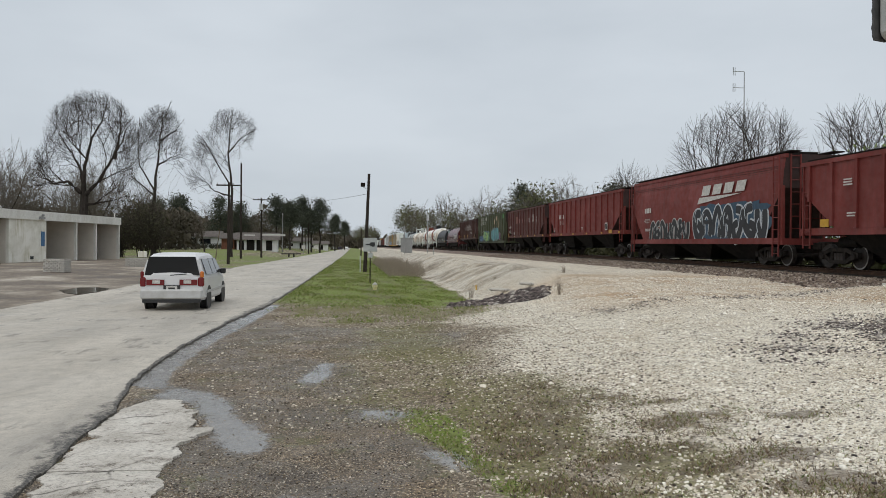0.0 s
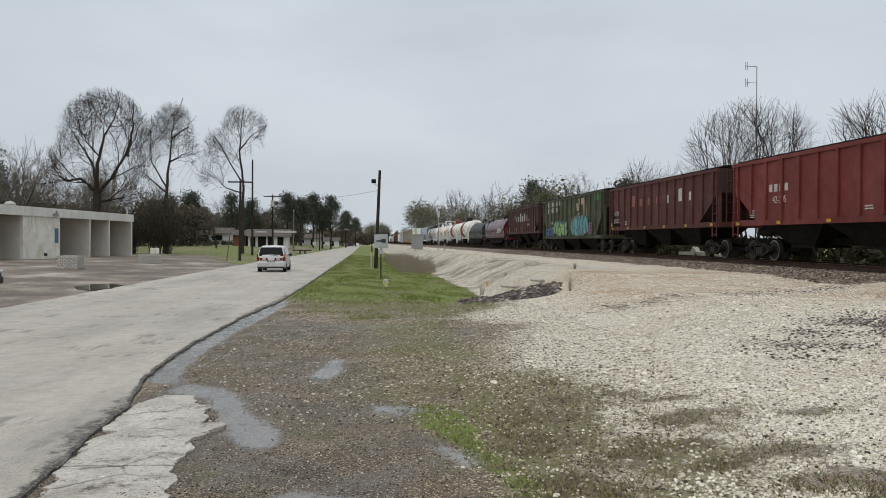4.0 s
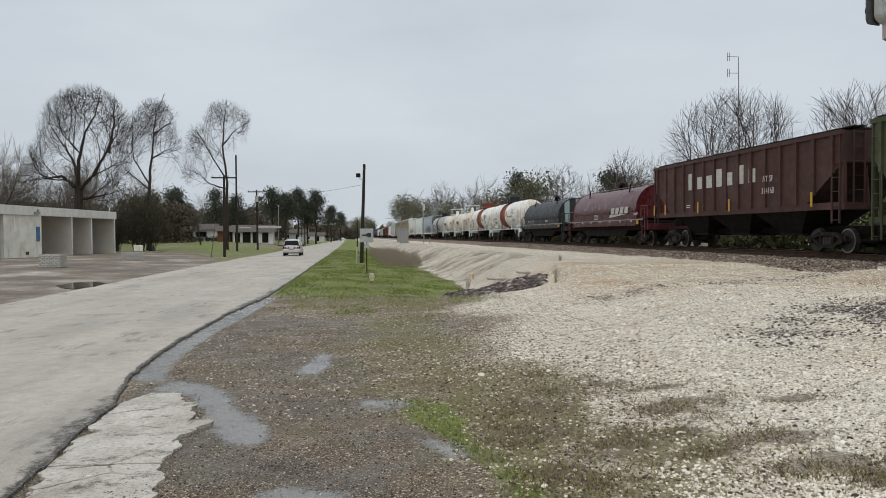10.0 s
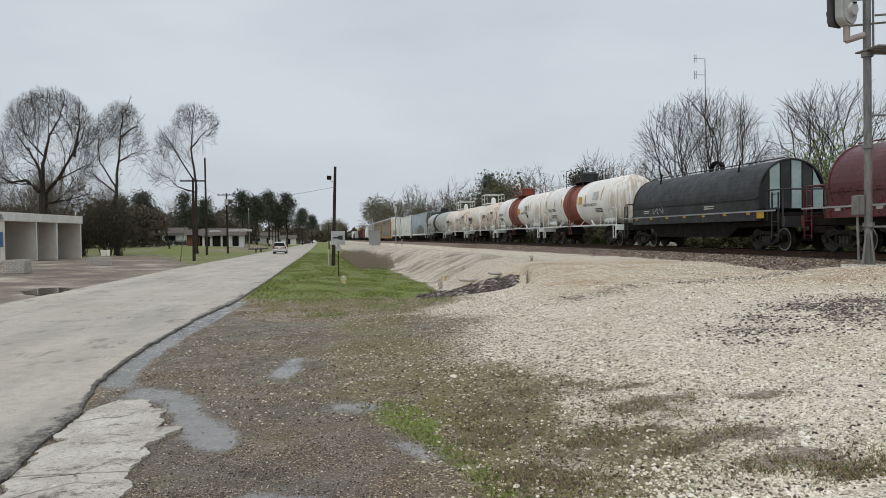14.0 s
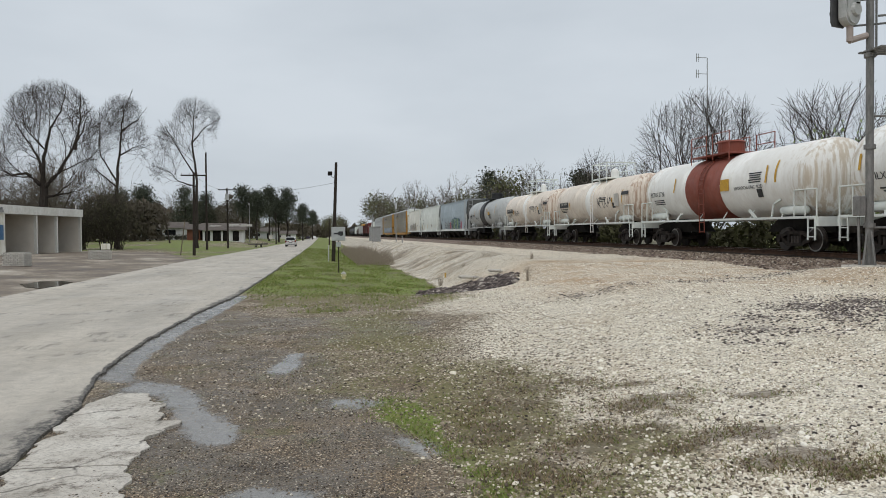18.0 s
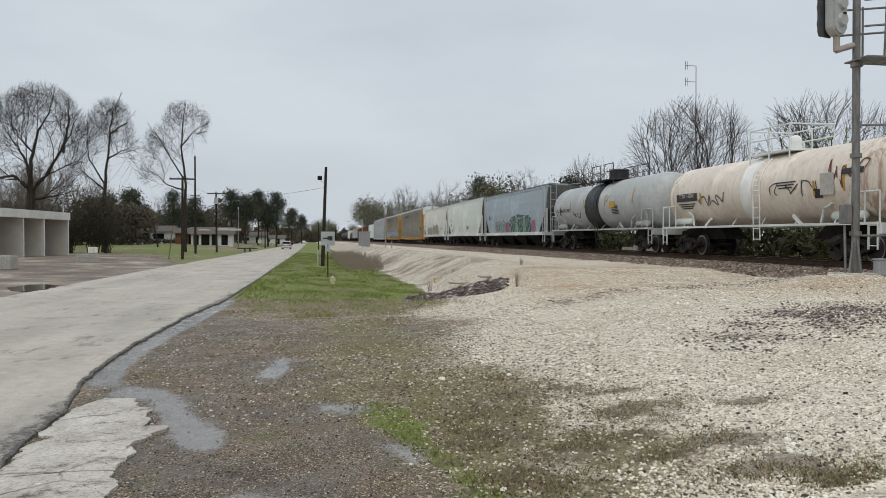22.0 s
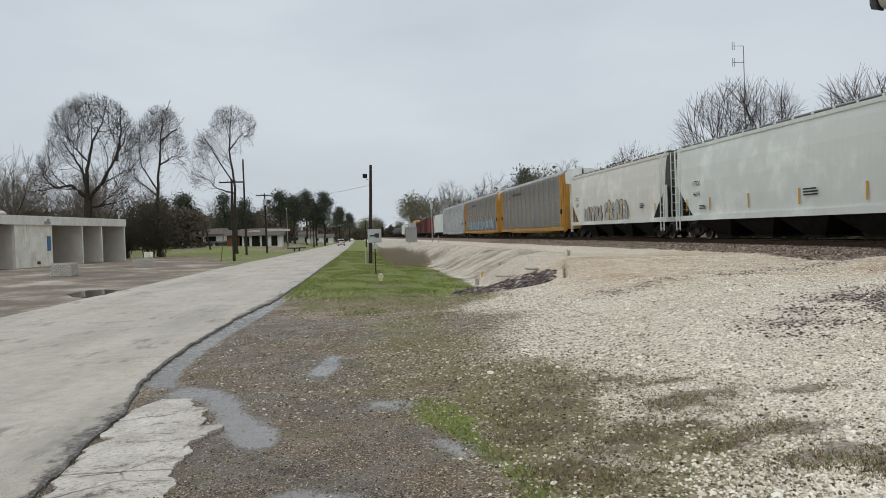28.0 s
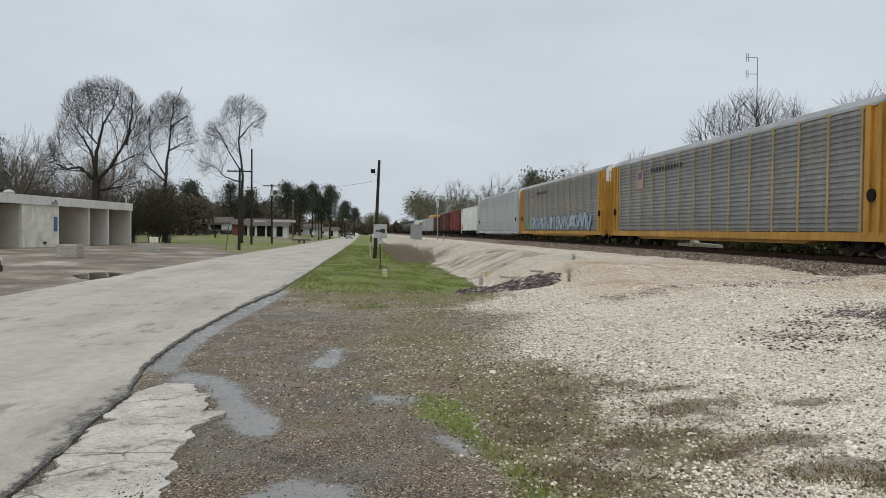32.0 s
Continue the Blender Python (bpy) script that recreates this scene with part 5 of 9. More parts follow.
        rod(bm, (-W - 0.14, q * (h - 1.25), 2.2), (-W - 0.08, q * (h - 1.25), 2.2), 0.22, None, 12)
        part("brake_wheel", bm, M_under, e)
    trucks(e, h, 2.6)
    return e, h, -W, z1, w, y0


def boxcar(label, length, top, paint_m, ribs=14, open_top=False, door=True):
    e = car_root(label, length)
    h = length / 2 - 0.6
    W = 1.48
    bm = B()
    box(bm, -W, -h, 1.05, W, h, top, None, 0.03)
    if open_top:
        for f in [f for f in bm.faces if f.normal.z > 0.9 and f.calc_center_median().z > top - 0.1]:
            bmesh.ops.delete(bm, geom=[f], context="FACES")
    part("body", bm, paint_m, e)
    for s in (-1, 1):
        for i in range(ribs):
            y = -h + 0.2 + (2 * h - 0.4) * i / (ribs - 1)
            if door and abs(y) < 1.6:
                continue
            bm = B()
            box(bm, s * W - 0.06, y - 0.06, 1.1, s * W + 0.06, y + 0.06, top - 0.1)
            part("rib", bm, paint_m, e)
        if door:
            bm = B()
            box(bm, s * (W + 0.04) - 0.04, -1.5, 1.1, s * (W + 0.04) + 0.04, 1.5, top - 0.25)
            part("sliding_door", bm, paint_m, e)
        ladder(e, s * (W + 0.05), -h + 0.35, 0.5, top - 0.1, True, paint_m)
    bm = B()
    if not open_top:
        extrude_poly(bm, [(-W, top - 0.02), (0, top + 0.14), (W, top - 0.02)], 1, -h, h)
        part("roof", bm, M_roofz, e)
    else:
        for s in (-1, 1):
            box(bm, s * W - 0.08, -h, top - 0.08, s * W + 0.08, h, top + 0.05)
        part("top_rail", bm, paint_m, e)
    ladder(e, -0.9, -h - 0.06, 0.9, top, False, paint_m)
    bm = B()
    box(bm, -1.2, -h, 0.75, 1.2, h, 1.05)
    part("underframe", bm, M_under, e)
    trucks(e, h, 1.8)
    return e, h, -W


# ---- the train, car by car, from its near end ----
ENDS = [-121, -102.2, -84.1, -64.2, -46.5, -26.4, -8.4, 8.7, 25.1, 41.1, 57.1, 72.8, 88.6, 106.2, 127.6, 148.2, 168.6, 198.4, 228.8, 258.8, 279,
        296.7, 315, 331, 349, 365, 385, 403, 421, 439, 457, 475]
LEN = [b - a for a, b in zip(ENDS, ENDS[1:])]
KEYED = []


def keep(made, i):
    KEYED.append((made[0], (ENDS[i] + ENDS[i + 1]) / 2, made[1]))
    return made


# brown ribbed hopper
e, h, x = keep(hopper("oxide-red ribbed steel covered hopper car", LEN[0], 4.05, M_red, 13, 1.5, 0.55, 2.0), 0)
bar(e, 7.0, 7.5, 1.56, 1.85, x - 0.012, M_ymark, "yellow_panel")
small_print(e, 5.8, 3.2, x - 0.1, 3, 0.5)
small_print(e, 5.6, 2.0, x - 0.1, 2, 0.5)
# red hopper with bowed sides, white emblem bars and grey-blue graffiti
e, h, x = keep(hopper("bright oxide-red covered hopper car with bowed smooth sides and graffiti", LEN[1], 4.62, M_red, 0, 1.15, 0.60, 1.7, True), 1)
for k in range(4):
    y = -1.15 - 1.12 * k
    bar(e, y - 0.82, y, 3.32, 3.80, x + 0.03, M_wmark, "emblem_bar", 0.22)
bm = B()
extrude_poly(bm, [(-0.75, 2.92), (-0.95, 3.24), (-5.2, 3.24)], 0, x + 0.012, x + 0.02)
part("emblem_stripe", bm, M_wmark, e)
for k in range(4):
    bar(e, 6.1 - 0.24 * k - 0.17, 6.1 - 0.24 * k, 2.72, 3.0, x - 0.006, M_wmark, "emblem_bar")
lettering(e, "422271", 0.36, 5.7, 2.14, x - 0.01, None, 0.85)
small_print(e, 5.6, 1.75, x - 0.006, 2, 0.9)
graffiti(e, 0.2, 5.4, 1.0, 2.25, x + 0.03, 7, [(0.014, 0.014, 0.016)], (0.52, 0.50, 0.48), 12, [(0.60, 0.60, 0.60)])
graffiti(e, -7.3, -0.3, 1.0, 2.75, x + 0.03, 7, [(0.022, 0.022, 0.026)], (0.60, 0.62, 0.64), 16, [(0.50, 0.54, 0.58)], (0.03, 0.075, 0.125))
for z in (3.95, 4.05, 4.15):
    bar(e, -h + 0.3, h - 0.3, z, z + 0.025, x + 0.14, M_red2, "paint_line")
# red ribbed hopper
e, h, x = keep(hopper("oxide-red ribbed three-bay covered hopper car", LEN[2], 4.45, M_red, 15, 1.80, 0.55, 2.1), 2)
lettering(e, "42-205", 0.42, 5.2, 2.5, x - 0.012, None, 0.9)
for k in range(4):
    bar(e, 6.0 - 0.4 * k - 0.25, 6.0 - 0.4 * k, 2.98, 3.3, x - 0.012, M_wmark, "emblem_bar")
bar(e, -6.45, -5.95, 1.86, 2.36, x - 0.095, M_wmark, "white_panel")
bar(e, -6.38, -6.02, 1.92, 2.28, x - 0.10, M_kmark, "dark_panel")
bar(e, -7.35, -6.75, 1.62, 1.86, x - 0.10, M_ymark, "yellow_panel")
small_print(e, -0.5, 2.1, x - 0.012, 2, 0.5)
small_print(e, 7.4, 2.2, x - 0.012, 4, 0.4)
reflectors(e, h, 1.6, x - 0.06, 6)
# brown ribbed hopper
e, h, x = keep(hopper("faded brown ribbed covered hopper car", LEN[3], 4.45, M_red2, 14, 1.80, 0.55, 2.1), 3)
for k in range(7):
    y = 3.8 - 1.35 * k - (0.5 if k > 4 else 0)
    bar(e, y - 0.45, y + 0.05, 3.05, 3.75 if k in (0, 5) else 3.5, x - 0.012, M_wmark if k > 3 else spray((0.30, 0.10, 0.08)), "emblem_bar")
lettering(e, "AT SF", 0.42, 6.6, 2.55, x - 0.095, None, 0.9)
lettering(e, "315532", 0.42, 6.6, 2.05, x - 0.095, None, 0.9)
small_print(e, 5.0, 2.1, x - 0.012, 3, 0.5)
bar(e, 7.6, 8.0, 1.84, 2.06, x - 0.012, M_ymark, "yellow_panel")
reflectors(e, h, 1.62, x - 0.06, 6)
# green hopper with bright graffiti
e, h, x = keep(hopper("faded dark-green ribbed covered hopper car covered in bright graffiti", LEN[4], 4.55, M_green, 14, 1.27, 0.62, 1.9, False, M_green, 3, False, M_green), 4)
for row, zz in ((10, 3.95), (8, 3.40)):
    for k in range(row):
        y = 7.2 - 0.50 * k
        if k % 4 == 1:
            continue
        bar(e, y - 0.27, y + 0.06, zz, zz + 0.42, x - 0.012, M_wmark, "emblem_bar")
lettering(e, "BN 460833", 0.34, 5.9, 2.35, x - 0.012, None, 0.8)
small_print(e, 5.4, 2.0, x - 0.012, 4, 0.9)
TAN = (0.50, 0.36, 0.24)
for y0, y1, z0, z1 in ((-2.3, -2.9, 3.3, 3.9), (-2.9, -4.9, 3.75, 4.25), (-2.9, -3.6, 2.55, 3.1), (-4.3, -5.1, 2.5, 3.75), (-3.6, -4.3, 2.5, 2.9), (-2.5, -3.1, 2.3, 2.55)):
    bar(e, y1, y0, z0, z1, x - 0.014, spray(TAN), "emblem_block", -0.15)
graffiti(e, 0.3, 4.6, 1.22, 2.5, x - 0.095, 5, [(0.30, 0.52, 0.16), (0.20, 0.46, 0.22), (0.36, 0.52, 0.13)], (0.02, 0.05, 0.06), 21, [(0.55, 0.62, 0.20)], (0.05, 0.11, 0.14))
graffiti(e, -5.6, -1.0, 1.22, 2.75, x - 0.095, 5, [(0.10, 0.33, 0.36), (0.14, 0.40, 0.42), (0.08, 0.27, 0.32)], (0.02, 0.03, 0.05), 22, [(0.40, 0.50, 0.50)], (0.13, 0.17, 0.15))
graffiti(e, -6.8, -5.8, 1.25, 2.3, x - 0.095, 3, [(0.16, 0.05, 0.12)], (0.45, 0.36, 0.40), 23)
graffiti(e, 4.7, 7.9, 1.22, 1.95, x - 0.095, 4, [(0.05, 0.17, 0.32), (0.10, 0.13, 0.28)], (0.06, 0.16, 0.26), 24)
bar(e, -8.2, -7.0, 3.9, 4.4, x - 0.013, spray((0.05, 0.22, 0.04)), "green_patch")
# brown hopper with seven white bars
e, h, x = keep(hopper("dark brown ribbed covered hopper car", LEN[5], 4.42, M_red3, 15, 1.85, 0.55, 2.1), 5)
for k in range(7):
    y = 3.85 - 0.98 * k
    tall = k in (0, 3, 5)
    bar(e, y - 0.48, y + 0.06, 2.95, 3.78 if tall else 3.55, x - 0.012, M_wmark, "emblem_bar")
small_print(e, 3.9, 2.15, x - 0.012, 2, 0.5)
lettering(e, "AT SF", 0.36, -3.6, 2.9, x - 0.095, None, 0.9)
lettering(e, "314168", 0.36, -3.6, 2.4, x - 0.095, None, 0.9)
for y in (8.1, 6.6, 2.7, -0.4, -6.6):
    bar(e, y - 0.07, y + 0.07, 1.75, 2.3, x - 0.10, M_ymark, "reflector")
# maroon coil car
e, h, x, H = keep(coil_car("maroon steel coil car with a rounded hood", LEN[6], 3.75, M_maroon, M_maroon), 6)
for k in range(4):
    y = -2.05 - 0.82 * k
    bar(e, y - 0.60, y, 2.02, 2.42, x - 0.05, M_wmark, "emblem_bar", 0.16)
bm = B()
extrude_poly(bm, [(-1.75, 1.78), (-1.9, 1.98), (-5.2, 1.98)], 0, x - 0.05, x - 0.042)
part("emblem_stripe", bm, M_wmark, e)
small_print(e, 1.0, 2.0, x - 0.012, 4, 0.8)
small_print(e, -6.4, 1.95, x - 0.012, 2, 0.7)
bar(e, -7.0, -6.6, 1.3, 1.6, x - 0.09, M_ymark, "yellow_panel")
reflectors(e, H, 1.46, x - 0.09, 7, M_wmark)
# black coil car
e, h, x, H = keep(coil_car("black steel coil car with a rounded hood and pale end panels", LEN[7], 3.7, M_black, M_black, True), 7)
bar(e, -6.6, -6.1, 1.3, 1.6, x - 0.09, M_ymark, "yellow_panel")
scribble(e, 2.2, 3.6, 1.72, 2.3, (0.42, 0.42, 0.44), 0.05, 31, lambda u, v, o: (x - 0.01 - o, u, v), 2)
small_print(e, -2.2, 1.9, x - 0.012, 2, 0.9)
small_print(e, 4.4, 1.9, x - 0.012, 2, 0.7)
reflectors(e, H, 1.46, x - 0.09, 7, M_ymark)
# white tank cars with brick bands
R1, Z1 = 1.52, 2.82
e, h, x = keep(tank_car("white acid tank car with a brick-red band and black valve housing", LEN[8], R1, Z1, M_white, M_band, (-0.6, 2.2), M_black, False, M_pale, 0, 0.9), 8)
shell_words(e, "TILX 112838", 0.34, 4.95, 105, R1, Z1, M_kmark)
shell_words(e, "HYDROCHLORIC ACID", 0.24, -3.2, 100, R1, Z1, M_kmark)
shell_bar(e, -1.45, 84, 0.62, 0.5, R1, Z1, M_ymark, "yellow_panel")
for y in (6.3, 4.2, 2.6, -0.75, -2.4):
    shell_bar(e, y, 82, 0.10, 0.55, R1, Z1, M_ymark, "reflector")
for k in range(3):
    shell_bar(e, 4.9, 116 + 4 * k, 1.3 - 0.2 * k, 0.05, R1, Z1, M_kmark)
    shell_bar(e, -4.6, 108 + 4 * k, 1.2, 0.05, R1, Z1, M_kmark)
part("reflector", ribbon(B(), [(-5.2, 0.0), (-5.2, 0.4), (-5.2, 0.95)], 0.13, on_tank(R1, Z1), 0.004), M_ymark, e, "long yellow reflector strip")
shell_bar(e, -4.2, 76, 0.9, 0.5, R1, Z1, spray((0.58, 0.58, 0.56)), "pale_panel")
R2, Z2 = 1.48, 2.78
e, h, x = keep(tank_car("white acid tank car with a brick-red band and red housing", LEN[9], R2, Z2, M_white, M_band, (-0.9, 2.3), M_band, False, M_pale, 0, 0.7), 9)
shell_words(e, "RCRX 2726", 0.33, 5.3, 98, R2, Z2, M_kmark)
shell_words(e, "HYDROCHLORIC ACID", 0.2, -3.1, 100, R2, Z2, M_kmark)
shell_bar(e, -1.3, 90, 0.7, 0.5, R2, Z2, M_ymark, "yellow_panel")
for y in (3.4, -4.4):
    shell_bar(e, y, 80, 0.10, 0.7, R2, Z2, M_ymark, "reflector")
for k in range(5):
    shell_bar(e, -3.6, 76 + 3.5 * k, 0.9 - 0.1 * (k % 3), 0.045, R2, Z2, M_kmark)
    if k < 3:
        shell_bar(e, 5.2, 106 + 4 * k, 1.1, 0.045, R2, Z2, M_kmark)
shell_bar(e, -3.9, 108, 0.35, 0.35, R2, Z2, M_kmark, "placard")
part("reflector", ribbon(B(), [(-5.0, -0.1), (-5.0, 0.3), (-5.0, 0.8)], 0.13, on_tank(R2, Z2), 0.004), M_ymark, e, "long yellow reflector strip")
# stained cream tank cars
for i, sd in ((10, 41), (11, 42)):
    e, h, x = keep(tank_car("rust-stained cream tank car with a white railed platform", LEN[i], 1.45, 2.72, M_cream, M_white, (-0.35, 0.45), None, True, M_pale, 0, -0.8), i)
    shell_bar(e, 4.85, 92, 1.9, 0.36, 1.45, 2.72, M_kmark, "dark_panel")
    shell_words(e, "TCBX 140047" if i == 10 else "TCBX 140081", 0.24, 4.85, 92.5, 1.457, 2.725, M_wmark)
    for k in range(3):
        shell_bar(e, 4.9, 104 + 4 * k, 1.5 - 0.3 * k, 0.05, 1.45, 2.72, M_kmark)
        shell_bar(e, -2.6, 84 + 4 * k, 1.2 - 0.2 * k, 0.045, 1.45, 2.72, M_kmark)
    for y in (3.6, -4.2):
        shell_bar(e, y, 96, 0.09, 0.5, 1.45, 2.72, M_ymark, "reflector")
    put = on_tank(1.45, 2.72)
    scribble(e, -4.4, -1.6, -0.45, 0.22, (0.06, 0.06, 0.07), 0.045, sd, put, 3)
    if i == 11:
        scribble(e, 1.6, 3.9, -0.5, 0.1, (0.10, 0.10, 0.11), 0.06, sd + 5, put, 2)
        scribble(e, -6.9, -4.8, -0.25, 0.85, (0.17, 0.06, 0.04), 0.06, sd + 9, put, 3)
    shell_bar(e, -6.1, 78, 1.0, 0.2, 1.45, 2.72, M_kmark, "dark_panel")
    shell_bar(e, -4.9, 92, 0.7, 0.75, 1.45, 2.72, spray((0.56, 0.53, 0.48)), "pale_panel")
    shell_bar(e, -4.4, 104, 0.42, 0.32, 1.45, 2.72, M_kmark, "placard")
    part("reflector", ribbon(B(), [(-5.7, -0.35), (-5.7, 0.1), (-5.7, 0.55)], 0.11, put, 0.004), M_ymark, e, "long yellow reflector strip")
# grey tank car with a black band
e, h, x = keep(tank_car("grey tank car with a black painted band", LEN[12], 1.52, 2.78, M_gray, M_black, (-1.0, 1.35), M_black, False, M_gray, 0, -0.6), 12)
shell_words(e, "GATX 218882", 0.32, 5.0, 100, 1.52, 2.78, M_kmark)
shell_bar(e, -3.1, 92, 0.8, 0.36, 1.52, 2.78, M_ymark, "yellow_panel")
for y in (4.0, 1.6, -2.0):
    shell_bar(e, y, 84, 0.09, 0.55, 1.52, 2.78, M_ymark, "reflector")
put = on_tank(1.52, 2.78)
scribble(e, 2.0, 3.6, -0.75, -0.2, (0.03, 0.03, 0.035), 0.07, 7, put, 2)
scribble(e, 5.6, 6.9, -0.55, 0.1, (0.03, 0.03, 0.035), 0.08, 8, put, 2)
rr = random.Random(7)
part("reflector", ribbon(B(), [(-5.9, -0.1), (-5.9, 0.3), (-5.9, 0.8)], 0.14, put, 0.004), M_ymark, e, "long yellow reflector strip")
for k in range(6):
    shell_bar(e, -2.3 + rr.uniform(-0.3, 0.3), 74 + rr.uniform(-6, 6), rr.uniform(0.04, 0.2), rr.uniform(0.1, 0.4), 1.525, 2.78, M_wmark, "graffiti_stroke")
    shell_bar(e, -3.4, 96 + 3.4 * k, 1.0 - 0.1 * (k % 3), 0.045, 1.52, 2.78, M_kmark)
# long smooth hoppers
e, h, x = keep(hopper("long smooth blue-grey covered hopper car with graffiti", LEN[13], 4.72, M_blue, 0, 1.22, 0.48, 1.9, True, M_pale, 4, True, M_gray, M_roofz, M_endgrey), 13)
graffiti(e, 1.6, 5.6, 1.05, 2.3, x + 0.035, 6, [(0.44, 0.48, 0.48), (0.30, 0.38, 0.42)], (0.025, 0.03, 0.045), 51, [(0.60, 0.62, 0.62)])
graffiti(e, -6.2, 0.3, 1.05, 2.55, x + 0.035, 8, [(0.025, 0.12, 0.13), (0.03, 0.09, 0.16), (0.22, 0.34, 0.12)], (0.50, 0.56, 0.50), 52, [(0.42, 0.50, 0.16)], (0.05, 0.12, 0.16))
for y, w2 in ((1.5, 1.1), (-6.3, 0.9)):
    part("graffiti_cloud", cloud(B(), y - w2, y, 1.1, 2.2, lambda u, v, o: (-1.462 - o, u, v), 0.001, random.Random(53)), spray((0.45, 0.13, 0.18)), e, "pink cloud of sprayed colour")
small_print(e, 7.8, 2.8, x - 0.006, 4, 0.5, M_kmark)
e, h, x = keep(hopper("long smooth off-white covered hopper car", LEN[14], 4.86, M_pale, 0, 1.22, 0.48, 1.9, True, M_pale, 4, True, M_pale, M_roofz, M_endgrey), 14)
lettering(e, "UTCX", 0.36, 7.0, 2.75, x - 0.006, M_kmark, 0.85)
lettering(e, "46104", 0.36, 7.0, 2.2, x - 0.006, M_kmark, 0.85)
small_print(e, 6.4, 1.7, x + 0.02, 3, 0.7, M_kmark, 0.04)
small_print(e, -2.8, 2.0, x - 0.006, 3, 1.0, M_kmark, 0.06)
for y in (8.2, 5.6, 1.9, -2.0, -6.0):
    bar(e, y - 0.05, y + 0.05, 1.45, 2.1, x + 0.015, M_ymark, "reflector")
e, h, x = keep(hopper("long smooth ivory covered hopper car with pale graffiti", LEN[15], 4.86, M_pale2, 0, 1.22, 0.48, 1.9, True, M_pale, 4, True, M_pale, M_roofz, M_endgrey), 15)
graffiti(e, 1.6, 5.9, 1.0, 2.35, x + 0.035, 6, [(0.52, 0.51, 0.47), (0.46, 0.46, 0.44), (0.52, 0.42, 0.36)], (0.15, 0.15, 0.15), 61, [(0.55, 0.36, 0.15), (0.4, 0.4, 0.4)])
graffiti(e, -3.4, 1.2, 1.0, 2.55, x + 0.035, 6, [(0.53, 0.52, 0.47), (0.56, 0.45, 0.26), (0.47, 0.47, 0.45)], (0.17, 0.17, 0.16), 62, [(0.35, 0.34, 0.33)])
lettering(e, "UTCX", 0.34, 7.6, 2.9, x - 0.006, M_kmark, 0.85)
lettering(e, "59028", 0.34, 7.6, 2.4, x - 0.006, M_kmark, 0.85)
small_print(e, -6.0, 2.1, x - 0.006, 3, 0.7, M_kmark, 0.06)
for y in (-8.0, -3.6, 9.0):
    bar(e, y - 0.05, y + 0.05, 1.45, 2.1, x + 0.015, M_ymark, "reflector")
# autoracks
for i, pm, qm, lab in ((16, M_yellow, M_zinc, "yellow and galvanised-steel autorack car"), (17, M_yellow, M_zinc, "yellow and galvanised-steel autorack car with pale graffiti"), (18, M_zinc2, M_zinc2, "pale grey galvanised-steel autorack car")):
    e, h, x, z1, w, y0 = keep(autorack(lab, LEN[i], 5.82, pm, qm, i), i)
    if i < 18:
        bar(e, 8.1, 9.3, 3.55, 4.7, x - 0.055, spray((0.45, 0.30, 0.22)), "shield_panel")
        bar(e, 8.35, 9.05, 4.15, 4.6, x - 0.060, spray((0.16, 0.10, 0.22)), "shield_field")
        for k in range(11):
            yy = 6.9 - 0.42 * k
            bar(e, yy - 0.26, yy, 4.46, 4.72, x - 0.055, M_kmark, "emblem_bar")
    if i == 17:
        graffiti(e, -11.4, 9.6, 1.0, 2.3, x - 0.052, 18, [(0.40, 0.48, 0.56), (0.52, 0.57, 0.62), (0.30, 0.42, 0.55)], (0.12, 0.22, 0.36), 71, [(0.6, 0.62, 0.65)])
        graffiti(e, 9.6, 12.2, 1.0, 2.0, x - 0.052, 2, [(0.25, 0.42, 0.10), (0.40, 0.48, 0.16)], (0.10, 0.16, 0.06), 72)
# the far part of the train
keep(hopper("off-white smooth covered hopper car", LEN[19], 4.7, M_pale, 0, 1.22, 0.5, 1.9, True, M_pale, 3, True, M_pale, M_roofz, M_endgrey), 19)
keep(boxcar("rust-red ribbed boxcar with sliding door", LEN[20], 4.75, M_red, 15), 20)
keep(boxcar("dark red ribbed boxcar with sliding door", LEN[21], 4.6, M_red2, 15), 21)
keep(boxcar("red open-top gondola with tall sides", LEN[22], 4.1, M_red2, 12, True, False), 22)
e, h, x = keep(boxcar("grey ribbed boxcar with a yellow load above", LEN[23], 4.2, M_gray, 12, True, False), 23)
bm = B()
box(bm, -1.3, -h + 1, 3.2, 1.3, h - 1, 5.0, None, 0.25)
part("load", bm, M_yellow, e, "yellow wrapped load")
keep(boxcar("grey boxcar with faded panels", LEN[24], 4.4, M_gray, 12), 24)
keep(coil_car("brown coil car with a rounded hood", LEN[25], 3.7, M_red3, M_red3), 25)
keep(boxcar("off-white ribbed boxcar with sliding door", LEN[26], 4.5, M_pale, 12), 26)
for i in range(27, 31):
    keep(tank_car("black weathered tank car far back", LEN[i], 1.5, 2.75, M_black, None, (0, 0), M_black, False, M_black), i)


def blob_outline(pts, y_step=0.06):
    """Closes a loop of plan points and roughens it."""
    out = []
    n = len(pts)
    for i in range(n):
        a, b = Vector(pts[i]), Vector(pts[(i + 1) % n])
        k = max(2, int((b - a).length / 0.04))
        for j in range(k):
            p = a.lerp(b, j / k)
            q = 0.16 * noise.noise((p.x * 3.5, p.y * 3.5, 1)) + 0.05 * noise.noise((p.x * 12, p.y * 12, 2))
            out.append((p.x + q, p.y + q * 0.7))
    return out


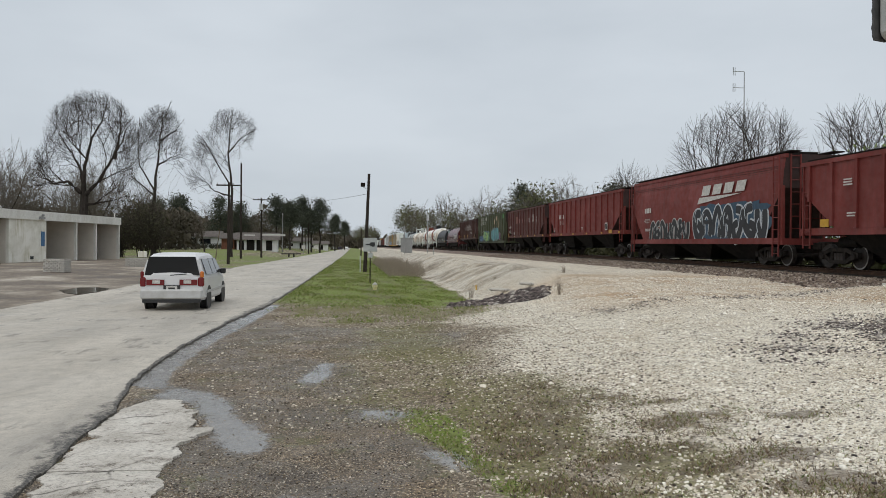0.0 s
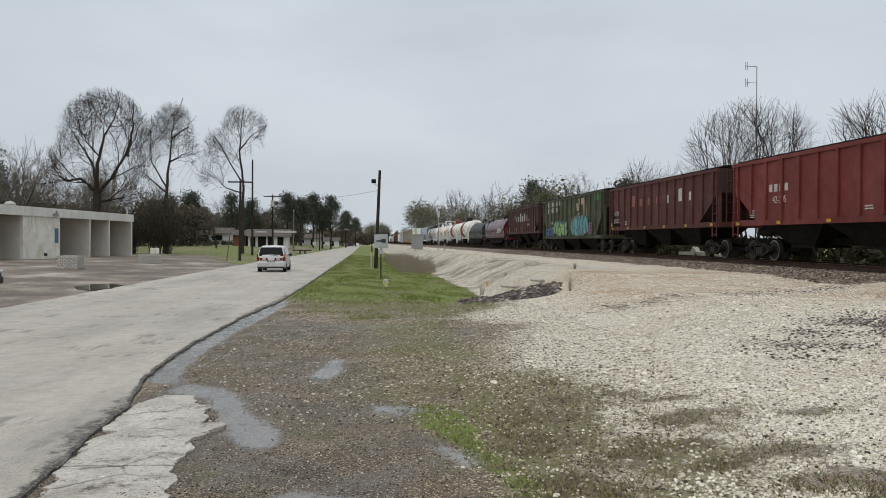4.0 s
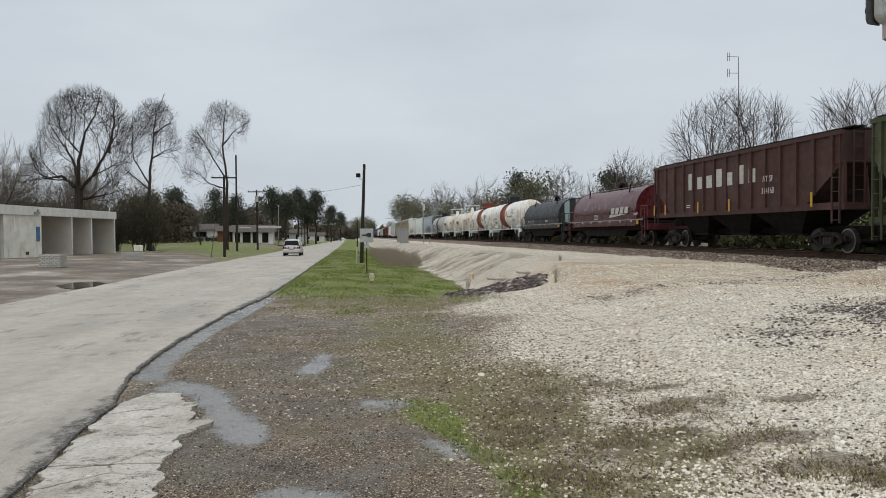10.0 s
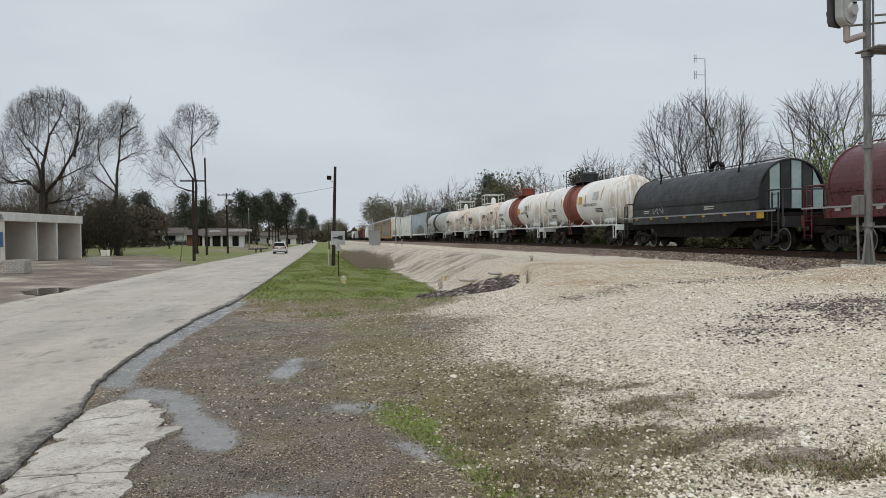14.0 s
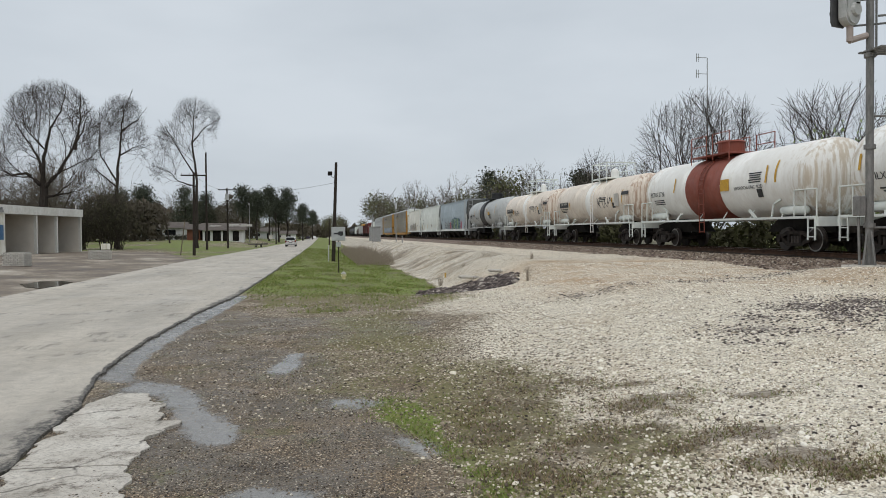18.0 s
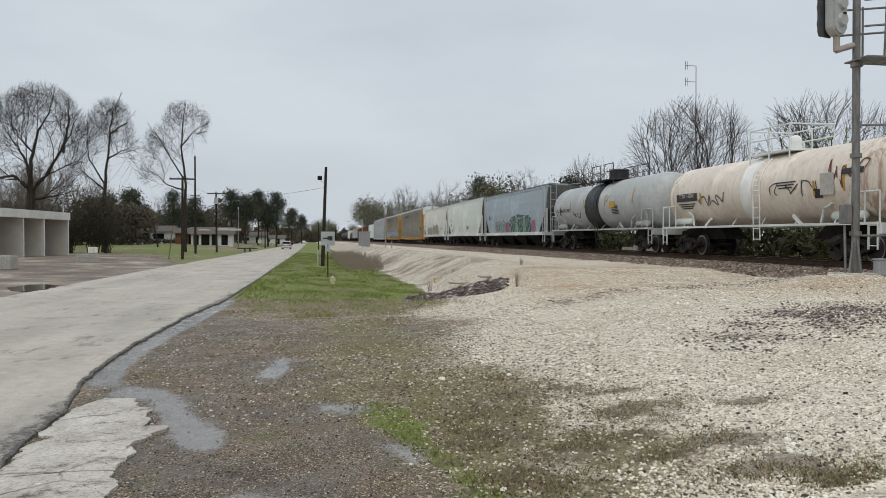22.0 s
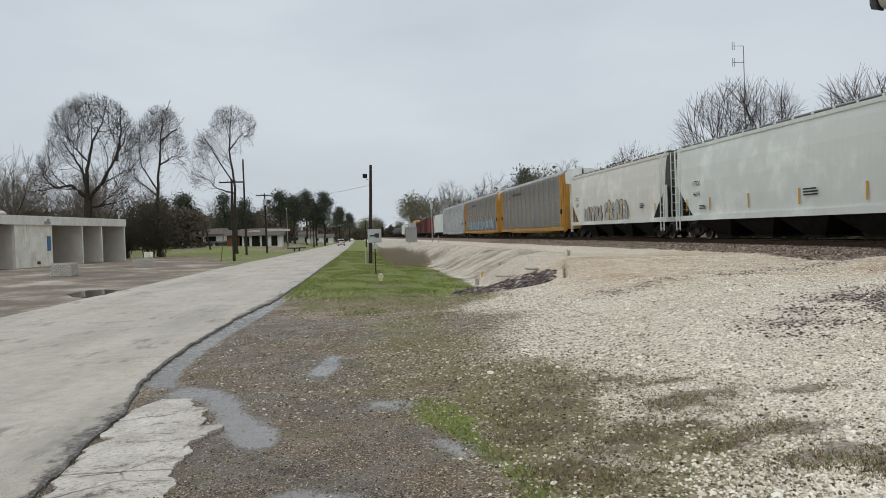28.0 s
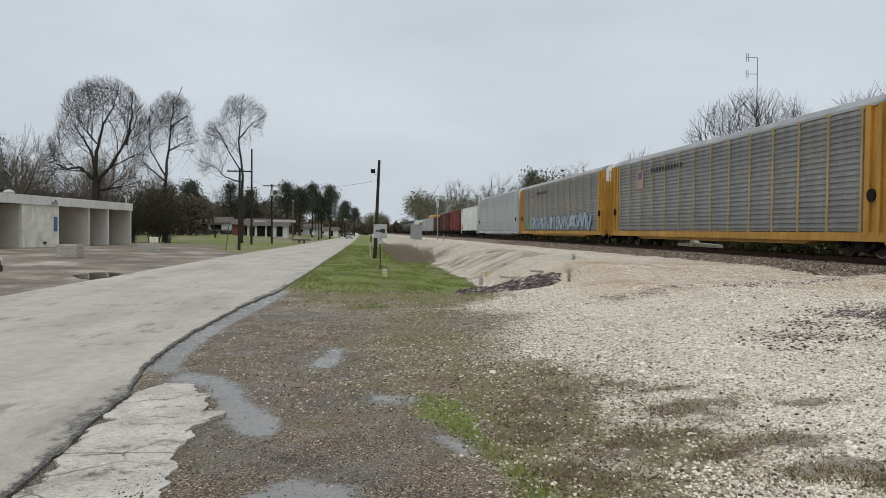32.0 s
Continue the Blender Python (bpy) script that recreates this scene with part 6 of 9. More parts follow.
def flat_piece(name, pts, z, thick, material, lift=None):
    bm = B()
    o = blob_outline(pts)
    top = [bm.verts.new((x, y, (lift(x, y) if lift else 0) + z)) for x, y in o]
    low = [bm.verts.new((x, y, (lift(x, y) if lift else 0) + z - thick)) for x, y in o]
    f = bm.faces.new(top)
    for i in range(len(o)):
        bm.faces.new((top[i], low[i], low[(i + 1) % len(o)], top[(i + 1) % len(o)]))
    bmesh.ops.recalc_face_normals(bm, faces=bm.faces)
    bmesh.ops.triangulate(bm, faces=[f])
    return part(name, bm, material)


def slab_material():
    g = Graph("old_concrete")
    c = g.ramp(g.noise(1.6, 8, 0.7), (0.32, (0.36, 0.33, 0.285)), (0.52, (0.53, 0.495, 0.44)), (0.68, (0.64, 0.61, 0.55)))
    c = g.mix(1.0, c, g.ramp(g.noise(30, 7, 0.8), (0.36, 0.58), (0.52, 1.04)), "MULTIPLY")
    c = g.mix(g.ramp(g.noise(2.6, 8, 0.85), (0.53, 0.0), (0.62, 0.9)), c, g.ramp(g.cell_id(60), (0.0, (0.06, 0.05, 0.042)), (0.8, (0.17, 0.145, 0.118)), (1.0, (0.4, 0.36, 0.3))))
    wv = g.n.new("ShaderNodeMixRGB")
    wv.inputs[0].default_value = 0.16
    nz = g.n.new("ShaderNodeTexNoise")
    nz.inputs["Scale"].default_value = 4.0
    nz.inputs["Detail"].default_value = 6
    g.l.new(g.pos, nz.inputs["Vector"])
    g.l.new(g.pos, wv.inputs[1])
    g.l.new(nz.outputs["Color"], wv.inputs[2])
    crack = g.ramp(g.cells(1.1, "Distance", "DISTANCE_TO_EDGE", wv.outputs[0]), (0.0, 1.0), (0.018, 0.0))
    c = g.mix(g.math("MULTIPLY", crack, g.ramp(g.noise(1.2, 3), (0.44, 0.0), (0.54, 0.85))), c, (0.05, 0.043, 0.036))
    return g.put(c, 0.85, g.noise(60, 5), 0.5, 0.012)


def water_material(name="puddle_water", tint=(0.06, 0.055, 0.048)):
    g = Graph(name)
    c = g.ramp(g.noise(3, 5), (0.3, tint), (0.7, tuple(v * 1.5 for v in tint)))
    return g.put(c, 0.04, g.noise(2.5, 2), 0.02, 0.01, 0.6)


M_slab = slab_material()
M_water = water_material()
flat = lambda x, y: 0.0
slab_a = flat_piece("concrete_slab", [(-2.44, 6.55), (-2.52, 7.4), (-2.58, 8.2), (-2.6, 8.9), (-2.42, 9.42), (-1.95, 9.2), (-1.66, 8.35), (-1.45, 7.75), (-1.58, 7.3), (-1.5, 6.75), (-1.62, 6.4), (-2.1, 6.5)], 0.022, 0.05, M_slab)
slab_b = flat_piece("concrete_slab", [(-2.41, 5.1), (-2.43, 6.53), (-2.1, 6.48), (-1.63, 6.38), (-1.5, 5.9), (-1.35, 5.2), (-1.7, 4.7)], 0.019, 0.05, M_slab)
for s in (slab_a, slab_b):
    tagged(s, "pale cracked concrete slab sunk in grit beside the road", "concrete slab", "slabs at the road edge")
tagged(flat_piece("puddle", [(-11.5, 31.4), (-11.3, 33.4), (-10.6, 33.6), (-10.0, 32.6), (-9.75, 30.6), (-10.0, 29.2), (-10.6, 29.6)], 0.055, 0.05, M_water, lambda x, y: ground_z(x, 30) + 0.0), "still rain puddle on the dirt lot", "puddle")


# ---- loose stones, one joined object a kind ----
def stone_shape(rng, n_sides=5):
    """A rough pebble: two rings and two caps."""
    v = [(0, 0, 0.5)]
    for k, (z, r) in enumerate(((0.22, 0.8), (-0.3, 0.95))):
        for i in range(n_sides):
            a = 2 * math.pi * (i + 0.5 * k) / n_sides
            q = r * (0.75 + 0.5 * rng.random())
            v.append((0.5 * q * math.cos(a), 0.5 * q * math.sin(a), z))
    n = n_sides
    f = [(0, 1 + i, 1 + (i + 1) % n) for i in range(n)]
    for i in range(n):
        a, b, c, d = 1 + i, 1 + (i + 1) % n, 1 + n + i, 1 + n + (i + 1) % n
        f += [(a, c, b), (b, c, d)]
    return np.array(v), f


def scatter(name, spots, size, squash, material, label, seed, variants=12):
    """Many stones in one mesh: spots are (x, y, z)."""
    rng = random.Random(seed)
    nrg = np.random.default_rng(abs(seed))
    shapes = [stone_shape(rng) for _ in range(variants)]
    P = np.array(spots, dtype=float).reshape(-1, 3)
    n = len(P)
    kind = nrg.integers(0, variants, n)
    size = size * (0.45 + 1.1 * nrg.random(n) ** 2)
    a = nrg.random(n) * 6.283
    sx = size * (0.8 + 0.5 * nrg.random(n))
    vs, fs, base = [], [], 0
    for k, (v, f) in enumerate(shapes):
        at = np.nonzero(kind == k)[0]
        if not len(at):
            continue
        ca, sa, s1, s2 = np.cos(a[at])[:, None], np.sin(a[at])[:, None], sx[at][:, None], size[at][:, None]
        q = np.empty((len(at), len(v), 3))
        q[:, :, 0] = P[at, 0][:, None] + ca * v[:, 0] * s1 - sa * v[:, 1] * s2
        q[:, :, 1] = P[at, 1][:, None] + sa * v[:, 0] * s1 + ca * v[:, 1] * s2
        q[:, :, 2] = P[at, 2][:, None] + v[:, 2] * s2 * squash + s2 * squash * 0.12
        vs.append(q.reshape(-1, 3))
        step = base + len(v) * np.arange(len(at))
        fs.append((np.array(f)[None, :, :] + step[:, None, None]).reshape(-1, 3))
        base += len(at) * len(v)
    V, F = np.concatenate(vs), np.concatenate(fs)
    me = bpy.data.meshes.new(name)
    me.vertices.add(len(V))
    me.vertices.foreach_set("co", V.ravel())
    me.loops.add(len(F) * 3)
    me.loops.foreach_set("vertex_index", F.ravel().astype(np.int32))
    me.polygons.add(len(F))
    me.polygons.foreach_set("loop_start", np.arange(0, len(F) * 3, 3, dtype=np.int32))
    me.update()
    me.materials.append(material)
    return tagged(new(name, me), label, "gravel", kind="stuff")


def stone_material(name, *stops):
    g = Graph(name)
    gi = g.n.new("ShaderNodeNewGeometry")
    c = g.ramp(gi.outputs["Random Per Island"], *stops)
    c = g.mix(1.0, c, g.ramp(g.noise(70, 4), (0.3, 0.82), (0.7, 1.06)), "MULTIPLY")
    return g.put(c, 0.85, g.noise(120, 4), 0.3, 0.005)


M_lime = stone_material("limestone_chips", (0.0, (0.05, 0.042, 0.036)), (0.07, (0.15, 0.12, 0.095)), (0.16, (0.48, 0.42, 0.32)), (0.5, (0.76, 0.695, 0.57)), (1.0, (0.95, 0.91, 0.82)))
M_grit = stone_material("brown_grit", (0.0, (0.035, 0.029, 0.024)), (0.5, (0.12, 0.095, 0.07)), (0.85, (0.27, 0.21, 0.145)), (0.93, (0.42, 0.36, 0.28)), (1.0, (0.72, 0.67, 0.58)))
M_dark = stone_material("dark_ballast", (0.0, (0.035, 0.028, 0.027)), (0.5, (0.085, 0.067, 0.060)), (0.85, (0.17, 0.14, 0.125)), (1.0, (0.50, 0.46, 0.40)))
M_ball = stone_material("railway_ballast", (0.0, (0.045, 0.032, 0.026)), (0.45, (0.175, 0.132, 0.10)), (0.85, (0.31, 0.25, 0.20)), (1.0, (0.50, 0.45, 0.38)))

rng = random.Random(5)
spots_w, spots_g, spots_d, spots_big, spots_m = [], [], [], [], []
while len(spots_w) < 62000:
    y = 4.6 + 22 * rng.random() ** 2.1
    x = -0.2 + 15 * rng.random()
    if abs(math.atan2(x, y) - 0.14) > 0.60:
        continue
    gv, gs, md = zones_at(x, y)
    patch = tints_at(x, y)[1]
    gone = max(dead_at(x, y), 0.8 * gs)
    if patch > 0.12 and rng.random() < patch * 0.75 or x > 3.2 and rng.random() < 0.005:
        spots_d.append((x, y, ground_z(x, y)))
    elif 0 < x < 3.2 and rng.random() < 0.22 * (1 - md):
        spots_m.append((x, y, ground_z(x, y)))
    elif rng.random() < gv * 0.85 * (0.45 + 0.9 * smooth_step(-0.3, 0.3, noise.noise((x * 1.7, y * 1.1, 9)))) and rng.random() > gone * 1.1:
        mixed = gv < 0.72 and rng.random() < 0.8
        (spots_m if mixed else (spots_big if rng.random() < 0.02 else spots_w)).append((x, y, ground_z(x, y)))
while len(spots_g) < 20000:
    y = 4.6 + 12 * rng.random() ** 1.9
    x = -2.6 + 5 * rng.random()
    gv, gs, md = zones_at(x, y)
    on = -2.6 < x < -1.5 and 4.8 < y < 9.3
    if rng.random() < md * 0.9 and (not on or rng.random() < 0.10 + 0.6 * (noise.noise((x * 2.6, y * 2.6, 2)) > 0.12) + 0.7 * smooth_step(-1.95, -1.55, x)) and rng.random() > in_pool(x, y) * 0.93:
        spots_g.append((x, y, ground_z(x, y) + (0.012 if on else 0)))
for i in range(15000):
    y = 8 + 13 * rng.random() ** 1.2
    x = -2.6 + 7.2 * rng.random()
    if in_pool(x, y) < 0.3 and x > road_right(y) + 0.1 and noise.noise((x * 0.9, y * 0.6, 3.3)) > -0.35:
        spots_m.append((x, y, ground_z(x, y)))
scatter("dirty_gravel", spots_m, 0.030, 0.6, stone_material("dirty_chips", (0.0, (0.05, 0.04, 0.03)), (0.35, (0.18, 0.145, 0.105)), (0.75, (0.40, 0.34, 0.26)), (1.0, (0.72, 0.66, 0.55))), "dirty brown and grey stone chips among weeds", 12)
scatter("gravel", spots_w, 0.0235, 0.7, M_lime, "pale crushed limestone chips of many sizes", 1)
scatter("coarse_gravel", spots_big, 0.055, 0.6, M_lime, "coarse limestone lumps among finer chips", 11)
scatter("grit", spots_g, 0.0145, 0.7, M_grit, "fine wet brown grit and pebbles", 2)
scatter("dark_stones", spots_d, 0.040, 0.55, M_dark, "dark purple-brown ballast stones spilled on pale gravel", 3)
spots_r = []
while len(spots_r) < 3000:
    x, y = 2.8 + 5.2 * rng.random(), 23.0 + 8 * rng.random()
    if ((x - 5.3) / 1.75) ** 2 + ((y - 26.9) / 2.9) ** 2 < 0.75 + 0.35 * rng.random():
        spots_r.append((x, y, ground_z(x, y) + 0.02))
scatter("riprap", spots_r, 0.17, 0.6, M_dark, "dark broken rock laid at the end of a ditch", 4)
spots_b = []
while len(spots_b) < 24000:
    y = 14 + 70 * rng.random() ** 1.6
    x = 14.2 + 3.6 * rng.random()
    if rng.random() > tints_at(x, y)[3]:
        continue
    spots_b.append((x, y, ground_z(x, y) + 0.01))
scatter("ballast", spots_b, 0.075, 0.7, M_ball, "reddish-brown crushed stone ballast of the railway", 6)

for x, y, w2 in ((6.0, 30.2, 0.42), (6.8, 28.9, 0.26)):
    bm = B()
    box(bm, -w2, -0.16, 0, w2, 0.16, 0.1, None, 0.03)
    tagged(part("broken_slab", bm, M_slab, at=pose(x, y, ground_z(x, y) + 0.12, 4, 3, 10)), "pale broken concrete slab on dark rock", "concrete slab", "slabs in the ditch")
for x, y, r in ((2.95, 6.4, 0.06), (1.42, 5.36, 0.07), (-2.06, 6.2, 0.05), (1.75, 9.9, 0.09), (1.3, 11.0, 0.07)):
    me = scatter("stone", [(0, 0, 0)], r * 1.9, 0.35, M_lime, "flat pale loose stone on gravel", int(x * 100))
    me["kind"], me["category"] = "", "stone"
    me.matrix_basis = pose(x, y, ground_z(x, y) + 0.01)
    del me["kind"]


# ---- trees ----
def bark(name, a, b):
    return mat(name, a, 0.9, 0, b, 3, 0.4, 25, 0.4, (4, 4, 0.7))


M_bark = bark("grey_brown_bark", (0.055, 0.046, 0.038), (0.105, 0.09, 0.075))
M_barkd = bark("dark_bark", (0.040, 0.033, 0.028), (0.075, 0.062, 0.052))
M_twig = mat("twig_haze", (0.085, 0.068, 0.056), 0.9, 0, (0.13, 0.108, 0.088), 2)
# paler copy of the twig colour, with distance haze put in for the belts
M_far = mat("hazed_far_twigs", (0.115, 0.098, 0.082), 0.9, 0, (0.16, 0.14, 0.115), 2)
M_bud = mat("spring_buds", (0.10, 0.108, 0.05), 0.8, 0, (0.15, 0.145, 0.08), 3)
# needles lightened: distance haze is put into their colour
M_pine = mat("hazed_pine_needles", (0.050, 0.057, 0.042), 0.9, 0, (0.085, 0.094, 0.066), 1.5)
M_leaf = mat("young_leaves", (0.055, 0.10, 0.018), 0.7, 0, (0.11, 0.17, 0.04), 2)
M_brush = mat("dry_brush", (0.12, 0.095, 0.065), 0.9, 0, (0.20, 0.165, 0.12), 3)


class Limbs:
    """Collects tapered tubes for one mesh."""

    def __init__(self, seed):
        self.v, self.f, self.r = [], [], random.Random(seed)
        self.tips = []

    def tube(self, pts, radii, n):
        base = len(self.v)
        for i, (p, q) in enumerate(zip(pts, radii)):
            d = (pts[min(i + 1, len(pts) - 1)] - pts[max(i - 1, 0)]).normalized()
            u = d.orthogonal().normalized()
            w = d.cross(u)
            for k in range(n):
                a = 2 * math.pi * k / n
                self.v.append(tuple(p + (u * math.cos(a) + w * math.sin(a)) * q))
        for i in range(len(pts) - 1):
            for k in range(n):
                a, b = base + i * n + k, base + i * n + (k + 1) % n
                self.f.append((a, b, b + n, a + n))

    def branch(self, p, d, length, r0, level, spec):
        rr = self.r
        segs = 5 if level == 0 else (4 if level < 3 else 2)
        pts, radii = [p.copy()], [r0]
        end = r0 * (0.42 if level < 3 else 0.3)
        wob = spec["wob"] * (0.6 if level == 0 else 1.0)
        for i in range(segs):
            d = (d + Vector((rr.gauss(0, wob), rr.gauss(0, wob), rr.gauss(0, wob * 0.6) + spec["up"] * (0.5 if level else 0)))).normalized()
            p = p + d * (length / segs)
            pts.append(p.copy())
            radii.append(r0 + (end - r0) * (i + 1) / segs)
        self.tube(pts, radii, (8, 6, 4, 3, 3, 3)[min(level, 5)])
        if level >= spec["levels"]:
            self.tips.append(p.copy())
            return
        n = spec["kids"][level]
        for k in range(n):
            t = spec["bare"][level] + (1 - spec["bare"][level]) * (k + rr.random()) / n
            i = min(segs - 1, int(t * segs))
            q = pts[i].lerp(pts[i + 1], t * segs - i)
            rq = radii[i] + (radii[i + 1] - radii[i]) * (t * segs - i)
            ax = d.orthogonal().normalized()
            ax = Matrix.Rotation(rr.uniform(0, 6.283), 3, d) @ ax
            ang = radians(rr.uniform(*spec["angle"]))
            kd = (Matrix.Rotation(ang, 3, ax) @ d).normalized()
            if kd.z < -0.25:
                kd.z *= -0.3
            self.branch(q, kd, length * rr.uniform(*spec["short"]) * (1.15 - 0.45 * t if level == 0 else 1.0), max(rq * spec["thin"], spec["least"]), level + 1, spec)
        # the leader goes on
        self.branch(p, d, length * rr.uniform(0.5, 0.7), max(end, spec["least"]), level + 1, spec)

    def mesh(self, name, material, smooth=True):
        me = bpy.data.meshes.new(name)
        me.from_pydata(self.v, [], self.f)
        me.materials.append(material)
        return me


VASE = dict(levels=4, kids=(5, 6, 6, 5), bare=(0.30, 0.25, 0.2, 0.1), angle=(22, 55), short=(0.45, 0.70), thin=0.55, wob=0.12, up=0.08, least=0.013)


def bare_tree(name, stems, spec, seed, label, m, material=None, twig=None, buds=0, bud_m=None, category="tree"):
    """A leafless tree: trunk limbs as one part, the crown of twigs as another."""
    L = Limbs(seed)
    for p, d, length, r in stems:
        L.branch(Vector(p), Vector(d).normalized(), length, r, 0, spec)
    e = root(name, m, label, category)
    big, small = [], []
    for f in L.f:
        a, c = Vector(L.v[f[0]]), Vector(L.v[f[1]])
        (big if (a - c).length > 0.055 else small).append(f)
    for nm, fs, mm in (("trunk", big, material or M_bark), ("crown", small, twig or M_twig)):
        used = sorted({i for f in fs for i in f})
        idx = {o: k for k, o in enumerate(used)}
        me = bpy.data.meshes.new(nm)
        me.from_pydata([L.v[i] for i in used], [], [tuple(idx[i] for i in f) for f in fs])
        me.materials.append(mm)
        part(nm, me, None, e)
    if buds:
        leaves(e, "bud_cloud", [t for t in L.tips for _ in range(buds)], 0.05, 0.30, bud_m or M_bud, seed)
    return e


def leaves(e, name, spots, size, spread, material, seed):
    """Small three-cornered leaves or clumps round the spots, in one part."""
    rr = random.Random(seed + 99)
    v, f = [], []
    for p in spots:
        c = Vector(p) + Vector((rr.gauss(0, spread), rr.gauss(0, spread), rr.gauss(0, spread)))
        s = size * rr.uniform(0.6, 1.5)
        b = len(v)
        for k in range(3):
            v.append(tuple(c + Vector((rr.gauss(0, s), rr.gauss(0, s), rr.gauss(0, s)))))
        f.append((b, b + 1, b + 2))
    me = bpy.data.meshes.new(name)
    me.from_pydata(v, [], f)
    me.materials.append(material)
    return part(name, me, None, e)


def pine(height, seed, m, label, bare=0.45, wide=2.6):
    rr = random.Random(seed)
    L = Limbs(seed)
    pts = [Vector((rr.gauss(0, 0.12) * i * 0.3, rr.gauss(0, 0.12) * i * 0.3, height * i / 7)) for i in range(8)]
    L.tube(pts, [0.26 - 0.03 * i for i in range(8)], 8)
    clumps = []
    for k in range(34):
        u = bare + (1 - bare) * (k + rr.random()) / 34
        i = min(6, int(u * 7))
        p = pts[i].lerp(pts[i + 1], u * 7 - i)
        a = rr.uniform(0, 6.283)
        reach = wide * (1.05 - ((u - bare) / (1 - bare)) ** 1.6) * rr.uniform(0.45, 1.0) + 0.3
        q = p + Vector((math.cos(a) * reach, math.sin(a) * reach, rr.uniform(-0.1, 0.6)))
        L.tube([p, p.lerp(q, 0.5) + Vector((0, 0, 0.1)), q], [0.05, 0.035, 0.02], 4)
        for j in range(3):
            clumps.append(p.lerp(q, 0.45 + 0.28 * j))
    e = root("pine_tree", m, label, "tree")
    part("trunk", L.mesh("trunk", M_barkd), None, e)
    spots = [c + Vector((rr.gauss(0, 0.75), rr.gauss(0, 0.75), rr.gauss(0, 0.5))) for c in clumps for _ in range(75)]
    leaves(e, "crown", spots, 0.11, 0.2, M_pine, seed)
    return e


def bush(name, r, hgt, seed, m, label, leaf_m, n=2600, twigs=40, size=0.07, category="bush", stem_m=None):
    rr = random.Random(seed)
    L = Limbs(seed)
    spec = dict(levels=2, kids=(5, 4), bare=(0.2, 0.2), angle=(20, 50), short=(0.45, 0.7), thin=0.6, wob=0.14, up=0.05, least=0.010)
    for k in range(twigs):
        a = rr.uniform(0, 6.283)
        out = rr.uniform(0.1, 0.9)
        L.branch(Vector((math.cos(a) * r * 0.3 * out, math.sin(a) * r * 0.3 * out, 0)), Vector((math.cos(a) * out * r / hgt, math.sin(a) * out * r / hgt, 1)).normalized(), hgt * rr.uniform(0.45, 0.75), 0.03, 0, spec)
    e = root(name, m, label, category)
    part("stem", L.mesh("stem", stem_m or M_twig), None, e)
    spots = [rr.choice(L.tips) for _ in range(n)]
    leaves(e, "leaves", spots, size, 0.22 * r / 2, leaf_m, seed)
    return e


def at_ground(x, y, rz=0.0, dz=-0.05):
    return pose(x, y, ground_z(x, y) + dz, 0, 0, rz)


